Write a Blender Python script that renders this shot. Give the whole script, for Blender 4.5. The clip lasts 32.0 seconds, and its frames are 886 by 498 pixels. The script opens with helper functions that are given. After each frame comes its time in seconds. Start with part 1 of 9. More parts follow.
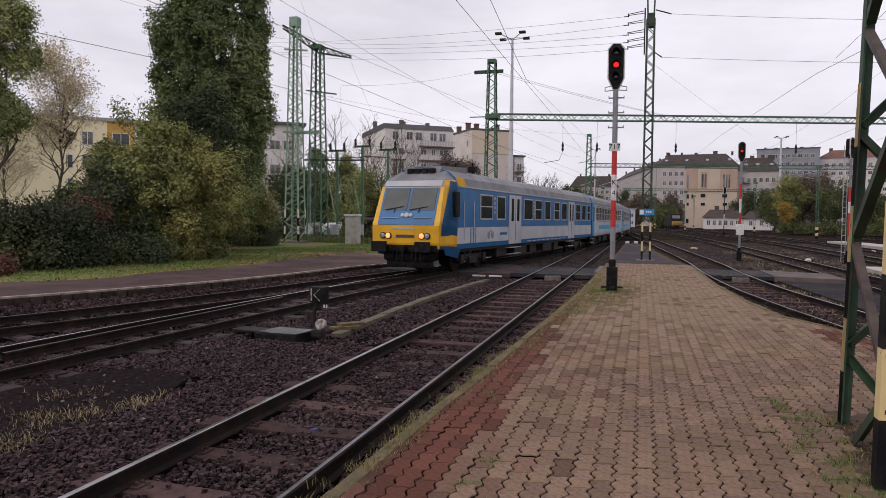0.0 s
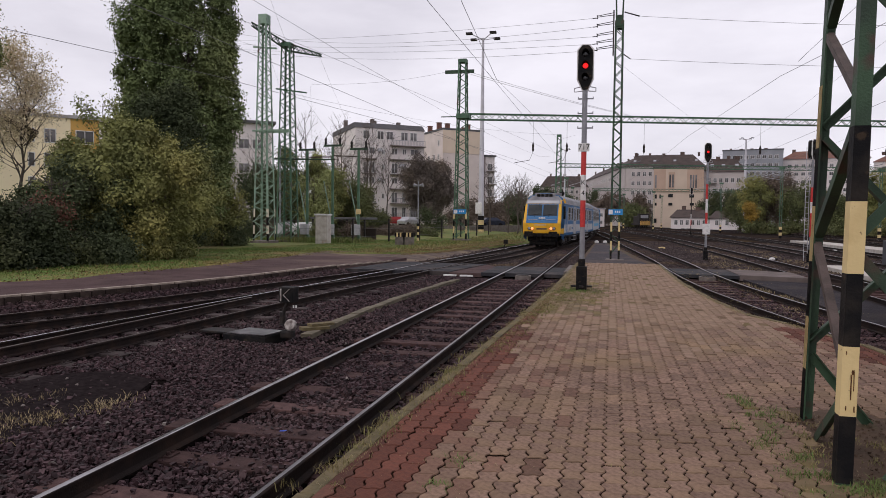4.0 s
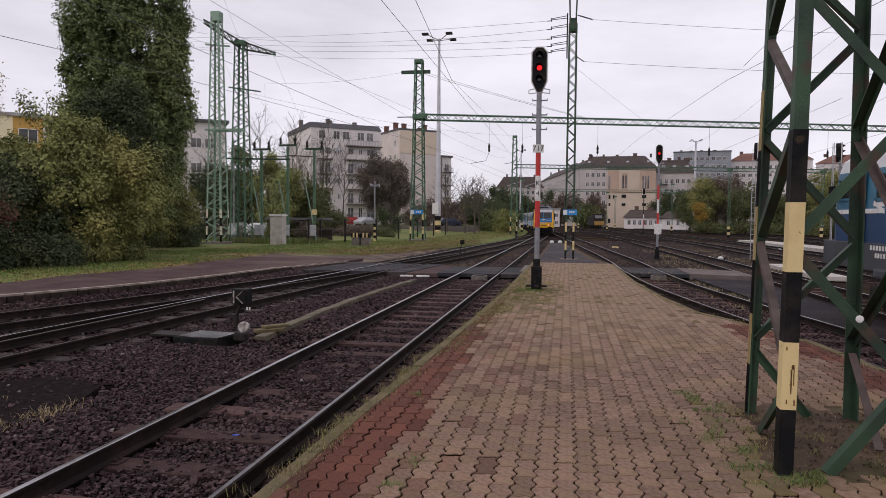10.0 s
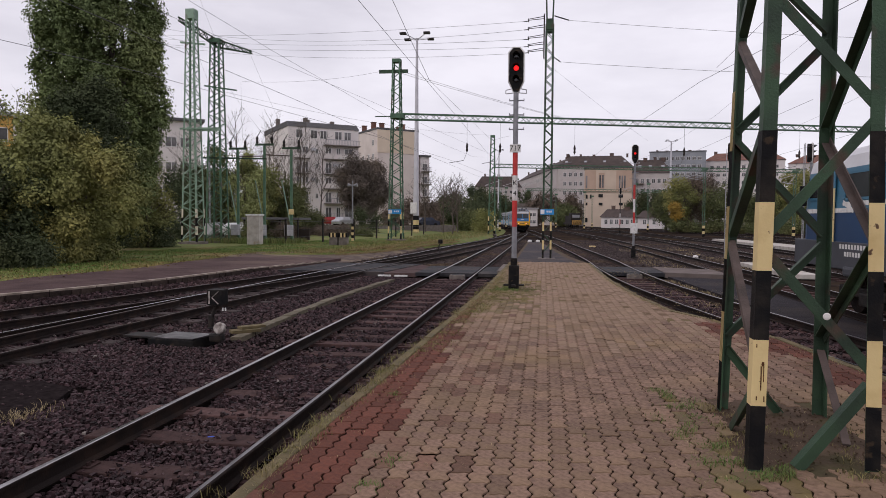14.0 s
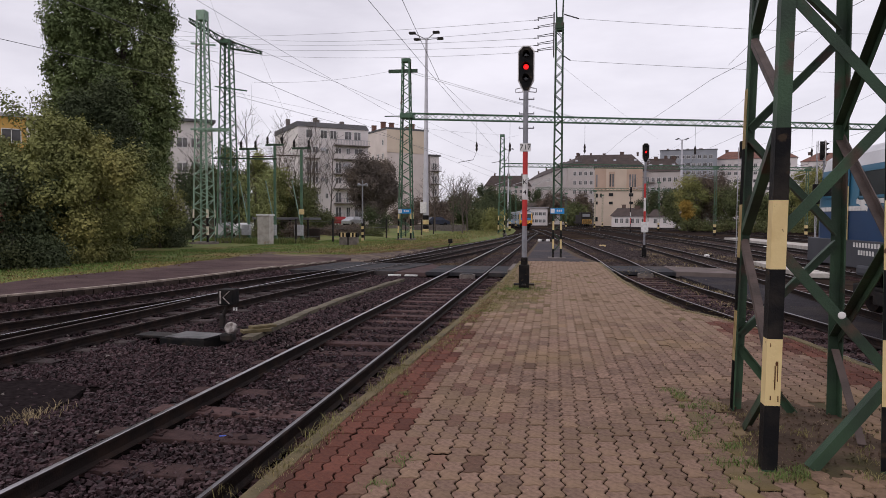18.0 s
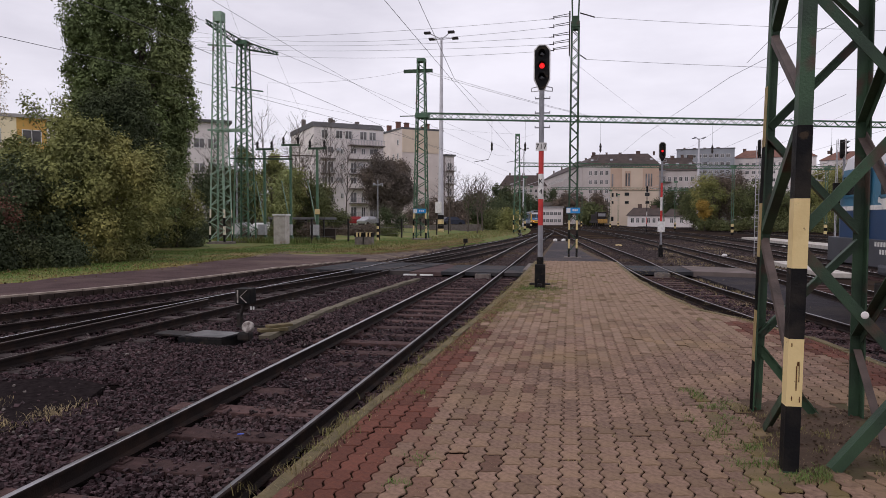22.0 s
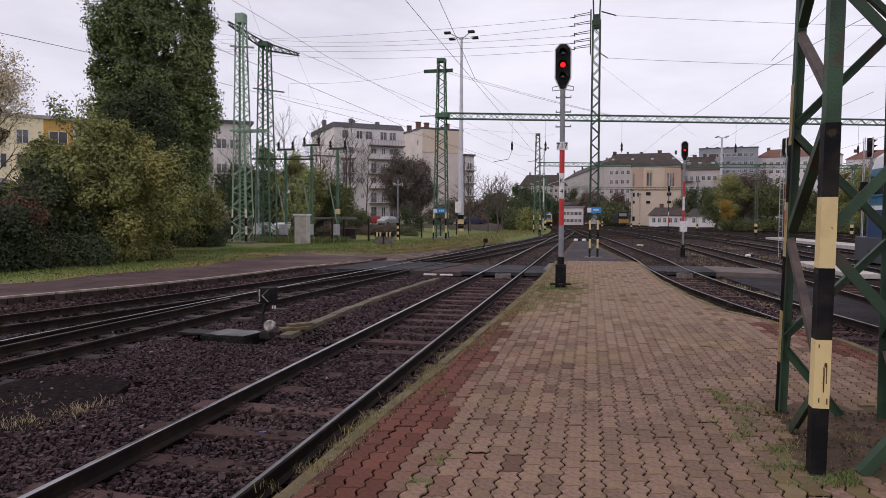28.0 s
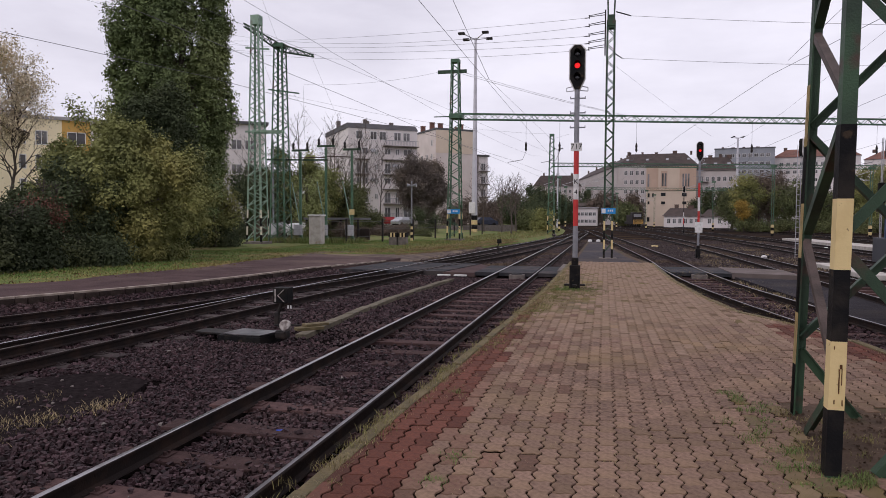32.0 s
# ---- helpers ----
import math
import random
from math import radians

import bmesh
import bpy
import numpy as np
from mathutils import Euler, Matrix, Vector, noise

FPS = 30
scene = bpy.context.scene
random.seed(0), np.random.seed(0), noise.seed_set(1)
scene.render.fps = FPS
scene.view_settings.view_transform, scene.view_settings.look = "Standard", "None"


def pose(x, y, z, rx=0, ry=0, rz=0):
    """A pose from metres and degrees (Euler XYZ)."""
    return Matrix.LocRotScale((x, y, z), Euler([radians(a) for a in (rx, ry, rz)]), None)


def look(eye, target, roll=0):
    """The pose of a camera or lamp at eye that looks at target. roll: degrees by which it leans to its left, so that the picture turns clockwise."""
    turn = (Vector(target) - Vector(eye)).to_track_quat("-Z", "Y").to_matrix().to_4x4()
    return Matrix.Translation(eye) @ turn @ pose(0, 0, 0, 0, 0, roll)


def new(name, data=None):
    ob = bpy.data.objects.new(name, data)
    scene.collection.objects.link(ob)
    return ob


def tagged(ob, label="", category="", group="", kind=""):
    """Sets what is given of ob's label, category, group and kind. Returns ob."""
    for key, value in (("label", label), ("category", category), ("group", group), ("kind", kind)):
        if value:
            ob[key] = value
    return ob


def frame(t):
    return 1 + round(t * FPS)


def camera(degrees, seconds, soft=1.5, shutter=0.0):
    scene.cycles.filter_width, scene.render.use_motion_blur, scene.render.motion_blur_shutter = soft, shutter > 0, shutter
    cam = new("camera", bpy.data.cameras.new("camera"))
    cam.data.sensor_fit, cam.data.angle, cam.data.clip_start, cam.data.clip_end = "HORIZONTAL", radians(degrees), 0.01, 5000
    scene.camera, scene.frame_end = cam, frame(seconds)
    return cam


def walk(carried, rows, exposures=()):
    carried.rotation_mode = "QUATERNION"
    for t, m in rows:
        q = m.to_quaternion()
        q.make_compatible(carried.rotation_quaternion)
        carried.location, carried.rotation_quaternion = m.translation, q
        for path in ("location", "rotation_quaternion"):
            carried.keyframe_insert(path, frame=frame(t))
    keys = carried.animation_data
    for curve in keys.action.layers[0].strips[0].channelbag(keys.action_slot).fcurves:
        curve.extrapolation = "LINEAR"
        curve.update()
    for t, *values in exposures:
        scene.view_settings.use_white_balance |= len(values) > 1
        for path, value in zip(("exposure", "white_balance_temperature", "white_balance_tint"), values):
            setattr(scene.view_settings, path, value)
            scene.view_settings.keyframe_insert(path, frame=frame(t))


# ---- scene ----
cam = camera(65.21, 32.0, soft=0.8)
PATH = [
    (0, (-0.058, 0.009, 2.043), (-5.571, 19.215, 1.177), 0.57),
    (0.5, (-0.058, 0.012, 2.044), (-5.586, 19.213, 1.174), 0.58),
    (1, (-0.057, 0.010, 2.047), (-5.630, 19.198, 1.176), 0.57),
    (1.5, (-0.059, 0.006, 2.047), (-5.669, 19.183, 1.176), 0.56),
    (2, (-0.055, 0.013, 2.045), (-5.567, 19.219, 1.181), 0.53),
    (2.5, (-0.051, 0.005, 2.049), (-5.309, 19.282, 1.179), 0.61),
    (3, (-0.049, 0.010, 2.051), (-5.132, 19.333, 1.182), 0.57),
    (3.5, (-0.052, 0.020, 2.048), (-4.936, 19.395, 1.178), 0.59),
    (5.5, (-0.052, 0.024, 2.042), (-4.482, 19.509, 1.186), 0.60),
    (6, (-0.049, 0.019, 2.042), (-4.430, 19.515, 1.189), 0.62),
    (6.5, (-0.045, 0.022, 2.044), (-4.328, 19.539, 1.192), 0.61),
    (7, (-0.041, 0.020, 2.043), (-4.246, 19.555, 1.191), 0.59),
    (7.5, (-0.042, 0.015, 2.044), (-4.189, 19.562, 1.189), 0.62),
    (8, (-0.041, 0.017, 2.044), (-4.147, 19.572, 1.187), 0.60),
    (8.5, (-0.042, 0.016, 2.048), (-4.054, 19.591, 1.191), 0.57),
    (9, (-0.039, 0.016, 2.047), (-3.866, 19.628, 1.196), 0.58),
    (9.5, (-0.036, 0.017, 2.048), (-3.704, 19.660, 1.200), 0.56),
    (10, (-0.024, 0.016, 2.048), (-3.524, 19.689, 1.202), 0.53),
    (10.5, (-0.016, 0.017, 2.049), (-3.228, 19.740, 1.209), 0.61),
    (11, (-0.014, 0.008, 2.050), (-3.012, 19.765, 1.213), 0.59),
    (11.5, (-0.002, 0.003, 2.050), (-2.852, 19.781, 1.210), 0.57),
    (12, (0.001, -0.002, 2.050), (-2.783, 19.785, 1.208), 0.55),
    (12.5, (0.001, -0.001, 2.049), (-2.813, 19.782, 1.204), 0.54),
    (13, (0.000, -0.000, 2.050), (-2.843, 19.779, 1.202), 0.49),
    (13.5, (0.001, 0.000, 2.051), (-2.844, 19.779, 1.201), 0.48),
    (14, (-0.002, 0.005, 2.051), (-2.887, 19.777, 1.197), 0.46),
    (14.5, (-0.004, 0.004, 2.048), (-2.925, 19.771, 1.194), 0.39),
    (16.5, (-0.011, 0.006, 2.048), (-3.070, 19.752, 1.184), 0.34),
    (17, (-0.010, 0.011, 2.047), (-3.114, 19.749, 1.183), 0.34),
    (17.5, (-0.010, 0.014, 2.047), (-3.143, 19.748, 1.177), 0.30),
    (18, (-0.010, 0.016, 2.048), (-3.175, 19.744, 1.178), 0.29),
    (18.5, (-0.012, 0.012, 2.046), (-3.256, 19.728, 1.175), 0.30),
    (19, (-0.012, 0.008, 2.047), (-3.358, 19.707, 1.176), 0.28),
    (19.5, (-0.013, 0.010, 2.045), (-3.448, 19.693, 1.171), 0.24),
    (20, (-0.012, 0.013, 2.044), (-3.505, 19.686, 1.168), 0.24),
    (20.5, (-0.018, 0.011, 2.043), (-3.540, 19.680, 1.167), 0.26),
    (21, (-0.019, 0.011, 2.043), (-3.582, 19.671, 1.165), 0.25),
    (21.5, (-0.025, 0.010, 2.044), (-3.597, 19.668, 1.161), 0.25),
    (22, (-0.028, 0.016, 2.042), (-3.618, 19.672, 1.164), 0.23),
    (22.5, (-0.031, 0.019, 2.039), (-3.646, 19.669, 1.159), 0.22),
    (23, (-0.037, 0.024, 2.039), (-3.695, 19.666, 1.157), 0.20),
    (23.5, (-0.040, 0.025, 2.039), (-3.770, 19.654, 1.158), 0.17),
    (24, (-0.039, 0.026, 2.039), (-3.824, 19.644, 1.156), 0.18),
    (24.5, (-0.038, 0.024, 2.038), (-3.862, 19.636, 1.156), 0.20),
    (25, (-0.038, 0.022, 2.036), (-3.924, 19.621, 1.152), 0.21),
    (25.5, (-0.043, 0.021, 2.035), (-3.994, 19.607, 1.153), 0.22),
    (27.5, (-0.041, 0.021, 2.036), (-4.167, 19.571, 1.153), 0.21),
    (28, (-0.041, 0.019, 2.036), (-4.191, 19.564, 1.153), 0.22),
    (28.5, (-0.042, 0.016, 2.037), (-4.226, 19.553, 1.157), 0.22),
    (29, (-0.042, 0.017, 2.038), (-4.255, 19.548, 1.158), 0.23),
    (29.5, (-0.043, 0.017, 2.038), (-4.335, 19.531, 1.156), 0.23),
    (30, (-0.042, 0.016, 2.036), (-4.420, 19.511, 1.157), 0.23),
    (30.5, (-0.044, 0.009, 2.037), (-4.492, 19.488, 1.157), 0.27),
    (31, (-0.042, 0.002, 2.037), (-4.585, 19.459, 1.161), 0.26),
    (31.5, (-0.048, -0.017, 2.041), (-4.639, 19.429, 1.168), 0.30),
    (32, (-0.042, -0.033, 2.041), (-4.574, 19.427, 1.172), 0.27),
]
# the white balance drifts a little to the cool side
walk(cam, [(t, look(e, g, r)) for t, e, g, r in PATH], [(0, 0.09, 6480, 12), (13, 0.06, 6450, 12.5), (20, 0.07, 6420, 13), (29, 0.09, 6320, 14.5), (32, 0.08, 6330, 14.5)])

# ---- world and light: a bright overcast afternoon ----
SUN_AZ, SUN_EL = radians(215), radians(40)
world = bpy.data.worlds.new("overcast_sky")
scene.world = world
world.use_nodes = True
wn = world.node_tree
wn.nodes.clear()
sky = wn.nodes.new("ShaderNodeTexSky")
sky.sky_type, sky.sun_disc, sky.sun_elevation, sky.sun_rotation = "NISHITA", False, SUN_EL, SUN_AZ
coord = wn.nodes.new("ShaderNodeTexCoord")
wmap = wn.nodes.new("ShaderNodeMapping")
wmap.inputs["Scale"].default_value = (1.0, 1.0, 3.2)
clouds = wn.nodes.new("ShaderNodeTexNoise")
clouds.inputs["Scale"].default_value, clouds.inputs["Detail"].default_value, clouds.inputs["Roughness"].default_value = 2.2, 6, 0.55
ramp = wn.nodes.new("ShaderNodeValToRGB")
ramp.color_ramp.elements[0].position, ramp.color_ramp.elements[0].color = 0.34, (0.68, 0.655, 0.72, 1)
ramp.color_ramp.elements[1].position, ramp.color_ramp.elements[1].color = 0.62, (0.91, 0.88, 0.945, 1)
scale_sky = wn.nodes.new("ShaderNodeVectorMath")
scale_sky.operation = "SCALE"
scale_sky.inputs["Scale"].default_value = 0.1
mix = wn.nodes.new("ShaderNodeMix")
mix.data_type = "RGBA"
mix.inputs["Factor"].default_value = 0.93
back = wn.nodes.new("ShaderNodeBackground")
wout = wn.nodes.new("ShaderNodeOutputWorld")
wn.links.new(coord.outputs["Generated"], wmap.inputs["Vector"])
wn.links.new(wmap.outputs["Vector"], clouds.inputs["Vector"])
wn.links.new(clouds.outputs["Fac"], ramp.inputs["Fac"])
wn.links.new(sky.outputs["Color"], scale_sky.inputs[0])
wn.links.new(scale_sky.outputs["Vector"], mix.inputs["A"])
wn.links.new(ramp.outputs["Color"], mix.inputs["B"])
wn.links.new(mix.outputs["Result"], back.inputs["Color"])
wn.links.new(back.outputs["Background"], wout.inputs["Surface"])
sun = new("sun", bpy.data.lights.new("sun", "SUN"))
sun.data.energy, sun.data.angle, sun.data.color = 0.6, radians(25), (1.0, 0.96, 0.9)
sun.matrix_basis = look((0, 0, 60), (-60 * math.sin(SUN_AZ) / math.tan(SUN_EL), -60 * math.cos(SUN_AZ) / math.tan(SUN_EL), 0))


# ---- materials ----
def material(name, color, rough=0.8, metal=0.0, dark=None, scale=6.0, spread=(0.35, 0.7), bump=0.2, bump_scale=40.0, vary=0.0,
             third=None, third_scale=0.6, third_spread=(0.5, 0.62), spec=0.4, detail=5, island=False, emit=None, strength=0.0):
    """A procedural surface: two tones mixed by noise, a third stain tone at a larger scale, fine relief, and variation piece by piece."""
    m = bpy.data.materials.new(name)
    m.use_nodes = True
    t = m.node_tree
    b = t.nodes["Principled BSDF"]
    b.inputs["Roughness"].default_value, b.inputs["Metallic"].default_value = rough, metal
    b.inputs["Specular IOR Level"].default_value = spec
    tc = t.nodes.new("ShaderNodeTexCoord")

    def tone(col):
        return (*col, 1)

    def blend(fac, a, c):
        n = t.nodes.new("ShaderNodeMix")
        n.data_type = "RGBA"
        t.links.new(fac, n.inputs["Factor"])
        for sock, v in (("A", a), ("B", c)):
            if isinstance(v, tuple):
                n.inputs[sock].default_value = v
            else:
                t.links.new(v, n.inputs[sock])
        return n.outputs["Result"]

    def noise_fac(sc, lo, hi, det=detail):
        n = t.nodes.new("ShaderNodeTexNoise")
        n.inputs["Scale"].default_value, n.inputs["Detail"].default_value = sc, det
        t.links.new(tc.outputs["Object"], n.inputs["Vector"])
        r = t.nodes.new("ShaderNodeMapRange")
        r.inputs["From Min"].default_value, r.inputs["From Max"].default_value = lo, hi
        t.links.new(n.outputs["Fac"], r.inputs["Value"])
        return r.outputs["Result"]
    col = tone(color)
    if dark is not None:
        col = blend(noise_fac(scale, *spread), tone(color), tone(dark))
    if third is not None:
        col = blend(noise_fac(third_scale, *third_spread, 4), col, tone(third))
    if vary:
        if island:
            g = t.nodes.new("ShaderNodeNewGeometry")
            rnd = g.outputs["Random Per Island"]
        else:
            g = t.nodes.new("ShaderNodeObjectInfo")
            rnd = g.outputs["Random"]
        hsv = t.nodes.new("ShaderNodeHueSaturation")
        mr = t.nodes.new("ShaderNodeMapRange")
        mr.inputs["To Min"].default_value, mr.inputs["To Max"].default_value = 1 - vary, 1 + vary
        t.links.new(rnd, mr.inputs["Value"])
        t.links.new(mr.outputs["Result"], hsv.inputs["Value"])
        if isinstance(col, tuple):
            hsv.inputs["Color"].default_value = col
        else:
            t.links.new(col, hsv.inputs["Color"])
        col = hsv.outputs["Color"]
    if isinstance(col, tuple):
        b.inputs["Base Color"].default_value = col
    else:
        t.links.new(col, b.inputs["Base Color"])
    if bump:
        n = t.nodes.new("ShaderNodeTexNoise")
        n.inputs["Scale"].default_value, n.inputs["Detail"].default_value = bump_scale, 4
        t.links.new(tc.outputs["Object"], n.inputs["Vector"])
        bp = t.nodes.new("ShaderNodeBump")
        bp.inputs["Strength"].default_value, bp.inputs["Distance"].default_value = bump, 0.02
        t.links.new(n.outputs["Fac"], bp.inputs["Height"])
        t.links.new(bp.outputs["Normal"], b.inputs["Normal"])
    if emit:
        b.inputs["Emission Color"].default_value, b.inputs["Emission Strength"].default_value = (*emit, 1), strength
    return m


M = {}
M["green_paint"] = material("weathered_green_paint", (0.039, 0.082, 0.042), 0.6, 0, (0.017, 0.033, 0.020), 2.2, (0.38, 0.68), 0.25, 60, third=(0.062, 0.040, 0.028), third_scale=3.4, third_spread=(0.60, 0.70))
M["mid_green"] = material("faded_green_paint", (0.085, 0.165, 0.10), 0.6, 0, (0.05, 0.10, 0.062), 2, (0.4, 0.7), 0.1, 60, third=(0.10, 0.07, 0.05), third_scale=1.3, third_spread=(0.58, 0.72))
M["pale_green"] = material("pale_green_paint", (0.27, 0.38, 0.29), 0.6, 0, (0.15, 0.24, 0.17), 2, (0.4, 0.7), 0.1, 60, third=(0.12, 0.09, 0.07), third_scale=1.1, third_spread=(0.58, 0.72))
M["brown_paint"] = material("brown_primer_paint", (0.10, 0.07, 0.06), 0.7, 0, (0.05, 0.035, 0.03), 5, (0.35, 0.7), 0.2, 60)
M["yellow_paint"] = material("cream_yellow_paint", (0.68, 0.53, 0.26), 0.6, 0, (0.55, 0.40, 0.18), 5, (0.4, 0.75), 0.1, 50, third=(0.10, 0.05, 0.025), third_scale=11, third_spread=(0.66, 0.70))
M["black_paint"] = material("black_paint", (0.008, 0.008, 0.009), 0.6, 0, (0.026, 0.022, 0.019), 6, (0.42, 0.7), 0.2, 50, third=(0.045, 0.032, 0.022), third_scale=9, third_spread=(0.62, 0.68), spec=0.1)
M["rail_steel"] = material("rusty_rail_steel", (0.016, 0.011, 0.010), 0.8, 0.0, (0.036, 0.021, 0.015), 5, (0.45, 0.75), 0.3, 60, spec=0.15)
M["rail_top"] = material("polished_rail_head", (0.21, 0.198, 0.205), 0.33, 1.0, (0.09, 0.076, 0.072), 3, (0.45, 0.75), 0.05, 80)
M["rail_top_worn"] = material("worn_bright_rail_head", (0.38, 0.365, 0.375), 0.28, 1.0, (0.22, 0.20, 0.20), 3, (0.4, 0.75), 0.04, 80)
M["rail_top_bright"] = material("bright_polished_rail_head", (0.6, 0.59, 0.62), 0.22, 1.0, (0.4, 0.39, 0.4), 3, (0.45, 0.75), 0.03, 80)
M["rail_top_rusty"] = material("dull_rail_head", (0.10, 0.078, 0.07), 0.5, 0.7, (0.05, 0.03, 0.024), 3, (0.4, 0.7), 0.1, 80)
M["sleeper"] = material("dark_wood_sleeper", (0.096, 0.055, 0.051), 0.9, 0, (0.058, 0.034, 0.032), 9, (0.35, 0.7), 0.6, 40, vary=0.3, spec=0.15)
M["sleeper_concrete"] = material("dirty_concrete_sleeper", (0.075, 0.058, 0.055), 0.9, 0, (0.04, 0.031, 0.031), 7, (0.35, 0.7), 0.4, 40, vary=0.25, spec=0.15)
# near-black, painted for the shaded gaps between ballast stones
M["gap_shade"] = material("shaded_gap_black", (0.012, 0.009, 0.0085), 0.95, 0, (0.006, 0.0045, 0.0045), 26, (0.4, 0.6), 1.0, 30, spec=0.0)
M["stone"] = material("dark_basalt_stone", (0.058, 0.0335, 0.037), 0.62, 0, (0.029, 0.0162, 0.018), 9, (0.35, 0.7), 0.3, 40, vary=0.7, island=True, third=(0.072, 0.044, 0.043), third_scale=0.5, third_spread=(0.5, 0.7), spec=0.18)
M["far_stone"] = material("brownish_grey_ballast", (0.085, 0.067, 0.066), 0.9, 0, (0.052, 0.040, 0.039), 5, (0.35, 0.7), 0.3, 30, vary=0.3, island=True, third=(0.11, 0.080, 0.056), third_scale=0.3, third_spread=(0.5, 0.68), spec=0.05)
M["tar"] = material("old_dark_tar", (0.030, 0.0235, 0.024), 0.95, 0, (0.014, 0.011, 0.0115), 16, (0.35, 0.7), 0.9, 70, spec=0.0)
M["earth"] = material("dark_yard_ground", (0.044, 0.033, 0.029), 0.95, 0, (0.020, 0.015, 0.0135), 1.2, (0.35, 0.65), 0.8, 14, third=(0.066, 0.046, 0.028), third_scale=0.16, third_spread=(0.54, 0.66), spec=0.0)
M["concrete"] = material("weathered_concrete", (0.20, 0.17, 0.155), 0.9, 0, (0.11, 0.09, 0.08), 4, (0.35, 0.7), 0.3, 40)
M["concrete_edge"] = material("mossy_concrete_edge", (0.165, 0.125, 0.062), 0.92, 0, (0.092, 0.074, 0.036), 6, (0.35, 0.7), 0.5, 40)
M["asphalt"] = material("worn_asphalt", (0.036, 0.031, 0.036), 0.88, 0, (0.020, 0.017, 0.020), 3, (0.35, 0.7), 0.5, 90, third=(0.046, 0.037, 0.036), third_scale=0.4, spec=0.1)
M["platform_asphalt"] = material("grey_worn_asphalt", (0.070, 0.062, 0.068), 0.88, 0, (0.046, 0.040, 0.045), 3, (0.35, 0.7), 0.5, 90, third=(0.088, 0.072, 0.068), third_scale=0.4, spec=0.1)
M["path_asphalt"] = material("reddish_asphalt_path", (0.098, 0.063, 0.061), 0.9, 0, (0.063, 0.040, 0.040), 1.6, (0.35, 0.7), 0.5, 70, third=(0.137, 0.096, 0.083), third_scale=0.22, spec=0.1)
M["cream_band"] = material("dirty_cream_paint", (0.62, 0.56, 0.44), 0.6, 0, (0.42, 0.37, 0.28), 5, (0.45, 0.8), 0.1, 50)
M["white_paint"] = material("dirty_white_paint", (0.72, 0.70, 0.68), 0.6, 0, (0.45, 0.42, 0.4), 7, (0.45, 0.8), 0.1, 50)
M["red_paint"] = material("red_paint", (0.55, 0.04, 0.035), 0.5, 0, (0.38, 0.03, 0.03), 6, (0.4, 0.8), 0.08, 50)
M["grey_paint"] = material("grey_steel_paint", (0.27, 0.27, 0.29), 0.5, 0.1, (0.17, 0.17, 0.18), 5, (0.4, 0.75), 0.1, 50)
M["galvanised"] = material("galvanised_steel", (0.50, 0.49, 0.51), 0.5, 0.4, (0.36, 0.36, 0.38), 4, (0.35, 0.7), 0.08, 50)
M["light_pole"] = material("pale_grey_lamp_pole", (0.60, 0.58, 0.62), 0.55, 0.1, (0.48, 0.47, 0.5), 0.7, (0.4, 0.7), 0.05, 40)
M["dark_metal"] = material("dark_metal", (0.017, 0.015, 0.015), 0.6, 0.1, (0.04, 0.028, 0.022), 6, (0.4, 0.75), 0.2, 40, spec=0.25)
M["wire"] = material("weathered_cable", (0.13, 0.127, 0.135), 0.6, 0.2, (0.12, 0.12, 0.125), 0.5, bump=0)
M["glass_dark"] = material("dark_window_glass", (0.018, 0.020, 0.021), 0.2, 0, None, bump=0, spec=0.15)
M["lens_off"] = material("unlit_signal_lens", (0.01, 0.01, 0.012), 0.15, 0, None, bump=0, spec=0.6)
M["lens_red"] = material("lit_red_lens", (0.6, 0.01, 0.01), 0.3, 0, None, bump=0, emit=(1.0, 0.02, 0.02), strength=0.9)
M["sign_blue"] = material("blue_sign_plate", (0.02, 0.22, 0.55), 0.4, 0, (0.03, 0.28, 0.62), 4, (0.4, 0.7), 0)
M["rubber_panel"] = material("grey_rubber_crossing_panel", (0.042, 0.041, 0.046), 0.8, 0, (0.025, 0.025, 0.028), 3, (0.35, 0.7), 0.4, 60, third=(0.07, 0.058, 0.055), third_scale=0.8, spec=0.15)
M["bark"] = material("grey_brown_bark", (0.125, 0.100, 0.086), 0.95, 0, (0.070, 0.056, 0.048), 9, (0.35, 0.7), 0.8, 30)
M["earth_concrete"] = material("dirty_earthy_concrete", (0.120, 0.080, 0.056), 0.95, 0, (0.068, 0.046, 0.032), 4, (0.35, 0.7), 0.6, 30, third=(0.072, 0.068, 0.028), third_scale=1.5, third_spread=(0.52, 0.7), spec=0.15)
M["pale_wire"] = material("pale_aluminium_cable", (0.92, 0.91, 0.93), 0.3, 1.0, (0.8, 0.8, 0.81), 0.5, bump=0)
M["joint_sand"] = material("dark_reddish_joint_sand", (0.050, 0.030, 0.022), 0.95, 0, (0.026, 0.016, 0.012), 9, (0.35, 0.7), 0.5, 60, third=(0.06, 0.055, 0.025), third_scale=0.8, third_spread=(0.55, 0.7), spec=0.0)
M["blown_sand"] = material("pale_blown_sand", (0.205, 0.142, 0.100), 0.95, 0, (0.14, 0.098, 0.068), 5, (0.35, 0.7), 0.3, 60, third=(0.15, 0.13, 0.055), third_scale=0.7, third_spread=(0.5, 0.7), spec=0.0)
M["wet_steel"] = material("smooth_wet_steel_cover", (0.22, 0.205, 0.21), 0.33, 0.8, (0.020, 0.017, 0.017), 3, (0.4, 0.7), 0.1, 30)
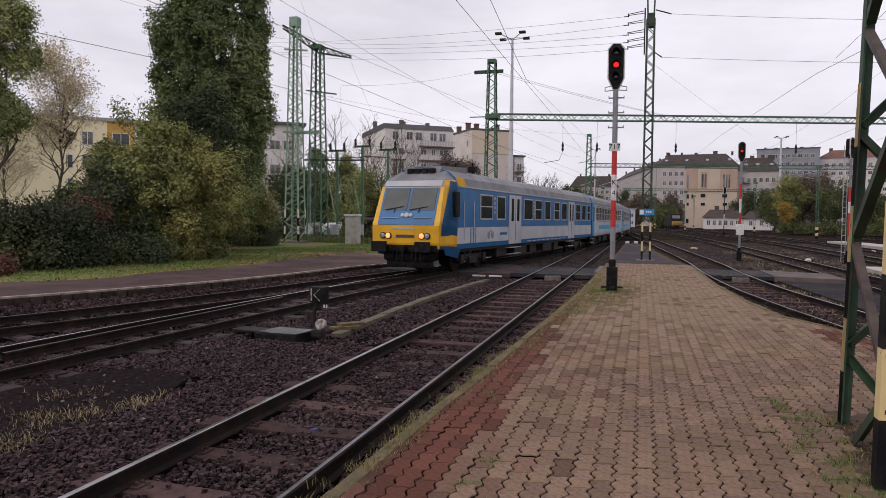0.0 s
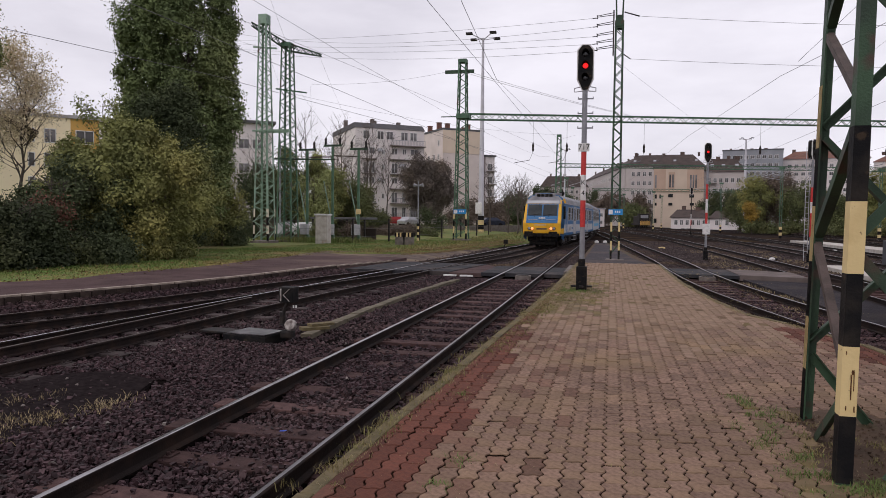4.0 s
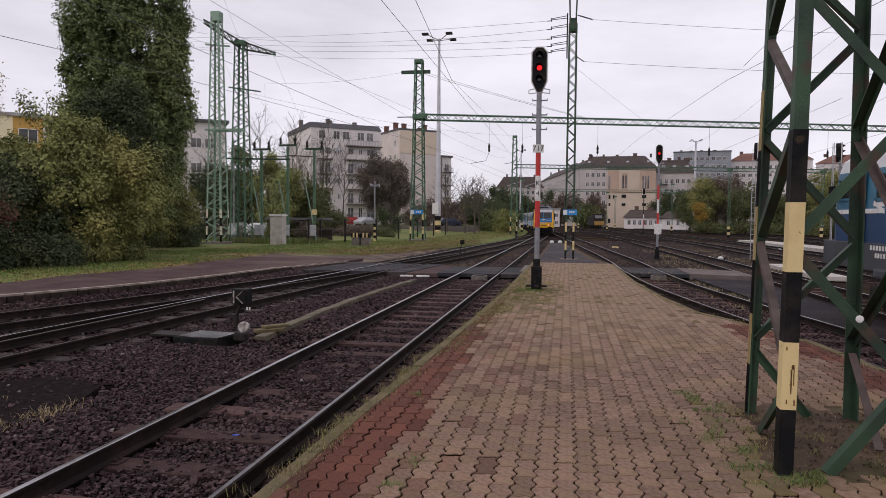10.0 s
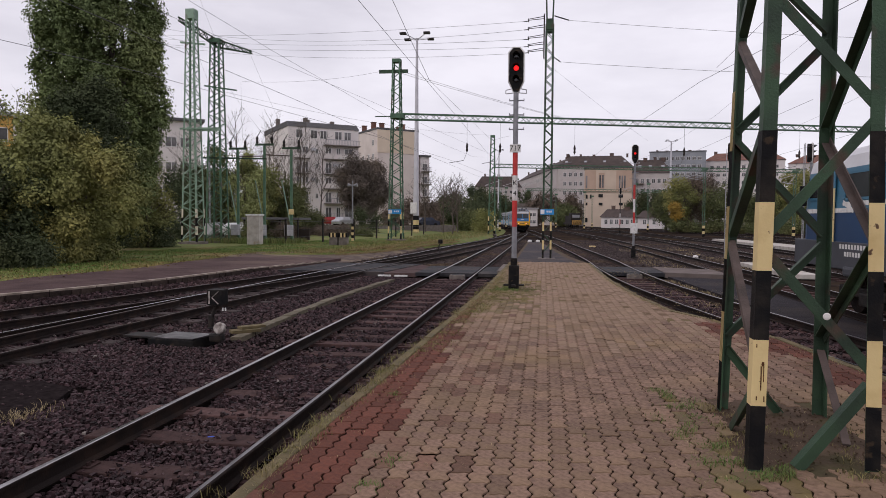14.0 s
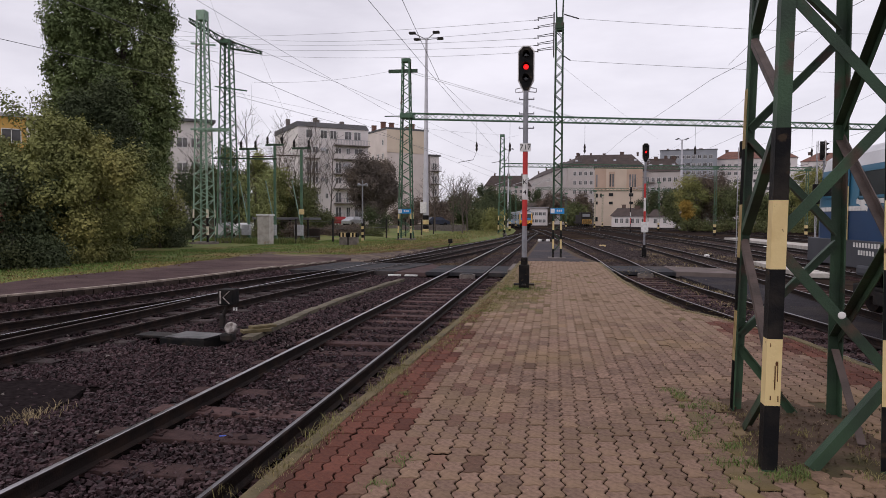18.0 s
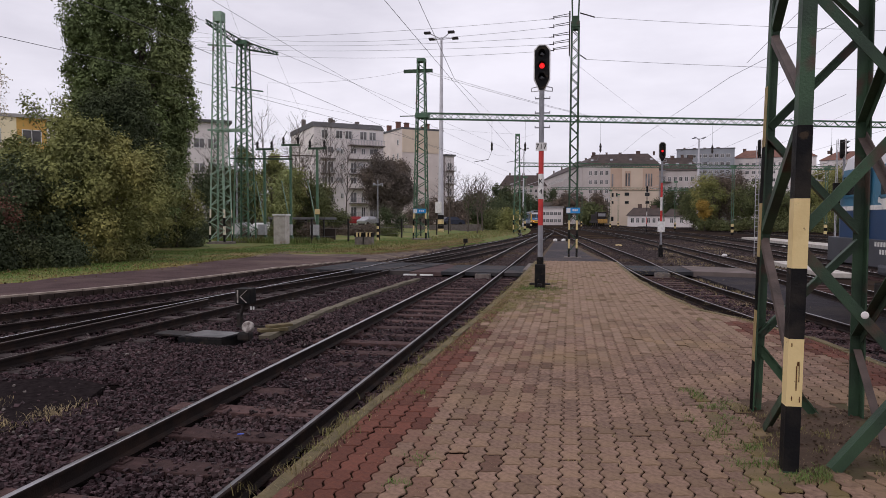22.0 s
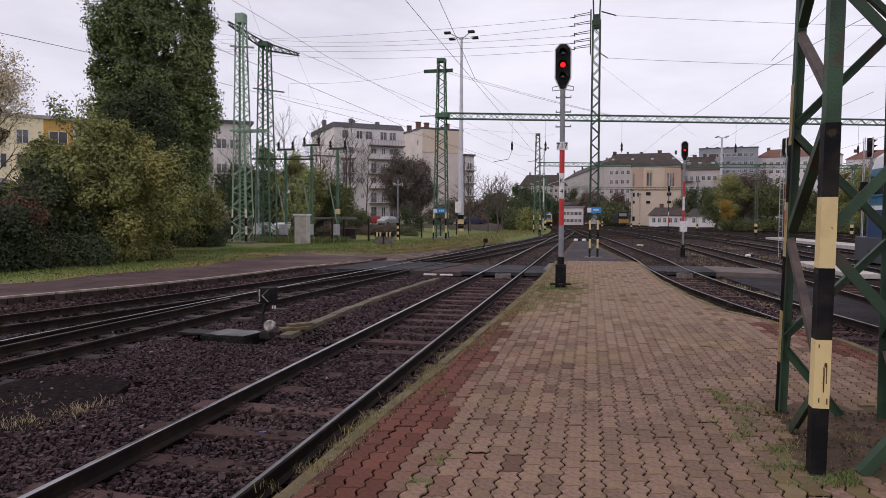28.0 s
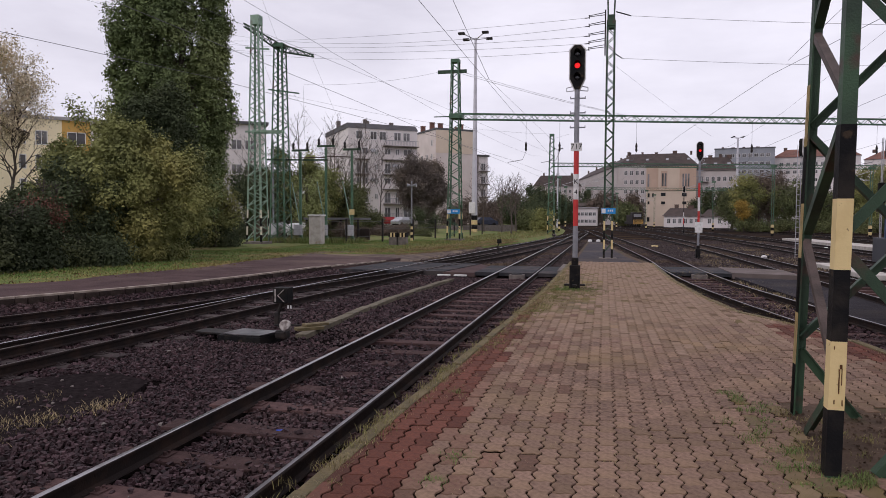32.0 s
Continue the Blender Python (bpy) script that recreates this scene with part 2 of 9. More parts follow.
M["house_glass"] = material("house_window_glass", (0.17, 0.16, 0.165), 0.25, 0, (0.09, 0.085, 0.085), 0.4, (0.4, 0.6), bump=0, spec=0.4, vary=0.5)
M["blue_plastic"] = material("blue_plastic", (0.02, 0.08, 0.5), 0.4, 0, None, bump=0)


def leaf_material(name, a, b, c):
    m = material(name, a, 0.75, 0, b, 0.5, (0.35, 0.65), 0.0, vary=0.2, island=True, third=c, third_scale=0.23, third_spread=(0.5, 0.68), spec=0.25)
    return m


M["leaf_poplar"] = leaf_material("dark_green_leaves", (0.172, 0.215, 0.082), (0.108, 0.143, 0.058), (0.24, 0.27, 0.108))
M["leaf_bush"] = leaf_material("olive_autumn_leaves", (0.245, 0.25, 0.084), (0.165, 0.178, 0.066), (0.33, 0.29, 0.092))
M["leaf_dark"] = leaf_material("deep_green_leaves", (0.07, 0.088, 0.038), (0.042, 0.055, 0.027), (0.105, 0.112, 0.044))
# darkened green: shade in the left bush's gaps is put into the leaf colour
M["leaf_shaded"] = leaf_material("shade_darkened_green_leaves", (0.048, 0.060, 0.026), (0.028, 0.037, 0.018), (0.078, 0.082, 0.032))
# yellowing leaves, made paler: skylight through them is put into the colour
M["leaf_pale"] = leaf_material("thin_skylit_yellowing_leaves", (0.68, 0.58, 0.42), (0.52, 0.44, 0.31), (0.72, 0.58, 0.36))
M["leaf_olive"] = leaf_material("olive_green_leaves", (0.31, 0.33, 0.13), (0.2, 0.23, 0.095), (0.4, 0.38, 0.165))
M["litter"] = leaf_material("fallen_brown_leaves", (0.17, 0.115, 0.045), (0.11, 0.075, 0.035), (0.22, 0.16, 0.055))
M["leaf_yellow"] = leaf_material("yellow_autumn_leaves", (0.35, 0.22, 0.04), (0.25, 0.17, 0.04), (0.4, 0.26, 0.05))
M["leaf_mid"] = leaf_material("mid_green_leaves", (0.135, 0.148, 0.058), (0.08, 0.095, 0.04), (0.19, 0.175, 0.07))
M["leaf_brown"] = leaf_material("brown_dry_leaves", (0.165, 0.125, 0.095), (0.1, 0.078, 0.062), (0.2, 0.145, 0.11))
M["leaf_twig"] = leaf_material("grey_brown_withered_leaves", (0.155, 0.125, 0.105), (0.10, 0.083, 0.072), (0.20, 0.155, 0.12))
M["leaf_red"] = leaf_material("red_vine_leaves", (0.16, 0.062, 0.045), (0.10, 0.042, 0.033), (0.19, 0.085, 0.05))
M["grass"] = material("autumn_grass_ground", (0.100, 0.150, 0.028), 0.95, 0, (0.16, 0.150, 0.040), 0.9, (0.4, 0.65), 0.6, 50, third=(0.22, 0.165, 0.06), third_scale=0.25, third_spread=(0.55, 0.68))
M["grass_blade"] = material("grass_blades", (0.115, 0.165, 0.040), 0.8, 0, (0.165, 0.14, 0.052), 0.45, (0.45, 0.66), 0, vary=0.4, island=True)
M["verge_green"] = material("green_verge_blades", (0.108, 0.175, 0.036), 0.8, 0, (0.20, 0.19, 0.057), 0.5, (0.44, 0.64), 0, vary=0.4, island=True)
M["verge_blade"] = material("autumn_verge_blades", (0.215, 0.185, 0.055), 0.8, 0, (0.38, 0.265, 0.11), 0.9, (0.42, 0.62), 0, vary=0.45, island=True)
M["bank_blade"] = material("mixed_bank_grass", (0.125, 0.145, 0.040), 0.85, 0, (0.25, 0.19, 0.085), 0.6, (0.42, 0.66), 0, vary=0.35, island=True)
M["slope_blade"] = material("brownish_straw_blades", (0.30, 0.215, 0.11), 0.85, 0, (0.18, 0.155, 0.06), 0.8, (0.4, 0.66), 0, vary=0.35, island=True)
M["moss_blade"] = material("yellowish_moss_weeds", (0.19, 0.175, 0.062), 0.85, 0, (0.19, 0.15, 0.065), 3.0, (0.4, 0.62), 0, vary=0.4, island=True)
M["dry_blade"] = material("dry_straw_blades", (0.40, 0.31, 0.18), 0.85, 0, (0.27, 0.21, 0.10), 2.0, (0.35, 0.65), 0, vary=0.35, island=True)


# ---- mesh helpers ----
def part(name, bm, mat=None, parent=None, label="", smooth=False):
    """Links a bmesh (or a mesh) as one object under a thing."""
    if isinstance(bm, bmesh.types.BMesh):
        me = bpy.data.meshes.new(name)
        if smooth:
            for fc in bm.faces:
                fc.smooth = True
        bm.to_mesh(me)
        bm.free()
    else:
        me = bm
    if not me.materials:
        for mm in (mat if isinstance(mat, (list, tuple)) else [mat]):
            me.materials.append(mm)
    ob = new(name, me)
    ob.parent = parent
    if label:
        ob["label"] = label
    return ob


def thing(name, at, label, category, group="", kind="", rz=0.0):
    ob = new(name)
    ob.matrix_basis = pose(*at, 0, 0, rz)
    return tagged(ob, label, category, group, kind)


def box(bm, c, s, m=None, bevel=0.0):
    """A box of size s about c, bevelled if asked."""
    r = bmesh.ops.create_cube(bm, size=1.0, matrix=(m or Matrix()) @ Matrix.Translation(c) @ Matrix.Diagonal((*s, 1)))
    if bevel:
        vs = set(r["verts"])
        es = [e for e in bm.edges if e.verts[0] in vs and e.verts[1] in vs]
        bmesh.ops.bevel(bm, geom=es, offset=bevel, segments=2, affect="EDGES", profile=0.6)
    return r


def along(a, b):
    a, b = Vector(a), Vector(b)
    d = b - a
    q = d.to_track_quat("Z", "Y").to_matrix().to_4x4()
    return Matrix.Translation((a + b) / 2) @ q, d.length


def rod(bm, a, b, r, seg=8, r2=None):
    m, ln = along(a, b)
    bmesh.ops.create_cone(bm, cap_ends=True, segments=seg, radius1=r, radius2=r if r2 is None else r2, depth=ln, matrix=m)


def bar(bm, a, b, w, t):
    """A flat bar of width w and thickness t from a to b."""
    m, ln = along(a, b)
    bmesh.ops.create_cube(bm, size=1.0, matrix=m @ Matrix.Diagonal((w, t, ln, 1)))


def angle_iron(bm, a, b, w, t, sx, sy):
    """An L-shaped steel from a to b, its flanges along sx and sy."""
    a, b = Vector(a), Vector(b)
    sx, sy = Vector(sx).normalized(), Vector(sy).normalized()
    prof = [(0, 0), (w, 0), (w, t), (t, t), (t, w), (0, w)]
    lo = [bm.verts.new(a + sx * x + sy * y) for x, y in prof]
    hi = [bm.verts.new(b + sx * x + sy * y) for x, y in prof]
    for i in range(6):
        j = (i + 1) % 6
        bm.faces.new((lo[i], lo[j], hi[j], hi[i]))
    bm.faces.new(lo[::-1])
    bm.faces.new(hi)


def lathe(bm, prof, c=(0, 0, 0), seg=16, m=None):
    """A body of revolution about z: prof is a list of (radius, height)."""
    m = m or Matrix()
    rings = [[bm.verts.new(m @ Vector((c[0] + r * math.cos(6.28318 * k / seg), c[1] + r * math.sin(6.28318 * k / seg), c[2] + z))) for k in range(seg)] for r, z in prof]
    for a, b in zip(rings, rings[1:]):
        for k in range(seg):
            j = (k + 1) % seg
            bm.faces.new((a[k], a[j], b[j], b[k]))
    bm.faces.new(rings[0][::-1])
    bm.faces.new(rings[-1])


def prism(bm, outline, z0, z1):
    lo = [bm.verts.new((x, y, z0)) for x, y in outline]
    hi = [bm.verts.new((x, y, z1)) for x, y in outline]
    n = len(lo)
    for i in range(n):
        bm.faces.new((lo[i], lo[(i + 1) % n], hi[(i + 1) % n], hi[i]))
    bm.faces.new(lo[::-1])
    bm.faces.new(hi)
    bmesh.ops.recalc_face_normals(bm, faces=bm.faces[:])


def raw_mesh(name, verts, faces, mat):
    me = bpy.data.meshes.new(name)
    verts, faces = np.asarray(verts, dtype=np.float32), np.asarray(faces, dtype=np.int32)
    n, k = faces.shape
    me.vertices.add(len(verts))
    me.vertices.foreach_set("co", verts.ravel())
    me.loops.add(n * k)
    me.loops.foreach_set("vertex_index", faces.ravel())
    me.polygons.add(n)
    me.polygons.foreach_set("loop_start", np.arange(0, n * k, k, dtype=np.int32))
    me.update(calc_edges=True)
    me.shade_flat()
    me.materials.append(mat)
    return me


def spline(pts, step=1.0):
    """Points and headings along a smooth line through pts (x, y)."""
    p = [Vector((*q, 0)) for q in pts]
    p = [2 * p[0] - p[1]] + p + [2 * p[-1] - p[-2]]
    out = []
    for i in range(1, len(p) - 2):
        a, b, c, d = p[i - 1], p[i], p[i + 1], p[i + 2]
        n = max(2, int((c - b).length / step))
        for k in range(n):
            u = k / n
            out.append(0.5 * (2 * b + (c - a) * u + (2 * a - 5 * b + 4 * c - d) * u * u + (3 * b - a - 3 * c + d) * u ** 3))
    out.append(p[-2])
    return out


def line_x(pts, y):
    """x on a line through (x, y) points at y."""
    for (xa, ya), (xb, yb) in zip(pts, pts[1:]):
        if ya <= y <= yb:
            return xa + (xb - xa) * (y - ya) / (yb - ya)
    return pts[0][0] if y < pts[0][1] else pts[-1][0]


# ---- ground ----
GROUND_Z = -0.235
bm = bmesh.new()
bmesh.ops.create_grid(bm, x_segments=60, y_segments=60, size=2500)
for v in bm.verts:
    v.co.z = GROUND_Z
tagged(part("ground", bm, M["earth"]), "dark stony railway yard ground", "ground", kind="structure")

# dark fine sheet added under the near ballast, its colour the shade between stones
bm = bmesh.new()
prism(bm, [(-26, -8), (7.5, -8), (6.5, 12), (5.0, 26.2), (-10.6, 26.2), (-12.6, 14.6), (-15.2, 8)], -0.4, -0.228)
tagged(part("ballast_bed", bm, M["gap_shade"]), "near-black sheet beneath the ballast stones for the shade in their gaps", "ground", kind="structure")

# track centre lines, x and y, in metres
TRACK_A = [(-3.31, -8), (-3.31, 5), (-3.31, 30), (-3.31, 60), (-3.3, 90), (-3.25, 105)]
TRACK_B = [(-9.3, -8), (-8.98, 4), (-8.78, 9.3), (-8.65, 12), (-8.43, 16), (-8.15, 20), (-7.92, 24), (-7.75, 28), (-7.6, 32.5), (-7.15, 39), (-6.75, 46), (-6.35, 54), (-5.4, 69), (-4.6, 85), (-3.9, 105), (-3.5, 122)]
TRACK_C = [(-18.5, -5), (-14.2, 4), (-12.6, 8), (-11.5, 11), (-10.6, 14.3), (-10.15, 16.3), (-9.65, 19), (-9.15, 21.8), (-8.65, 24.2), (-8.0, 27.2), (-7.4, 30.2), (-6.5, 36), (-5.75, 42.4), (-4.75, 54), (-3.95, 66),
           (-3.45, 80), (-3.2, 100), (-3.6, 120), (-5.5, 143), (-7.5, 164), (-9.8, 185), (-12.7, 203), (-18, 225), (-27, 248), (-42, 274), (-66, 303), (-103, 335), (-152, 362), (-215, 384), (-300, 398)]
TRACK_D = [(6.9, -6), (6.3, 4), (5.55, 9), (4.9, 12.7), (4.48, 15.7), (3.98, 19), (3.45, 23.5), (3.1, 30), (2.9, 38), (2.0, 55), (0.9, 75), (-0.6, 98), (-2.2, 125), (-4.2, 150)]
TRACK_E = [(7.85, -10), (7.85, 5), (7.85, 20), (7.75, 33), (7.6, 45), (7.3, 60), (6.6, 85), (5.2, 110), (2.6, 140), (-1.5, 175)]
TRACK_F = [(12.6, 5), (12.5, 30), (12.6, 45), (12.7, 60), (12.4, 85), (10.9, 120), (8.0, 150), (2.0, 190)]
TRACK_G = [(17.0, 10), (16.9, 50), (17.2, 73), (17.0, 105), (14.0, 150), (8, 190), (0, 225)]
TRACK_H = [(25.0, 20), (25.5, 60), (27, 95), (26.5, 130), (22, 175), (12, 220), (0, 262)]
TRACK_I = [(32, 30), (32, 95), (31, 130), (26, 185), (16, 235), (4, 280)]


def rail_mesh(line, off, top, dull=None):
    """One rail: foot, web and head swept along a line at an offset."""
    prof = [(-0.062, -0.16), (0.062, -0.16), (0.058, -0.148), (0.012, -0.13), (0.010, -0.045), (0.034, -0.035), (0.035, -0.011), (0.029, -0.004), (0.017, 0.0), (-0.017, 0.0), (-0.029, -0.004), (-0.035, -0.011), (-0.034, -0.035), (-0.010, -0.045), (-0.012, -0.13), (-0.058, -0.148)]
    verts, k = [], len(prof)
    for i, p in enumerate(line):
        d = (line[min(i + 1, len(line) - 1)] - line[max(i - 1, 0)]).normalized()
        nx, ny = d.y, -d.x
        for u, z in prof:
            verts.append((p.x + nx * (off + u), p.y + ny * (off + u), z))
    faces = [(i * k + j, i * k + (j + 1) % k, (i + 1) * k + (j + 1) % k, (i + 1) * k + j) for i in range(len(line) - 1) for j in range(k)]
    me = raw_mesh("rail", verts, faces, M["rail_steel"])
    me.materials.append(top)
    bright = (7, 8, 9) if top.name.startswith(("bright", "worn")) else (8, 9) if off > 0 else (7, 8)
    idx = [1 if f % k in bright else 0 for f in range(len(faces))]
    me.polygons.foreach_set("material_index", idx)
    me.flip_normals()
    return me


SLEEPERS, SLEEPER_AT, RAIL_AT = {}, [], []


def sleeper_mesh(kind):
    if kind not in SLEEPERS:
        bm = bmesh.new()
        box(bm, (0, 0, 0), (2.5, 0.30, 0.15), bevel=0.014)
        for s in (-0.7525, 0.7525):
            box(bm, (s, 0, 0.082), (0.30, 0.15, 0.014))
            for k in (-0.1, 0.1):
                rod(bm, (s + k, -0.03, 0.07), (s + k, -0.03, 0.12), 0.018, 6)
                rod(bm, (s + k, 0.04, 0.07), (s + k, 0.04, 0.11), 0.015, 6)
        me = bpy.data.meshes.new("sleeper")
        bm.to_mesh(me)
        bm.free()
        me.materials.append(M[kind])
        SLEEPERS[kind] = me
    return SLEEPERS[kind]


def track(pts, label, top, kind, y_near, y_parts, skip=(), top_right=None, step=0.88, first=0.0):
    """A track: two rails and its sleepers, the near ones as single pieces."""
    root = thing("railway_track", (0, 0, 0), label, "railway track", "tracks of the yard", "structure")
    line = spline(pts, 1.0)
    RAIL_AT.extend((p.x, p.y) for p in spline(pts, 0.2) if -2 < p.y < 32)
    for off in (-0.7525, 0.7525):
        part("rail", rail_mesh(line, off, top_right if top_right and off > 0 else top), None, root)
    dist, nxt, far_v, far_f = 0.0, first, [], []
    rng = random.Random(len(pts) * 7 + int(pts[0][0]))
    for a, b in zip(line, line[1:]):
        seg = (b - a).length
        while nxt < dist + seg:
            p = a + (b - a) * ((nxt - dist) / seg)
            nxt += step
            if p.y < y_near or any(lo < p.y < hi for lo, hi in skip):
                continue
            d = (b - a).normalized()
            ang = math.atan2(d.y, d.x) - math.pi / 2 + rng.gauss(0, 0.012)
            z = (-0.247 if p.y < 31.5 else -0.292) + rng.gauss(0, 0.008)
            if p.y < 34:
                SLEEPER_AT.append((p.x, p.y, ang))
            if p.y < y_parts:
                ob = part("sleeper", sleeper_mesh(kind), None, root)
                ob.matrix_basis = Matrix.Translation((p.x + rng.gauss(0, 0.02), p.y, z)) @ Matrix.Rotation(ang, 4, "Z")
            elif p.y < 62:
                n = len(far_v)
                c, s = math.cos(ang), math.sin(ang)
                for x, y in ((-1.25, -0.12), (1.25, -0.12), (1.25, 0.12), (-1.25, 0.12)):
                    for zz in (z - 0.06, z + 0.075):
                        far_v.append((p.x + c * x - s * y, p.y + s * x + c * y, zz))
                far_f += [(n + 1, n + 3, n + 5, n + 7), (n, n + 2, n + 3, n + 1), (n + 2, n + 4, n + 5, n + 3), (n + 4, n + 6, n + 7, n + 5), (n + 6, n, n + 1, n + 7)]
        dist += seg
    if far_v:
        tagged(part("far_sleepers", raw_mesh("far_sleepers", far_v, far_f, M[kind]), None, root), kind="stuff")
    return root


track(TRACK_A, "straight railway track with worn shiny rails on wooden sleepers", M["rail_top_worn"], "sleeper", -6, 34, skip=((26.2, 30.4),), top_right=M["rail_top"], step=0.9, first=0.07)
track(TRACK_B, "curved railway track with a switch beside the points lever", M["rail_top_bright"], "sleeper_concrete", -6, 26, skip=((26.2, 31.6),), top_right=M["rail_top_rusty"])
track(TRACK_C, "curved railway track along the far low platform", M["rail_top_rusty"], "sleeper_concrete", 7, 26, skip=((26.2, 31.8),))
track(TRACK_D, "curved railway track beside the paved platform", M["rail_top"], "sleeper", -5, 30, skip=((28.2, 31.8),))
track(TRACK_E, "siding under the parked blue locomotive", M["rail_top"], "sleeper", -2, 0, skip=((26, 31),))
for pts in (TRACK_F, TRACK_G, TRACK_H, TRACK_I):
    track(pts, "rusty yard siding with dark sleepers", M["rail_top"], "sleeper", 5, 0)

# ---- platforms, paths and the level walkway ----
PZ = 0.30
EDGE_L = [(-2.02, -6), (-1.97, 2), (-1.94, 4.4), (-1.88, 6.3), (-1.83, 7.1), (-1.64, 12.7), (-1.51, 17), (-1.44, 27.5), (-1.40, 29.5), (-1.38, 40), (-1.35, 57)]
EDGE_R = [(4.5, -6), (4.3, 2), (4.2, 4), (4.0, 7), (3.82, 8.7), (3.55, 11.1), (3.02, 12.9), (2.56, 13.9), (2.23, 16.6), (1.98, 20.8), (1.92, 26), (1.9, 29.5), (1.35, 34), (0.6, 45), (-0.3, 57)]
BLOCK_W, BLOCK_L = 0.139, 0.342
EDGE_W = 0.11


def strip_between(left, right, ys, z, name, mat, thick=0.5):
    bm = bmesh.new()
    outline = [(line_x(left, y), y) for y in ys] + [(line_x(right, y), y) for y in reversed(ys)]
    prism(bm, outline, z - thick, z)
    return part(name, bm, mat)


paved = strip_between([(x + 0.10, y) for x, y in EDGE_L], [(x - 0.10, y) for x, y in EDGE_R], [-6, 2, 4.4, 6.3, 7.1, 8.7, 11.1, 12.9, 13.9, 16.6, 20.8, 26, 29.4], PZ - 0.022, "platform", M["joint_sand"])
sand = strip_between([(x + 0.12, y) for x, y in EDGE_L], [(x - 0.12, y) for x, y in EDGE_R], [12.2, 12.9, 13.9, 16.6, 20.8, 26, 29.3], PZ - 0.004, "joint_sand", M["blown_sand"], 0.015)
tagged(sand, "pale sand filling the joints of the far paving", "sand", kind="structure")
tagged(paved, "paved island platform of brownish interlocking concrete blocks", "platform", kind="structure")
border = strip_between(EDGE_L, EDGE_R, [29.42, 34, 40, 45, 57], PZ - 0.05, "platform_border", M["earth_concrete"])
tagged(border, "worn sandy border of the tapering platform end", "platform", kind="structure")
far_end = strip_between([(x + 0.18, y) for x, y in EDGE_L], [(x - 0.42 + 0.008 * (y - 29), y) for x, y in EDGE_R], [29.44, 34, 40, 45, 56.6], PZ - 0.02, "platform_end", M["platform_asphalt"], 0.03)
tagged(far_end, "tapering asphalt end of the island platform", "platform", kind="structure")


def edging(line, side, y0, y1, label, top):
    """Concrete edge stones laid end to end, each a piece of its own."""
    root = thing("platform_edge", (0, 0, 0), label, "platform edge", kind="structure")
    y = y0
    rng = random.Random(5)
    while y < y1:
        ln = 1.0
        a, b = Vector((line_x(line, y), y, 0)), Vector((line_x(line, y + ln), y + ln, 0))
        bm = bmesh.new()
        d = (b - a)
        box(bm, (0, 0, 0), (EDGE_W, d.length - 0.012, 0.55), bevel=0.012)
        ob = part("edge_stone", bm, M["concrete_edge"], root)
        ob.matrix_basis = Matrix.Translation((a + b) / 2 + Vector((side * EDGE_W / 2, 0, top - 0.275 + rng.gauss(0, 0.006)))) @ Matrix.Rotation(math.atan2(-d.x, d.y) + rng.gauss(0, 0.004), 4, "Z")
        y += ln
    return root


edging(EDGE_L, 1, -5, 29, "mossy concrete edge stones of the platform beside the near track", PZ + 0.006)
edging(EDGE_R, -1, -5, 29, "mossy concrete edge stones of the platform beside the curved track", PZ + 0.006)

# far low platform and its path
M["trough_concrete"] = material("mossy_grey_trough_lid", (0.150, 0.125, 0.088), 0.92, 0, (0.088, 0.074, 0.046), 4, (0.35, 0.7), 0.4, 40, vary=0.25)
M["lip_concrete"] = material("pale_worn_lip", (0.42, 0.345, 0.285), 0.9, 0, (0.15, 0.115, 0.09), 3, (0.35, 0.7), 0.4, 40)
M["wall_stone"] = material("dark_brown_wall_stone", (0.060, 0.042, 0.035), 0.9, 0, (0.028, 0.020, 0.017), 6, (0.35, 0.7), 0.6, 40, vary=0.35, spec=0.15)
LEFT_EDGE = [(-19.5, 1), (-16.2, 7), (-14.4, 10.5), (-12.70, 14.6), (-12.2, 16), (-11.72, 17.5), (-11.27, 19.7), (-10.87, 22.7), (-10.55, 27.3), (-10.35, 32), (-10.2, 34)]
LEFT_BACK = [(-23, 6), (-20.0, 11), (-16.9, 14.7), (-15.9, 15.7), (-15.15, 17), (-15.35, 18.5), (-15.2, 20), (-14.7, 22.2), (-14.6, 24), (-15.1, 27.4), (-15.1, 30.5), (-15.2, 33), (-16, 36)]
low = strip_between(LEFT_BACK, LEFT_EDGE, [1, 7, 10.5, 13, 14.7, 15.7, 17, 18.5, 20, 22.2, 24, 25.0, 27.3, 29.5, 32, 34], 0.2, "low_platform", M["path_asphalt"])
for v in low.data.vertices:
    if v.co.z > 0 and v.co.y > 24:
        v.co.z -= 0.17 * min(1.0, (v.co.y - 24) / 7) * (1.0 if v.co.x > -13 else 0.25)
tagged(low, "low reddish asphalt platform along the curved track", "platform", kind="structure")
root = thing("platform_edge", (0, 0, 0), "pale worn edge stones of the low platform", "platform edge", kind="structure")
for i in range(22):
    y = 7 + i * 1.25
    if y > 31:
        break
    a, b = Vector((line_x(LEFT_EDGE, y), y, 0)), Vector((line_x(LEFT_EDGE, y + 1.23), y + 1.23, 0))
    bm = bmesh.new()
    box(bm, (0, 0, 0), (0.16, (b - a).length, 0.05), bevel=0.008)
    ob = part("edge_stone", bm, M["lip_concrete"], root)
    ob.matrix_basis = Matrix.Translation((a + b) / 2 + Vector((-0.05, 0, 0.18 - 0.17 * min(1.0, max(0.0, (y - 23.4) / 7))))) @ Matrix.Rotation(math.atan2(-(b - a).x, (b - a).y), 4, "Z")

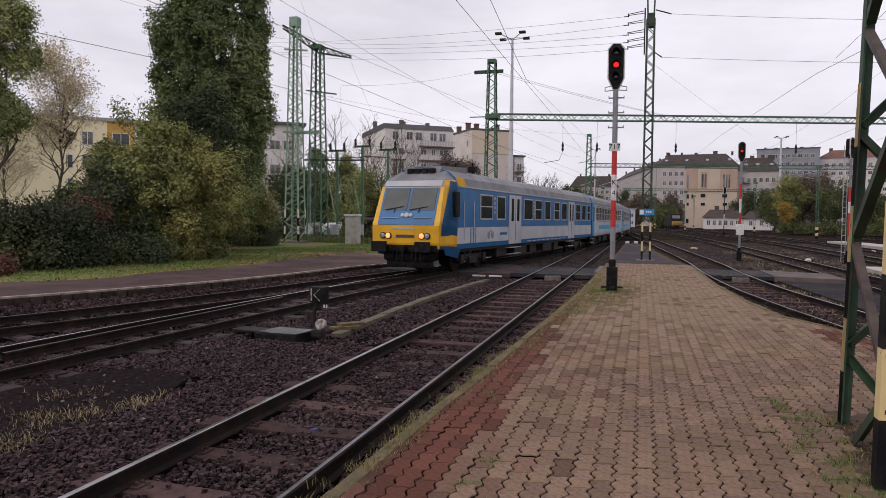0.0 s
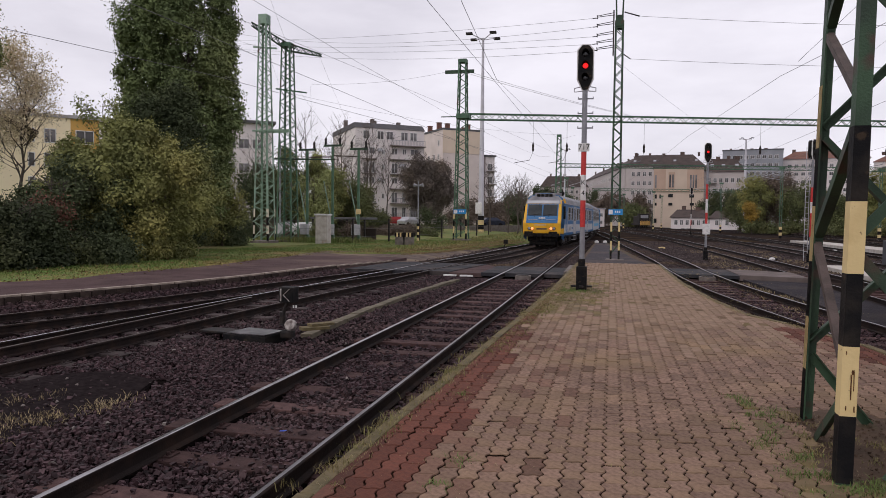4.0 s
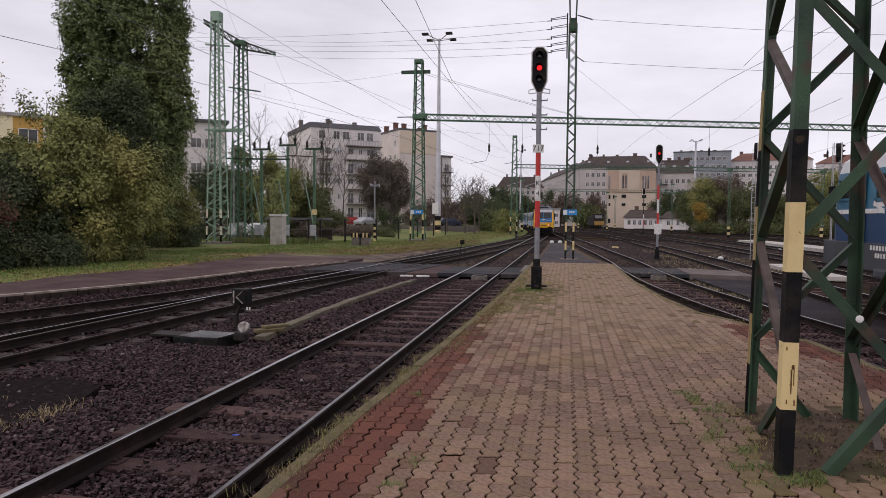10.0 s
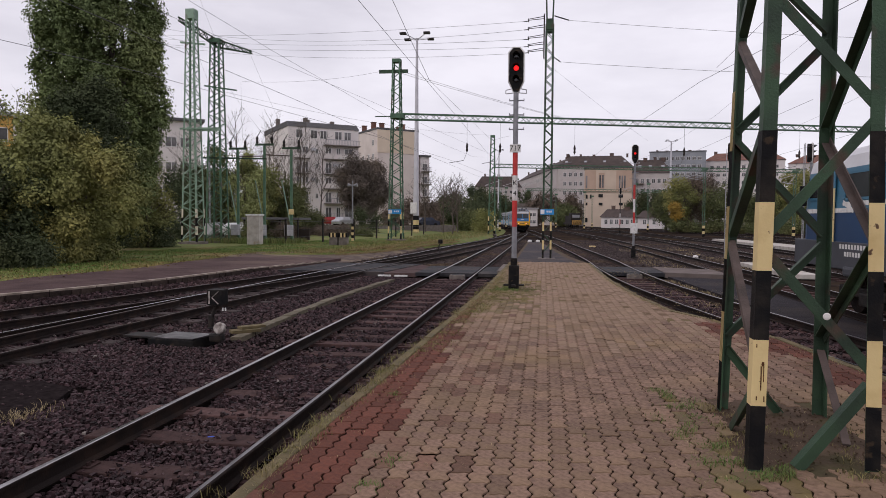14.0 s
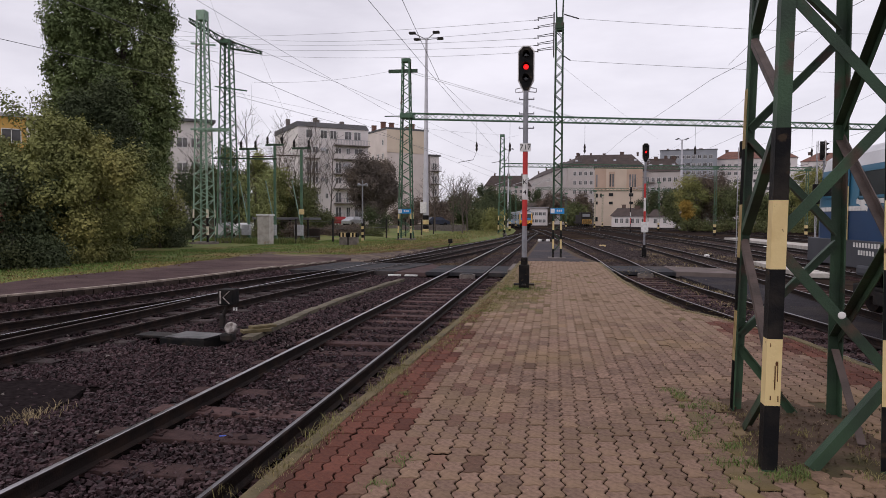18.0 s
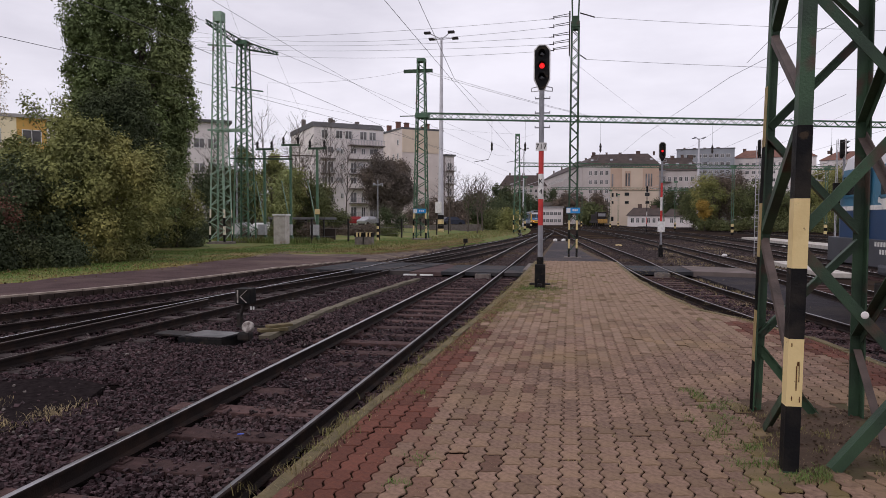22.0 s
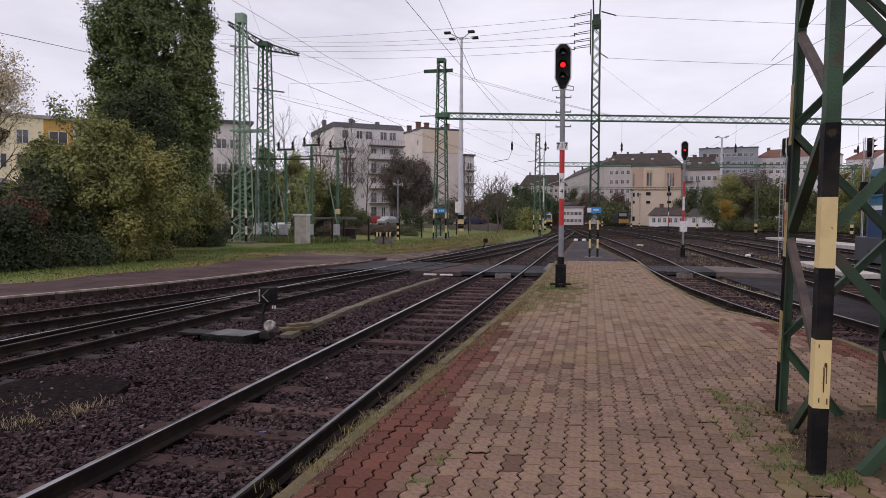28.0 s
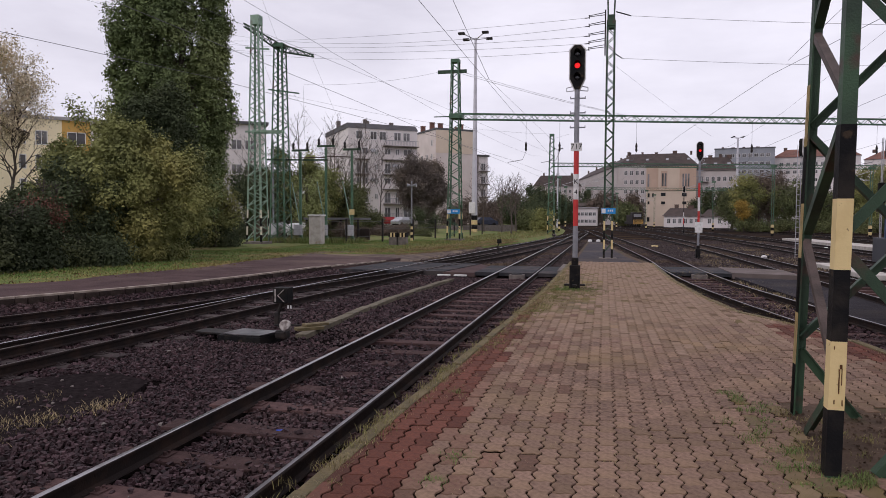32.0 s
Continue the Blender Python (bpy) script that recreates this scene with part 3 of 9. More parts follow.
# dark stone wall under the lip of the low platform
wall_root = thing("platform_wall", (0, 0, 0), "dark brown stone block wall under the low platform", "retaining wall", kind="structure")
rw = random.Random(12)
y = 7.0
while y < 25.5:
    ln = rw.uniform(0.28, 0.42)
    dy = ln * 0.93
    a, b = Vector((line_x(LEFT_EDGE, y), y, 0)), Vector((line_x(LEFT_EDGE, y + dy), y + dy, 0))
    bm = bmesh.new()
    box(bm, (0, 0, 0), (0.14, (b - a).length - 0.02, 0.36), bevel=0.02)
    ob = part("wall_stone", bm, M["wall_stone"], wall_root)
    ob.matrix_basis = Matrix.Translation((a + b) / 2 + Vector((-0.03 + rw.gauss(0, 0.012), 0, -0.03))) @ Matrix.Rotation(math.atan2(-(b - a).x, (b - a).y) + rw.gauss(0, 0.02), 4, "Z")
    y += dy

# grass verge behind the low platform, gently rising, out to the fence and trees
bm = bmesh.new()
ys = [-20, 0, 8, 14.7, 17, 20, 23, 27, 31, 34, 37, 42, 48, 55, 62, 75, 90, 110, 140, 180]
inner = [(-26, -20), (-24, 0), (-21.6, 8), (-16.7, 14.7), (-15.0, 17), (-15.05, 20), (-14.5, 23), (-14.9, 27), (-14.9, 31), (-15.2, 34), (-11.5, 37), (-10.2, 42), (-9.4, 48), (-8.8, 55), (-8.0, 62), (-7, 75), (-6.4, 90), (-6.4, 110), (-7.6, 140), (-12, 180)]
rows = []
for y in ys:
    xi = line_x(inner, y)
    row = []
    for k, dx in enumerate((0, 0.5, 2, 5, 9, 14, 22, 40, 80, 160)):
        z = (0.05 if y > 34 else 0.19) if k == 0 else 0.12 + 0.03 * math.sin(y * 0.37 + k) + (0.75 * min(1.0, max(0.0, (y - 62) / 40)) if k > 4 else 0.0)
        row.append(bm.verts.new((xi - dx, y, z if k else z - 0.25)))
    rows.append(row)
for a, b in zip(rows, rows[1:]):
    for k in range(len(a) - 1):
        bm.faces.new((a[k], b[k], b[k + 1], a[k + 1]))
bmesh.ops.recalc_face_normals(bm, faces=bm.faces[:])
for fc in bm.faces:
    if fc.normal.z < 0:
        fc.normal_flip()
tagged(part("grass_verge", bm, M["grass"], smooth=True), "autumn grass verge with worn dry patches", "grass", kind="structure")

# level walkway across the tracks: panels between and beside the rails
def crossing(name, quads, label):
    root = thing(name, (0, 0, 0), label, "crossing", kind="structure")
    for (x0, y0), (x1, y1), (x2, y2), (x3, y3) in quads:
        bm = bmesh.new()
        prism(bm, [(x0, y0), (x1, y1), (x2, y2), (x3, y3)], -0.14, -0.006)
        part("panel", bm, M["rubber_panel"], root)
    return root


def across(line, y0, y1, spans):
    q = []
    for lo, hi in spans:
        q.append([(line_x(line, y0) + lo, y0), (line_x(line, y0) + hi, y0), (line_x(line, y1) + hi, y1), (line_x(line, y1) + lo, y1)])
    return q


SP = [(-0.66, -0.005), (0.005, 0.66)]
crossing("crossing_panels", across(TRACK_A, 26.3, 30.2, [(-1.6, -0.83)] + SP + [(0.83, 1.75)]), "grey rubber walkway panels laid between the rails")
crossing("crossing_panels", across(TRACK_D, 28.3, 31.7, [(-1.15, -0.83)] + SP + [(0.83, 1.7)]), "grey rubber walkway panels laid between the rails")
deck = thing("crossing_deck", (0, 0, 0), "flush dark slate walkway deck across the curved tracks", "crossing", kind="structure")
for k in range(6):
    bm = bmesh.new()
    x0, x1 = -10.35 + 0.73 * k, -10.35 + 0.73 * (k + 1) - 0.012
    prism(bm, [(x0 - 0.25, 26.5), (x1 - 0.25, 26.5), (x1 + 0.35, 31.6), (x0 + 0.35, 31.6)], -0.2, -0.022 - 0.002 * (k % 2))
    part("panel", bm, M["rubber_panel"], deck)
bm = bmesh.new()
prism(bm, [(-6.2, 26.5), (-4.9, 26.4), (-4.9, 30.2), (-5.6, 31.6)], -0.2, -0.05)
tagged(part("walkway_slab", bm, M["path_asphalt"]), "reddish asphalt strip between the walkway panels", "pavement", kind="structure")


def box_thing(name, c, s, mat, label, category, bevel=0.01, rz=0.0, kind="", group=""):
    bm = bmesh.new()
    box(bm, (0, 0, 0), s, bevel=bevel)
    ob = part(name, bm, mat)
    ob.matrix_basis = pose(*c, 0, 0, rz)
    return tagged(ob, label, category, group, kind)


# ---- lattice steelwork ----
def lattice(root, h, wb, wt, mat, panels, legs=0.09, brace=0.05, bands=True, cap=0.5, band_h=0.55, band_top=3.0, pale="yellow_paint"):
    """Four tapering angle legs, their lacing face by face, a closed head and striped feet."""
    def corner(sx, sy, z):
        w = (wb + (wt - wb) * z / h) / 2
        return Vector((sx * w, sy * w, z))
    for sx in (-1, 1):
        for sy in (-1, 1):
            bm = bmesh.new()
            angle_iron(bm, corner(sx, sy, 0), corner(sx, sy, h), legs, legs * 0.14, (-sx, 0, 0), (0, -sy, 0))
            part("leg", bm, mat, root)
            if bands:
                for k in range(int(band_top / band_h)):
                    bm = bmesh.new()
                    z0, z1 = 0.02 + k * band_h, 0.02 + (k + 1) * band_h
                    off = Vector((sx * 0.006, sy * 0.006, 0))
                    angle_iron(bm, corner(sx, sy, z0) + off, corner(sx, sy, z1) + off, legs + 0.012, 0.012, (-sx, 0, 0), (0, -sy, 0))
                    part("stripe", bm, M["black_paint"] if k % 2 == 0 else M[pale], root)
    for face in range(4):
        bm = bmesh.new()
        for k in range(panels):
            u0, u1 = (k / panels) ** 0.92, ((k + 1) / panels) ** 0.92
            z0, z1 = 0.25 + (h - cap - 0.3) * u0, 0.25 + (h - cap - 0.3) * u1
            s = 1 if k % 2 == 0 else -1
            if face == 0:
                a, b = corner(-s, -1, z0), corner(s, -1, z1)
            elif face == 1:
                a, b = corner(-s, 1, z0), corner(s, 1, z1)
            elif face == 2:
                a, b = corner(-1, -s, z0), corner(-1, s, z1)
            else:
                a, b = corner(1, -s, z0), corner(1, s, z1)
            m, ln = along(a, b)
            bmesh.ops.create_cube(bm, size=1.0, matrix=m @ Matrix.Diagonal((brace * (1 if face > 1 else 0.2), brace * (0.2 if face > 1 else 1), ln, 1)))
        tagged(part("lacing", bm, mat, root), kind="stuff")
    if cap:
        bm = bmesh.new()
        box(bm, (0, 0, h - cap / 2), (wt + 0.04, wt + 0.04, cap), bevel=0.01)
        part("head", bm, mat, root)


def footing(c, s, mat="concrete"):
    return box_thing("footing", c, s, M[mat], "weathered concrete mast footing", "footing", bevel=0.03, kind="structure")


# near trestle on the platform
TB = [(1.444, 5.075), (2.349, 5.18), (2.538, 6.70), (1.629, 6.75)]
FL_W = 0.095
tower = thing("catenary_tower", (0, 0, 0), "heavy green lattice steel tower with black and yellow legs", "tower")


def tw(i, z):
    """Corner i of the tower at a height."""
    cx, cy = 1.99, 5.926
    k = 1 - 0.0325 * (z - PZ)
    return Vector((cx + (TB[i][0] - cx) * k + 0.005 * (z - PZ), cy + (TB[i][1] - cy) * k, z))


for i, (sx, sy) in enumerate(((1, 1), (-1, 1), (-1, -1), (1, -1))):
    bm = bmesh.new()
    angle_iron(bm, tw(i, PZ - 0.02), tw(i, 9.5), FL_W, 0.013, (sx, 0, 0), (0, sy, 0))
    leg = part("leg", bm, M["green_paint"], tower)
    for z0, z1, mm in ((0.31, 0.76, "black_paint"), (0.76, 1.225, "yellow_paint"), (1.225, 1.71, "black_paint"), (1.71, 2.19, "yellow_paint"), (2.19, 2.69, "black_paint"), (2.69, 3.22, "yellow_paint")):
        if z0 > 2.5 and i != 3:
            continue
        bm = bmesh.new()
        a, b = tw(i, z0) + Vector((-sx * 0.003, -sy * 0.003, 0)), tw(i, z1) + Vector((-sx * 0.003, -sy * 0.003, 0))
        if i in (0, 1):
            # both outer faces painted
            angle_iron(bm, a, b, FL_W + 0.006, 0.003, (sx, 0, 0), (0, sy, 0))
        elif i == 3:
            bm2 = Vector((0, -FL_W - 0.003, 0))
            vs = [bm.verts.new(p) for p in (a, a + bm2, b + bm2, b)]
            bm.faces.new(vs)
            bmesh.ops.solidify(bm, geom=bm.faces[:], thickness=0.002)
        else:
            bm.free()
            continue
        part("stripe", bm, M[mm], leg)


def steel(a, b, mat, w):
    """An angle steel of the lacing, its second flange turned inwards."""
    d = (b - a).normalized()
    n = Vector((0, 0, 1)).cross(Vector((d.x, d.y, 0))).normalized()
    mid = (a + b) / 2
    if n.dot(Vector((1.99, 5.93, mid.z)) - mid) < 0:
        n = -n
    side = d.cross(n).normalized()
    bm = bmesh.new()
    angle_iron(bm, a - side * w / 2 + n * 0.014, b - side * w / 2 + n * 0.014, w, 0.009, side, n)
    bmesh.ops.recalc_face_normals(bm, faces=bm.faces[:])
    part("brace", bm, M[mat], tower)


def brace(i, z0, j, z1, mat, w=0.075):
    """A diagonal from leg i to leg j, fixed to the inner edges of both."""
    a, b = tw(i, z0 + 0.045), tw(j, z1 - 0.045)
    h = Vector((b.x - a.x, b.y - a.y, 0)).normalized()
    steel(a + h * 0.05, b - h * 0.05, mat, w if mat == "green_paint" else 0.062)


Z = [0.95, 1.90, 2.82, 3.68, 4.5, 5.3, 6.1, 6.9, 7.7, 8.5, 9.2]
for k in range(len(Z) - 1):
    even = k % 2 == 0
    brace(*((1, Z[k], 0, Z[k + 1]) if even else (0, Z[k], 1, Z[k + 1])), "green_paint")
    brace(*((3, Z[k], 2, Z[k + 1]) if even else (2, Z[k], 3, Z[k + 1])), "green_paint")
    brace(*((0, Z[k], 3, Z[k + 1]) if even else (3, Z[k], 0, Z[k + 1])), "brown_paint" if even else "green_paint")
    brace(*((2, Z[k], 1, Z[k + 1]) if even else (1, Z[k], 2, Z[k + 1])), "green_paint" if even else "brown_paint")


for i, z, foot, mm in ((1, 0.90, (1.80, 5.13, PZ), "green_paint"), (0, 0.88, (1.56, 6.10, PZ), "green_paint"), (3, 0.88, (2.15, 6.70, PZ), "green_paint"), (2, 0.88, (2.40, 5.74, PZ), "brown_paint")):
    a, b = tw(i, z), Vector(foot)
    h = Vector((b.x - a.x, b.y - a.y, 0)).normalized()
    steel(a + h * 0.05, b, mm, 0.075 if mm == "green_paint" else 0.062)
M["rust"] = material("brown_rust", (0.16, 0.075, 0.032), 0.9, 0, (0.06, 0.028, 0.015), 40, (0.35, 0.7), 0.5, 90, spec=0.1)
rs = random.Random(5)
for u, z, ln, w in ((0.058, 0.87, 0.17, 0.005), (0.074, 0.93, 0.12, 0.004), (0.066, 1.04, 0.03, 0.013), (0.032, 0.80, 0.03, 0.005), (0.082, 0.79, 0.04, 0.006), (0.020, 1.17, 0.025, 0.005)):
    p = tw(0, z) + Vector((u, -0.0032, 0))
    bm = bmesh.new()
    ring = [(w * (0.5 + 0.3 * rs.random()) * (1 if k < 5 else -1), ln * (k if k < 5 else 9 - k) / 4) for k in range(10)]
    front = [bm.verts.new((p.x + a, p.y - 0.002, p.z + b)) for a, b in ring]
    back = [bm.verts.new((p.x + a, p.y + 0.002, p.z + b)) for a, b in ring]
    bm.faces.new(front)
    for k in range(10):
        bm.faces.new((front[k], back[k], back[(k + 1) % 10], front[(k + 1) % 10]))
    bmesh.ops.recalc_face_normals(bm, faces=bm.faces[:])
    part("rust_streak", bm, M["rust"], tower, "brown rust streak where the paint has flaked")
bm = bmesh.new()
lathe(bm, [(0.026, 0), (0.026, 0.004), (0.018, 0.007)], seg=12)
bolt = part("bolt_cap", bm, M["white_paint"], tower, "round white-painted spot on a brace")
bolt.matrix_basis = pose(1.945, 5.118, 1.40, 90)
bm = bmesh.new()
prism(bm, [(1.37, 4.97), (2.48, 5.05), (2.76, 7.16), (1.62, 7.16)], 0.0, PZ - 0.004)
tagged(part("footing", bm, M["earth_concrete"]), "dirty square concrete footing of the tower", "footing", kind="structure")

# main signal on the platform
def signal(at, pole_h, head_z, label, bands, lit, rz=0.0, plate=None, head_h=1.14, mast_r=0.065, base=True, white_box=None, group="signals"):
    s = thing("railway_signal", at, label, "signal", group, rz=rz)
    if base:
        bm = bmesh.new()
        box(bm, (0, 0, 0.30), (0.26, 0.26, 0.60), bevel=0.025)
        box(bm, (0, 0, 0.68), (0.17, 0.17, 0.22), bevel=0.025)
        part("base", bm, M["black_paint"], s)
        bm = bmesh.new()
        box(bm, (0, 0, 0.10), (0.52, 0.10, 0.05), bevel=0.01)
        box(bm, (0, 0, 0.10), (0.10, 0.52, 0.05), bevel=0.01)
        part("foot_cross", bm, M["dark_metal"], s)
    z0 = 0.75 if base else 0.0
    for z1, mm in bands:
        bm = bmesh.new()
        rod(bm, (0, 0, z0), (0, 0, z1), mast_r if mm != "white_paint" else mast_r + 0.002, 14)
        part("mast_section", bm, M[mm], s)
        z0 = z1
    # head: tall plate with cut corners and a pale rim
    w, h = 0.41, head_h
    out = [(-w / 2, -h / 2 + 0.28), (-0.07, -h / 2), (0.07, -h / 2), (w / 2, -h / 2 + 0.28), (w / 2, h / 2 - 0.13), (0.09, h / 2), (-0.09, h / 2), (-w / 2, h / 2 - 0.13)]
    for nm, k, y0, y1, mm in (("head_rim", 1.0, -0.05, 0.0, "white_paint"), ("head_board", 0.86, -0.075, -0.052, "black_paint"), ("head_box", 0.7, 0.0, 0.22, "black_paint")):
        bm = bmesh.new()
        kx, kz = k, 1 - (1 - k) * w / h
        a = [bm.verts.new((x * kx, y0, head_z + z * kz)) for x, z in out]
        b = [bm.verts.new((x * kx, y1, head_z + z * kz)) for x, z in out]
        bm.faces.new(a)
        bm.faces.new(b[::-1])
        for q in range(8):
            bm.faces.new((a[q], b[q], b[(q + 1) % 8], a[(q + 1) % 8]))
        bmesh.ops.recalc_face_normals(bm, faces=bm.faces[:])
        part(nm, bm, M[mm], s)
    for q in range(3):
        z = head_z + 0.33 - q * 0.29
        bm = bmesh.new()
        lathe(bm, [(0.068, 0), (0.064, 0.012), (0.03, 0.02)], seg=18, m=Matrix.Translation((0, -0.078, z)) @ Matrix.Rotation(radians(90), 4, "X"))
        lens = part("lens", bm, M["lens_red"] if q in lit else M["lens_off"], s, "glowing red lens" if q in lit else "")
        bm = bmesh.new()
        ring = []
        for a in range(11):
            th = radians(-10 + a * 20)
            x, zz = 0.098 * math.cos(th), 0.098 * math.sin(th)
            ring.append((bm.verts.new((x, -0.076, z + zz)), bm.verts.new((x * 0.9, -0.076 - 0.20 * (0.35 + 0.65 * max(0, math.sin(th))), z + zz * 0.9))))
        for a, b in zip(ring, ring[1:]):
            bm.faces.new((a[0], b[0], b[1], a[1]))
        bmesh.ops.solidify(bm, geom=bm.faces[:], thickness=0.006)
        part("hood", bm, M["black_paint"], s)
    bm = bmesh.new()
    for sd in (-1, 1):
        rod(bm, (sd * 0.05, 0.06, head_z - h / 2 + 0.02), (sd * 0.26, 0.06, head_z - h / 2 + 0.0), 0.012, 6)
        rod(bm, (sd * 0.26, 0.06, head_z - h / 2), (sd * 0.26, 0.06, head_z - h / 2 + 0.09), 0.012, 6)
        rod(bm, (sd * 0.26, 0.06, head_z - h / 2 + 0.09), (sd * 0.12, 0.06, head_z - h / 2 + 0.12), 0.012, 6)
    part("bracket", bm, M["galvanised"], s)
    for k in range(3):
        bm = bmesh.new()
        z = head_z - h / 2 - 0.18 - k * 0.36
        bar(bm, (-0.16, 0.02, z), (0.20, 0.02, z), 0.03, 0.03)
        box(bm, (0.2, 0.02, z + 0.015), (0.02, 0.04, 0.06))
        box(bm, (-0.16, 0.02, z + 0.015), (0.02, 0.04, 0.06))
        part("step", bm, M["grey_paint"], s)
    return s


def text(body, size, mat, parent, m, name="lettering"):
    """Raised lettering with the built-in font, as a mesh."""
    cu = bpy.data.curves.new(name, "FONT")
    cu.body, cu.size, cu.align_x, cu.align_y, cu.extrude = body, size, "CENTER", "CENTER", 0.002
    tmp = bpy.data.objects.new(name, cu)
    scene.collection.objects.link(tmp)
    dg = bpy.context.evaluated_depsgraph_get()
    me = bpy.data.meshes.new_from_object(tmp.evaluated_get(dg))
    bpy.data.objects.remove(tmp)
    me.materials.clear()
    me.materials.append(mat)
    ob = part(name, me, None, parent)
    ob.matrix_basis = m
    return ob


main = signal((-0.75, 17.62, PZ), 6, 5.50, "tall railway signal showing red on a red, white and grey mast", [(1.58, "grey_paint"), (2.24, "red_paint"), (2.87, "white_paint"), (3.44, "red_paint"), (5.0, "grey_paint")], (1,))
bm = bmesh.new()
box(bm, (0, -0.075, 3.545), (0.27, 0.012, 0.20), bevel=0.004)
part("number_plate", bm, M["white_paint"], main)
text("717", 0.19, M["black_paint"], main, pose(0, -0.084, 3.545, 90))
text("K", 0.17, M["black_paint"], main, pose(0, -0.072, 2.68, 90))
text("4", 0.17, M["black_paint"], main, pose(0, -0.072, 2.42, 90))
second = signal((5.32, 42.9, GROUND_Z), 6, 6.28, "distant railway signal showing red on a red and white mast", [(1.5, "grey_paint"), (2.0, "white_paint"), (2.8, "red_paint"), (3.6, "white_paint"), (4.45, "red_paint"), (5.75, "grey_paint")], (1,))
bm = bmesh.new()
box(bm, (0, -0.1, 1.85), (0.42, 0.05, 0.62), bevel=0.01)
part("notice_box", bm, M["white_paint"], second)
third_sig = signal((10.53, 41.5, GROUND_Z), 6, 6.25, "unlit railway signal with a ladder, turned aside", [(1.5, "grey_paint"), (2.8, "red_paint"), (3.4, "white_paint"), (4.2, "red_paint"), (5.7, "grey_paint")], (), rz=50)
bm = bmesh.new()
for sx in (-0.2, 0.2):
    rod(bm, (sx, 0.25, 0.2), (sx, 0.25, 6.4), 0.02, 6)
for k in range(20):
    rod(bm, (-0.2, 0.25, 0.4 + k * 0.3), (0.2, 0.25, 0.4 + k * 0.3), 0.012, 6)
part("ladder", bm, M["galvanised"], third_sig)
fourth_sig = signal((14.74, 41.5, GROUND_Z), 6, 6.17, "unlit railway signal seen from its side with hooded lamps", [(1.5, "grey_paint"), (2.8, "red_paint"), (3.4, "white_paint"), (4.2, "red_paint"), (5.8, "grey_paint")], (), rz=80)
bm = bmesh.new()
for sx in (-0.2, 0.2):
    rod(bm, (sx, 0.35, 0.2), (sx, 0.35, 6.7), 0.02, 6)
for k in range(21):
    rod(bm, (-0.2, 0.35, 0.4 + k * 0.3), (0.2, 0.35, 0.4 + k * 0.3), 0.012, 6)
part("ladder", bm, M["galvanised"], fourth_sig)
signal((12.4, 118, GROUND_Z), 8, 7.2, "far dark railway signal on a red and white mast", [(1.6, "dark_metal"), (2.6, "red_paint"), (3.5, "white_paint"), (4.4, "dark_metal"), (6.6, "dark_metal")], ())

# lattice masts
masts = "lattice masts of the yard"
MAST_SPECS = [
    ((-25.45, 47.6, 0.15), 16.9, 1.25, 0.62, 30, "pale_green", "tall pale green lattice mast with striped feet on the grass", 0),
    ((-24.95, 50.4, 0.15), 15.5, 1.35, 0.75, 26, "mid_green", "tall green lattice mast carrying a slanting top arm", 0),
    ((-13.05, 60.4, 0.15), 15.95, 1.25, 0.7, 24, "mid_green", "green lattice gantry mast with a blue sign", 0),
    ((0.12, 32.1, PZ - 0.02), 10.6, 0.42, 0.36, 26, "green_paint", "slim green lattice mast with insulators standing on the asphalt platform end", 0),
    ((-6.9, 92, 0.0), 13.2, 1.0, 0.55, 22, "mid_green", "distant green lattice mast beside the tracks", 0),
]
MAST = []
for at, h, wb, wt, panels, mm, label, rz in MAST_SPECS:
    r = thing("lattice_mast", at, label, "mast", masts, rz=rz)
    lattice(r, h, wb, wt, M[mm], panels, legs=0.12 if wb > 0.6 else 0.07, brace=0.065 if wb > 0.6 else 0.035, band_h=0.62 if wb > 0.6 else 0.42, band_top=2.6 if wb > 0.6 else 1.8, cap=(0.7 if mm == "pale_green" else 0.3) if wb > 0.6 else 0.25, bands=at[0] != -24.95, pale="cream_band" if mm == "pale_green" else "yellow_paint")
    MAST.append(r)
    footing((at[0], at[1], at[2] - 0.05 if wb > 0.6 else at[2] - 0.06), (wb + 0.3, wb + 0.3, 0.35) if wb > 0.6 else (0.8, 0.8, 0.2))


def truss(name, a, b, size, mat, panels, label, category="gantry"):
    """A square lattice girder from a to b."""
    a, b = Vector(a), Vector(b)
    d = (b - a).normalized()
    sd = d.cross(Vector((0, 0, 1))).normalized() * size / 2
    up = Vector((0, 0, size / 2))
    r = thing(name, (0, 0, 0), label, category)
    cs = [sd + up, -sd + up, -sd - up, sd - up]
    for c in cs:
        bm = bmesh.new()
        bar(bm, a + c, b + c, size * 0.17, size * 0.17)
        part("chord", bm, mat, r)
    for f in range(4):
        bm = bmesh.new()
        c0, c1 = cs[f], cs[(f + 1) % 4]
        for k in range(panels):
            p, q = a + (b - a) * (k / panels), a + (b - a) * ((k + 1) / panels)
            bar(bm, p + (c0 if k % 2 == 0 else c1), q + (c1 if k % 2 == 0 else c0), size * 0.09, size * 0.09)
        tagged(part("lacing", bm, mat, r), kind="stuff")
    return r


# the gantry runs from the left mast across all tracks
GA, GC = Vector((-13.05, 60.4, 11.1)), Vector((41.0, 78.4, 11.42))
gantry = truss("track_gantry", GA, GC, 0.5, M["mid_green"], 96, "long green lattice girder spanning the tracks")

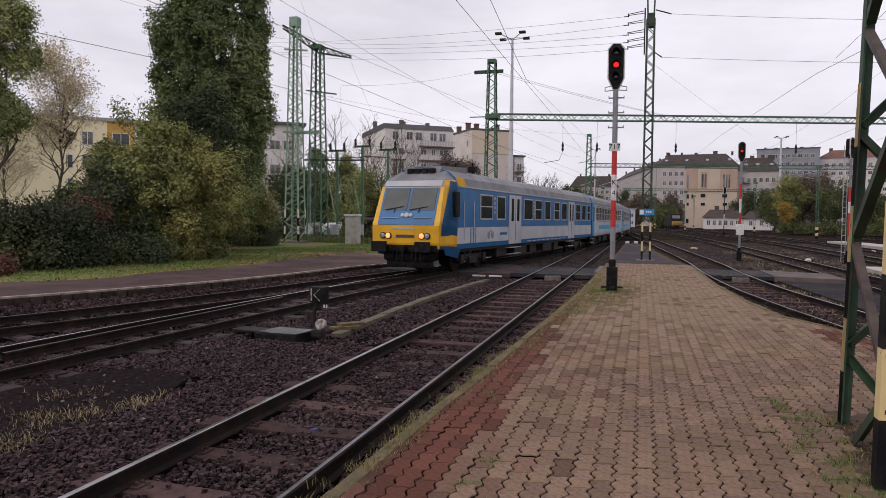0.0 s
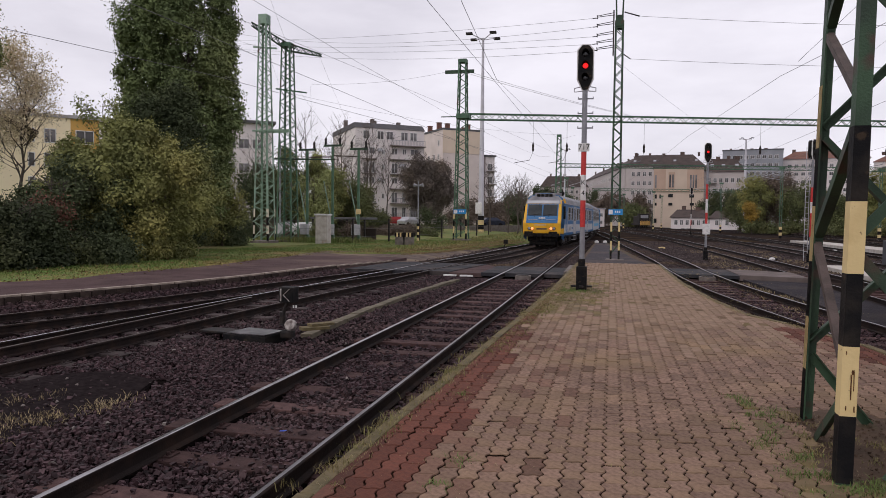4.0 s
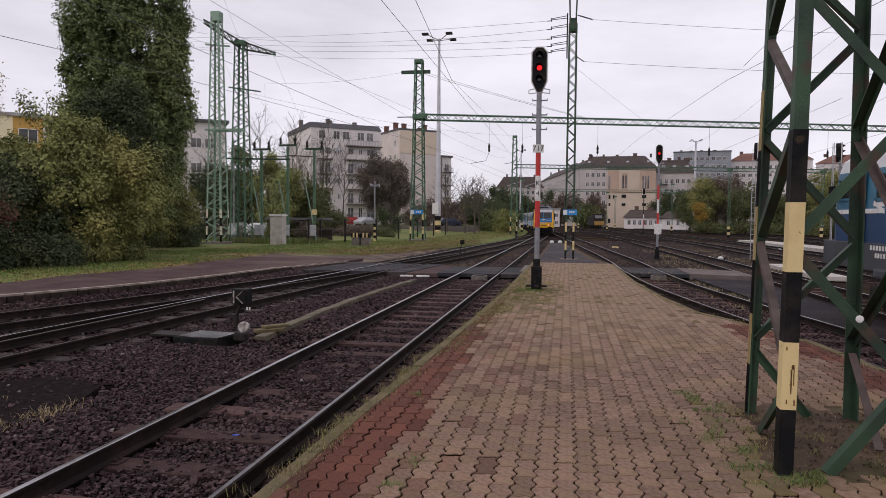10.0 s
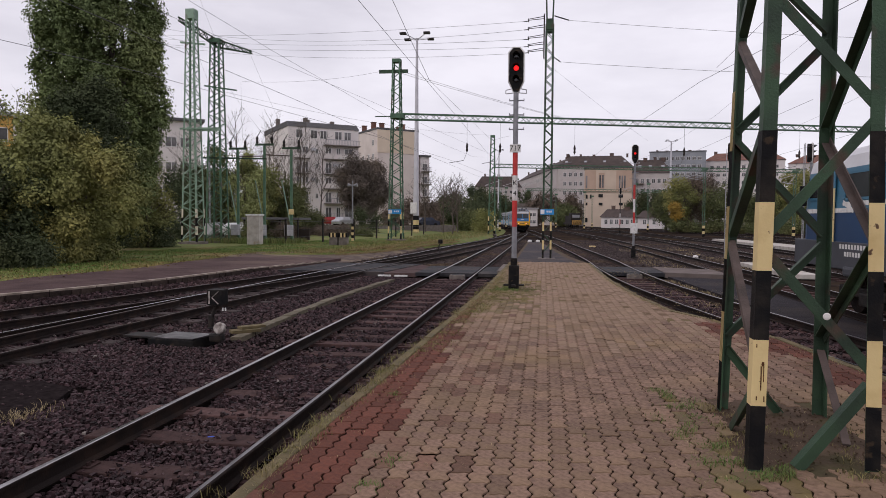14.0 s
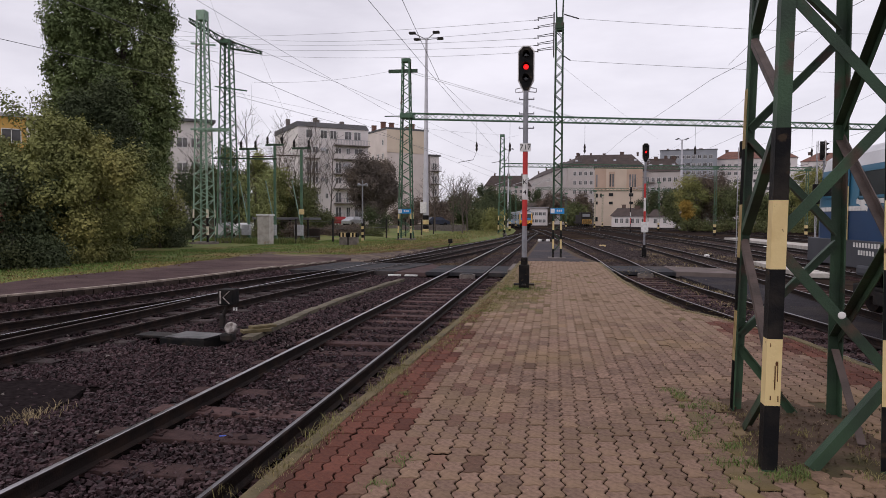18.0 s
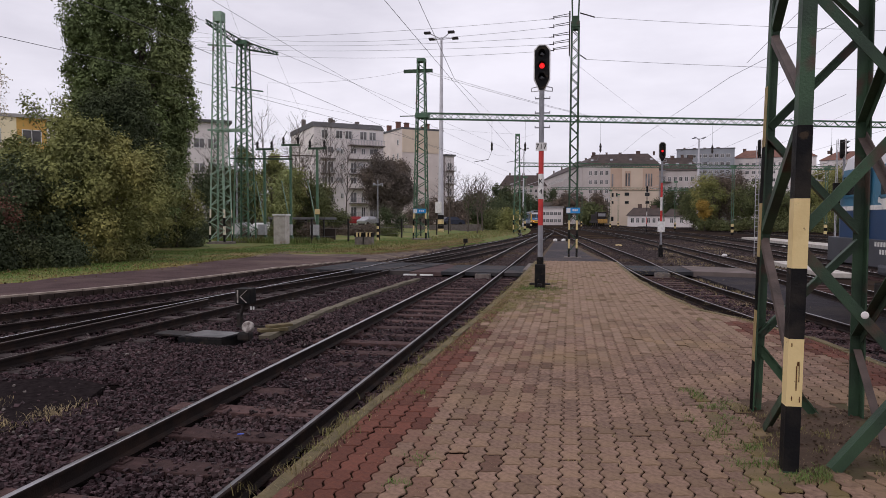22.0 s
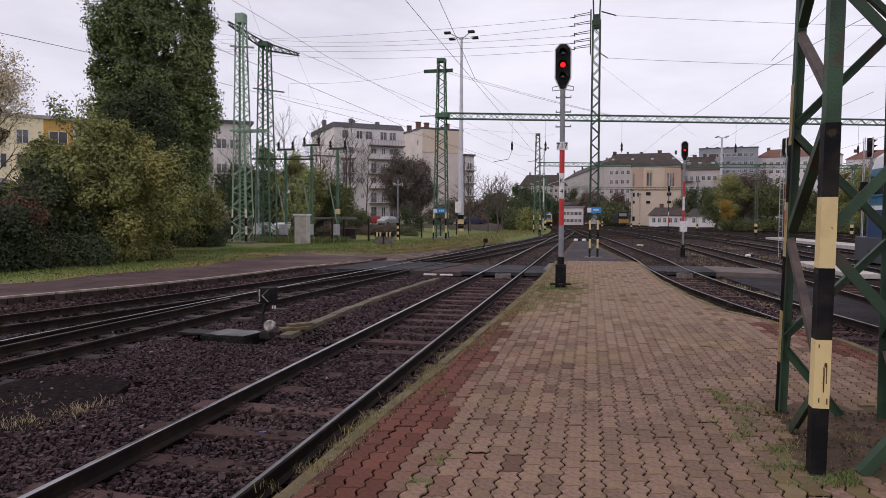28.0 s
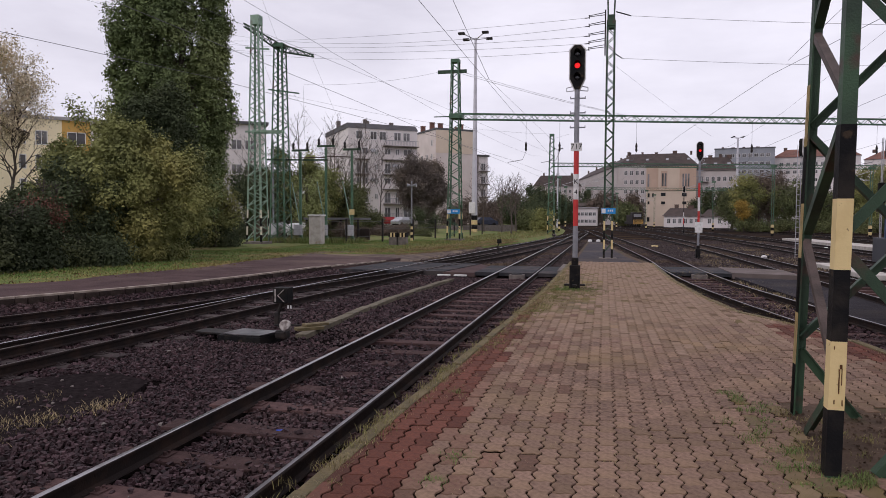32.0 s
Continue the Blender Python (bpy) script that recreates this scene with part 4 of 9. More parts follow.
# ---- rolling stock ----
M["train_blue"] = material("dusty_blue_train_paint", (0.022, 0.150, 0.36), 0.4, 0, (0.016, 0.105, 0.25), 1.4, (0.35, 0.7), 0.03, 30)
M["train_yellow"] = material("yellow_train_paint", (0.80, 0.42, 0.012), 0.4, 0, (0.60, 0.30, 0.012), 1.6, (0.4, 0.75), 0.02, 30)
M["train_pale"] = material("pale_grey_train_paint", (0.50, 0.50, 0.52), 0.45, 0, (0.38, 0.38, 0.40), 0.9, (0.4, 0.75), 0.02, 30)
M["train_roof"] = material("dusty_grey_roof", (0.25, 0.245, 0.26), 0.6, 0, (0.13, 0.125, 0.13), 1.1, (0.35, 0.7), 0.08, 20)
M["train_cyan"] = material("light_blue_train_paint", (0.06, 0.38, 0.62), 0.4, 0, (0.05, 0.3, 0.5), 0.9, (0.4, 0.75), 0.02, 30)
M["loco_teal"] = material("teal_blue_loco_paint", (0.040, 0.155, 0.25), 0.42, 0, (0.032, 0.125, 0.205), 0.9, (0.4, 0.75), 0.02, 30)
M["loco_blue"] = material("deep_blue_loco_paint", (0.012, 0.050, 0.135), 0.42, 0, (0.009, 0.038, 0.105), 0.9, (0.4, 0.75), 0.02, 30)
M["loco_grey"] = material("grey_frame_paint", (0.062, 0.064, 0.076), 0.6, 0, (0.042, 0.043, 0.052), 0.9, (0.4, 0.75), 0.05, 30)
M["loco_roof"] = material("white_grey_loco_roof", (0.62, 0.61, 0.63), 0.55, 0, (0.45, 0.44, 0.46), 0.9, (0.4, 0.75), 0.03, 30)
M["windscreen"] = material("grey_windscreen_glass", (0.055, 0.060, 0.064), 0.1, 0, (0.032, 0.036, 0.038), 1.2, bump=0, spec=0.2)
M["head_lamp"] = material("lit_orange_head_lamp", (1.0, 0.5, 0.25), 0.3, 0, None, bump=0, emit=(1.0, 0.20, 0.04), strength=1.9)
M["lamp_glass"] = material("unlit_lamp_glass", (0.35, 0.35, 0.37), 0.15, 0.3, None, bump=0)
M["red_insulator"] = material("dark_red_insulator", (0.20, 0.03, 0.025), 0.35, 0, (0.14, 0.02, 0.02), 6, bump=0)


def loft(bm, profile, y0, y1, mats):
    """A closed body of one profile (x, z) from y0 to y1; one material index per side."""
    a = [bm.verts.new((x, y0, z)) for x, z in profile]
    b = [bm.verts.new((x, y1, z)) for x, z in profile]
    n = len(profile)
    for k in range(n):
        f = bm.faces.new((a[k], a[(k + 1) % n], b[(k + 1) % n], b[k]))
        f.material_index = mats[k]
    for cap in (a[::-1], b):
        f = bm.faces.new(cap)
        f.material_index = mats[0]
    bmesh.ops.recalc_face_normals(bm, faces=bm.faces[:])


def roof_arc(w, z0, z1, n=9):
    """Roof points from the right eave over to the left one."""
    return [(w * math.cos(math.pi * k / n) ** 1 if k not in (0, n) else w * (1 if k == 0 else -1), z0 + (z1 - z0) * math.sin(math.pi * k / n) ** 0.75) for k in range(n + 1)]


def slab(bm, c, sx, sz, y_thick, m=None, bevel=0.0):
    box(bm, c, (sx, y_thick, sz), m, bevel)


def side_window(root, y0, y1, z0, z1, xs, split=True, frame="train_pale", glass="glass_dark"):
    """A framed side window standing 1 cm proud of the wall at x = xs."""
    s = 1 if xs > 0 else -1
    w, h, cy, cz = y1 - y0, z1 - z0, (y0 + y1) / 2, (z0 + z1) / 2
    bm = bmesh.new()
    t = 0.055
    for c, sz in (((xs, cy, z1 - t / 2), (0.03, w, t)), ((xs, cy, z0 + t / 2), (0.03, w, t)), ((xs, y0 + t / 2, cz), (0.03, t, h)), ((xs, y1 - t / 2, cz), (0.03, t, h))):
        box(bm, c, sz)
    if split:
        box(bm, (xs, cy, z0 + h * 0.52), (0.028, w, 0.04))
    win = part("window", bm, M[frame], root)
    bm = bmesh.new()
    box(bm, (xs - s * 0.004, cy, cz), (0.02, w - 2 * t, h - 2 * t))
    part("pane", bm, M[glass], win)
    return win


def bogie(root, y, mat="dark_metal"):
    bm = bmesh.new()
    for s in (-1, 1):
        box(bm, (s * 1.02, y, 0.52), (0.12, 3.1, 0.22), bevel=0.03)
        box(bm, (s * 1.05, y, 0.40), (0.2, 0.9, 0.3), bevel=0.04)
        for k in (-1.25, 1.25):
            box(bm, (s * 1.06, y + k, 0.46), (0.22, 0.36, 0.36), bevel=0.05)
            rod(bm, (s * 1.05, y + k * 0.72, 0.4), (s * 1.05, y + k * 0.72, 0.86), 0.09, 10)
    box(bm, (0, y, 0.6), (2.0, 0.5, 0.3), bevel=0.04)
    part("bogie_frame", bm, M[mat], root)
    for k in (-1.25, 1.25):
        bm = bmesh.new()
        for s in (-1, 1):
            rod(bm, (s * 0.69, y + k, 0.46), (s * 0.82, y + k, 0.46), 0.46, 24)
            rod(bm, (s * 0.67, y + k, 0.46), (s * 0.70, y + k, 0.46), 0.485, 24)
        rod(bm, (-0.8, y + k, 0.46), (0.8, y + k, 0.46), 0.08, 10)
        part("wheelset", bm, M["rail_steel"], root)


def buffer_pair(root, y, d):
    for s in (-1, 1):
        bm = bmesh.new()
        x = s * 0.875
        rod(bm, (x, y, 1.06), (x, y + d * 0.42, 1.06), 0.11, 14)
        rod(bm, (x, y + d * 0.42, 1.06), (x, y + d * 0.62, 1.06), 0.075, 14)
        box(bm, (x, y + d * 0.64, 1.06), (0.60, 0.06, 0.36), bevel=0.02)
        part("buffer", bm, M["black_paint"], root)


def coach(label, length, cab, scheme):
    """A passenger coach; local y runs from the cab end (0) backwards to its length."""
    root = thing("train_car", (0, 0, 0), label, "train car", "cars of the passing train")
    roof = roof_arc(1.40, 3.26, 4.05)
    if scheme == "blue":
        prof = [(-1.38, 0.90), (1.38, 0.90), (1.42, 1.10), (1.42, 1.72)] + roof + [(-1.42, 1.72), (-1.42, 1.10)]
        mats = [0, 0, 1, 0] + [2] * (len(roof) - 1) + [0, 1, 0]
        mlist = [M["train_blue"], M["train_pale"], M["train_roof"]]
    else:
        prof = [(-1.38, 0.90), (1.38, 0.90), (1.42, 1.10), (1.42, 1.35)] + roof + [(-1.42, 1.35), (-1.42, 1.10)]
        mats = [0, 0, 1, 1] + [2] * (len(roof) - 1) + [1, 1, 0]
        mlist = [M["train_pale"], M["train_pale"], M["train_roof"]]
    y0 = 1.55 if cab else 0.25
    bm = bmesh.new()
    loft(bm, prof, y0, length - 0.25, mats)
    part("body", bm, mlist, root)
    # underframe equipment
    for k, (y, ln, w) in enumerate(((7.6, 1.4, 2.3), (10.2, 2.0, 2.5), (12.9, 1.2, 2.2), (15.2, 1.8, 2.5), (17.5, 1.0, 2.3))):
        bm = bmesh.new()
        box(bm, (0, y, 0.62), (w, ln, 0.52), bevel=0.03)
        part("underframe_box", bm, M["dark_metal"], root)
    bm = bmesh.new()
    for s in (-1, 1):
        bar(bm, (s * 1.2, y0 + 0.5, 0.84), (s * 1.2, length - 0.7, 0.84), 0.10, 0.14)
    part("sole_bar", bm, M["dark_metal"], root)
    bogie(root, 4.0)
    bogie(root, length - 3.6)
    buffer_pair(root, length - 0.25, 1)
    # gangway
    bm = bmesh.new()
    box(bm, (0, length - 0.05, 2.3), (1.1, 0.5, 2.3), bevel=0.06)
    part("gangway", bm, M["black_paint"], root)
    if scheme == "blue":
        wins = [(4.0, 5.5, True), (6.05, 7.2, False), (10.05, 11.6, False), (12.0, 13.3, True), (13.9, 15.1, False), (15.9, 17.1, True), (17.6, 18.9, False), (21.3, 22.6, True), (23.1, 24.3, False), (24.8, 25.7, True)]
        doors = [(7.75, 9.6), (19.35, 20.9)]
    else:
        wins = [(2.6 + k * 1.9, 4.2 + k * 1.9, True) for k in range(11)]
        doors = [(0.7, 1.7), (24.6, 25.6)]
    for xs in (1.425, -1.425):
        s = 1 if xs > 0 else -1
        for a, b, sp in wins:
            side_window(root, a, b, 2.03, 3.08, xs, sp)
        for a, b in doors:
            bm = bmesh.new()
            box(bm, (xs, (a + b) / 2, 2.05), (0.035, b - a, 2.25), bevel=0.01)
            dr = part("door", bm, M["train_pale"] if scheme == "blue" else M["train_cyan"], root)
            for k in (0.27, 0.73):
                bm = bmesh.new()
                box(bm, (xs + s * 0.012, a + (b - a) * k, 2.5), (0.02, (b - a) * 0.2, 1.05), bevel=0.008)
                part("pane", bm, M["glass_dark"], dr)
            bm = bmesh.new()
            box(bm, (xs + s * 0.012, (a + b) / 2, 2.05), (0.02, 0.03, 2.2))
            part("joint", bm, M["black_paint"], dr)
            bm = bmesh.new()
            for z in (0.45, 0.75):
                box(bm, (s * 1.36, (a + b) / 2, z), (0.22, b - a - 0.1, 0.03))
            part("footstep", bm, M["galvanised"], root)
        for z, hh, mm in ((3.285, 0.05, "train_pale" if scheme == "blue" else "train_roof"),):
            bm = bmesh.new()
            box(bm, (s * 1.42, (y0 + length) / 2, z), (0.03, length - y0 - 0.6, hh))
            part("gutter", bm, M[mm], root)
    if scheme != "blue":
        for xs in (1.424, -1.424):
            bm = bmesh.new()
            box(bm, (xs, length / 2, 2.55), (0.012, length - 6.5, 1.15))
            part("window_band", bm, M["glass_dark"], root)
            bm = bmesh.new()
            box(bm, (xs, length / 2, 1.52), (0.012, length - 9.5, 0.34))
            part("stripe", bm, M["train_cyan"], root)
        bm = bmesh.new()
        loft(bm, [(x * 1.012, z if z < 3 else 3.26 + (z - 3.26) * 1.02) for x, z in prof], 0.22, 1.1, [0] * len(prof))
        part("end_ring", bm, M["train_blue"], root)
    else:
        for xs in (1.427, -1.427):
            for k in range(3):
                bm = bmesh.new()
                box(bm, (xs, 2.95 + k * 0.28, 1.40), (0.008, 0.07, 0.62))
                part("paint_bar", bm, M["train_blue"], root)
            bm = bmesh.new()
            for cy in (5.05, 5.5):
                lathe(bm, [(0.17, 0), (0.17, 0.004)], seg=18, m=Matrix.Translation((xs, cy, 1.38)) @ Matrix.Rotation(radians(90 if xs > 0 else -90), 4, "Y"))
            bar(bm, (xs, 5.05, 1.42), (xs, 5.3, 1.62), 0.012, 0.03)
            bar(bm, (xs, 5.5, 1.42), (xs, 5.3, 1.62), 0.012, 0.03)
            part("bicycle_mark", bm, M["grey_paint"], root)
            for cy in (5.78, 12.0 - 0.2):
                bm = bmesh.new()
                for q in range(4):
                    box(bm, (xs, cy, 2.95 - q * 0.2), (0.008, 0.14, 0.13))
                part("class_mark", bm, M["train_pale"], root)
            bm = bmesh.new()
            box(bm, (xs, 7.0, 1.42), (0.008, 1.0, 0.12))
            part("lettering_bar", bm, M["train_blue"], root)
            bm = bmesh.new()
            for k in range(9):
                box(bm, (xs, 11.0 + k * 0.9, 0.99), (0.008, 0.6, 0.05))
            part("lettering_bar", bm, M["train_pale"], root)
    if cab:
        add_cab(root, prof)
    else:
        buffer_pair(root, 0.25, -1)
        bm = bmesh.new()
        box(bm, (0, 0.0, 2.3), (1.1, 0.5, 2.3), bevel=0.06)
        part("gangway", bm, M["black_paint"], root)
    return root


def add_cab(root, prof):
    """The sloping yellow-framed driving end."""
    lv = [(0.95, 0.06, 1.30), (1.15, 0.0, 1.35), (1.80, 0.0, 1.36), (3.22, 0.60, 1.28), (3.48, 0.80, 1.20), (3.72, 1.2, 0.98)]
    yb = 1.56
    back = [(0.90, 1.38), (1.10, 1.42), (1.72, 1.42), (3.20, 1.41), (3.50, 1.33), (3.86, 0.95)]
    bm = bmesh.new()
    F = [(bm.verts.new((-w, y, z)), bm.verts.new((w, y, z))) for z, y, w in lv]
    B = [(bm.verts.new((-w, yb, z)), bm.verts.new((w, yb, z))) for z, w in back]
    for k in range(len(lv) - 1):
        fm = 2 if k >= 3 else 0
        f = bm.faces.new((F[k][0], F[k][1], F[k + 1][1], F[k + 1][0]))
        f.material_index = fm
        for s in (0, 1):
            f = bm.faces.new((F[k][s], B[k][s], B[k + 1][s], F[k + 1][s]))
            f.material_index = 2 if k >= 4 else 0
    f = bm.faces.new((F[-1][0], F[-1][1], B[-1][1], B[-1][0]))
    f.material_index = 2
    bm.faces.new((F[0][1], F[0][0], B[0][0], B[0][1]))
    bmesh.ops.recalc_face_normals(bm, faces=bm.faces[:])
    part("cab", bm, [M["train_yellow"], M["train_blue"], M["train_roof"]], root, "yellow sloping cab")
    # blue side panel behind the yellow corner
    for s in (-1, 1):
        bm = bmesh.new()
        vs = [bm.verts.new((s * (wf + (wb - wf) * u + 0.022), y + (yb - y) * u, z)) for (z, y, wf), (zb, wb), u in
              ((lv[0], back[0], 0.06), (lv[2], back[2], 0.12), (lv[3], back[3], 0.36), (lv[4], back[4], 0.46))]
        ws = [bm.verts.new((s * (wb + 0.016), yb, z)) for z, wb in ((0.92, 1.38), (1.72, 1.42), (3.20, 1.41), (3.42, 1.36))]
        for k in range(3):
            bm.faces.new((vs[k], ws[k], ws[k + 1], vs[k + 1]))
        bmesh.ops.solidify(bm, geom=bm.faces[:], thickness=0.004)
        part("cab_side_panel", bm, M["train_blue"], root)
        bm = bmesh.new()
        vs = [bm.verts.new((s * 1.40, 0.35, 0.95)), bm.verts.new((s * 1.42, 1.9, 0.92)), bm.verts.new((s * 1.40, 1.7, 0.55)), bm.verts.new((s * 1.38, 0.5, 0.72))]
        bm.faces.new(vs)
        bmesh.ops.solidify(bm, geom=bm.faces[:], thickness=0.05)
        part("skirt", bm, M["train_blue"], root)
        for y in (2.15, 3.2):
            bm = bmesh.new()
            rod(bm, (s * 1.47, y, 1.25), (s * 1.47, y, 2.75), 0.018, 8)
            part("handrail", bm, M["galvanised"], root)
        bm = bmesh.new()
        box(bm, (s * 1.46, 1.35, 2.6), (0.14, 0.42, 0.95), bevel=0.05)
        part("side_mirror", bm, M["black_paint"], root)
        for k in range(3):
            bm = bmesh.new()
            y = 1.72 + 0.26 * k
            bar(bm, (s * 1.412, y + 0.12, 3.30), (s * 1.335, y - 0.04, 3.60), 0.03, 0.13)
            part("yellow_stripe", bm, M["train_yellow"], root)
    # sloping front: a frame in the plane of the windscreens
    ang = math.atan2(0.60, 3.22 - 1.80)
    pl = Matrix.Translation((0, 0.0, 1.80)) @ Matrix.Rotation(-ang, 4, "X")
    bm = bmesh.new()
    box(bm, (0, -0.012, 0.76), (2.28, 0.02, 1.50), pl, 0.008)
    part("front_panel", bm, M["train_blue"], root)
    for s in (-1, 1):
        bm = bmesh.new()
        box(bm, (s * 0.555, -0.026, 1.03), (1.02, 0.02, 0.88), pl, 0.009)
        ws = part("windscreen", bm, M["windscreen"], root)
        bm = bmesh.new()
        a = pl @ Vector((s * 0.5 - 0.42, -0.05, 0.59))
        b = pl @ Vector((s * 0.5 + 0.30, -0.05, 0.73))
        bar(bm, a, b, 0.025, 0.02)
        bar(bm, pl @ Vector((s * 0.5 - 0.05, -0.05, 0.48)), pl @ Vector((s * 0.5, -0.05, 0.67)), 0.02, 0.02)
        part("wiper", bm, M["black_paint"], ws)
        bm = bmesh.new()
        a, b = pl @ Vector((s * 0.30, -0.05, 0.27)), pl @ Vector((s * 0.98, -0.05, 0.27))
        rod(bm, a, b, 0.016, 6)
        part("grab_bar", bm, M["galvanised"], root)
    bm = bmesh.new()
    for x, r in ((-0.17, 0.075), (0.0, 0.10), (0.17, 0.075)):
        lathe(bm, [(r, 0), (r, 0.04), (r * 0.7, 0.06)], seg=14, m=pl @ Matrix.Translation((x, -0.02, 0.38)) @ Matrix.Rotation(radians(90), 4, "X"))
    part("emblem", bm, M["train_pale"], root)
    bm = bmesh.new()
    box(bm, (0, -0.012, 0.0), (2.34, 0.02, 0.27), Matrix.Translation((0, 0.70, 3.35)) @ Matrix.Rotation(-math.atan2(0.20, 0.26), 4, "X"), 0.006)
    part("destination_glass", bm, M["train_pale"], root)
    bm = bmesh.new()
    box(bm, (-0.1, -0.006, 1.68), (0.85, 0.01, 0.06))
    part("lettering_bar", bm, M["galvanised"], root)
    bm = bmesh.new()
    box(bm, (0, -0.006, 1.40), (0.75, 0.01, 0.11))
    part("lettering_bar", bm, M["brown_paint"], root)
    for s in (-1, 1):
        for x, mm, nm, r in ((0.68, "head_lamp", "lit_lamp", 0.10), (0.90, "lamp_glass", "marker_lamp", 0.095)):
            bm = bmesh.new()
            mt = Matrix.Translation((s * x, -0.0, 1.42)) @ Matrix.Rotation(radians(90), 4, "X")
            lathe(bm, [(r * 1.25, -0.01), (r * 1.25, 0.05), (r * 1.05, 0.07), (r * 1.05, 0.03)], seg=18, m=mt)
            ring = part("lamp_ring", bm, M["dark_metal"], root)
            bm = bmesh.new()
            lathe(bm, [(r, 0.03), (r * 0.95, 0.06), (r * 0.4, 0.075)], seg=18, m=mt)
            part(nm, bm, M[mm], ring)
    # roof hump with intake grille
    bm = bmesh.new()
    prism(bm, [(-0.75, 1.25), (0.75, 1.25), (0.95, 3.6), (-0.95, 3.6)], 3.66, 4.12)
    for v in bm.verts:
        if v.co.z > 4 and v.co.y < 2:
            v.co.y += 0.35
            v.co.z -= 0.06
    part("roof_hump", bm, M["train_roof"], root)
    bm = bmesh.new()
    for k in range(4):
        box(bm, (-0.45 + k * 0.3, 1.36, 3.86), (0.24, 0.16, 0.2), bevel=0.01)
    part("intake_grille", bm, M["black_paint"], root)
    bm = bmesh.new()
    for x in (0.15, 0.9):
        box(bm, (x, 4.4, 4.12), (0.3, 0.35, 0.22), bevel=0.04)
        rod(bm, (x, 4.4, 3.95), (x, 4.4, 4.4), 0.03, 6)
    part("roof_horn", bm, M["black_paint"], root)
    # buffer beam, skirt and coupling
    bm = bmesh.new()
    box(bm, (0, 0.12, 0.98), (2.55, 0.2, 0.32), bevel=0.02)
    part("buffer_beam", bm, M["black_paint"], root)
    for s in (-1, 1):
        bm = bmesh.new()
        rod(bm, (s * 0.875, 0.05, 1.03), (s * 0.875, -0.35, 1.03), 0.13, 14)
        box(bm, (s * 0.875, -0.38, 1.03), (0.62, 0.07, 0.38), bevel=0.025)
        part("buffer", bm, M["black_paint"], root)
    bm = bmesh.new()
    box(bm, (0, 0.5, 0.66), (2.1, 0.5, 0.38), bevel=0.12)
    box(bm, (0, 0.42, 0.36), (1.9, 0.16, 0.26), bevel=0.06)
    box(bm, (0, 0.0, 0.95), (0.16, 0.5, 0.2), bevel=0.03)
    rod(bm, (0, -0.2, 0.95), (0, -0.25, 0.5), 0.035, 8)
    for x in (-0.45, -0.3, 0.3, 0.45, 0.62):
        rod(bm, (x, -0.02, 0.95), (x * 1.05, -0.06, 0.5), 0.025, 6)
    part("coupling", bm, M["black_paint"], root)


CAR_LEN = 26.4
CARS = [coach("blue and pale grey control car with a yellow cab front", CAR_LEN, True, "blue"),
        coach("pale passenger car with a blue end and light blue stripe", CAR_LEN, False, "pale"),
        coach("pale passenger car with a blue end and light blue stripe", CAR_LEN, False, "pale"),
        coach("blue and pale grey passenger car with a grey roof", CAR_LEN, False, "blue"),
        coach("pale passenger car with a blue end and light blue stripe", CAR_LEN, False, "pale")]

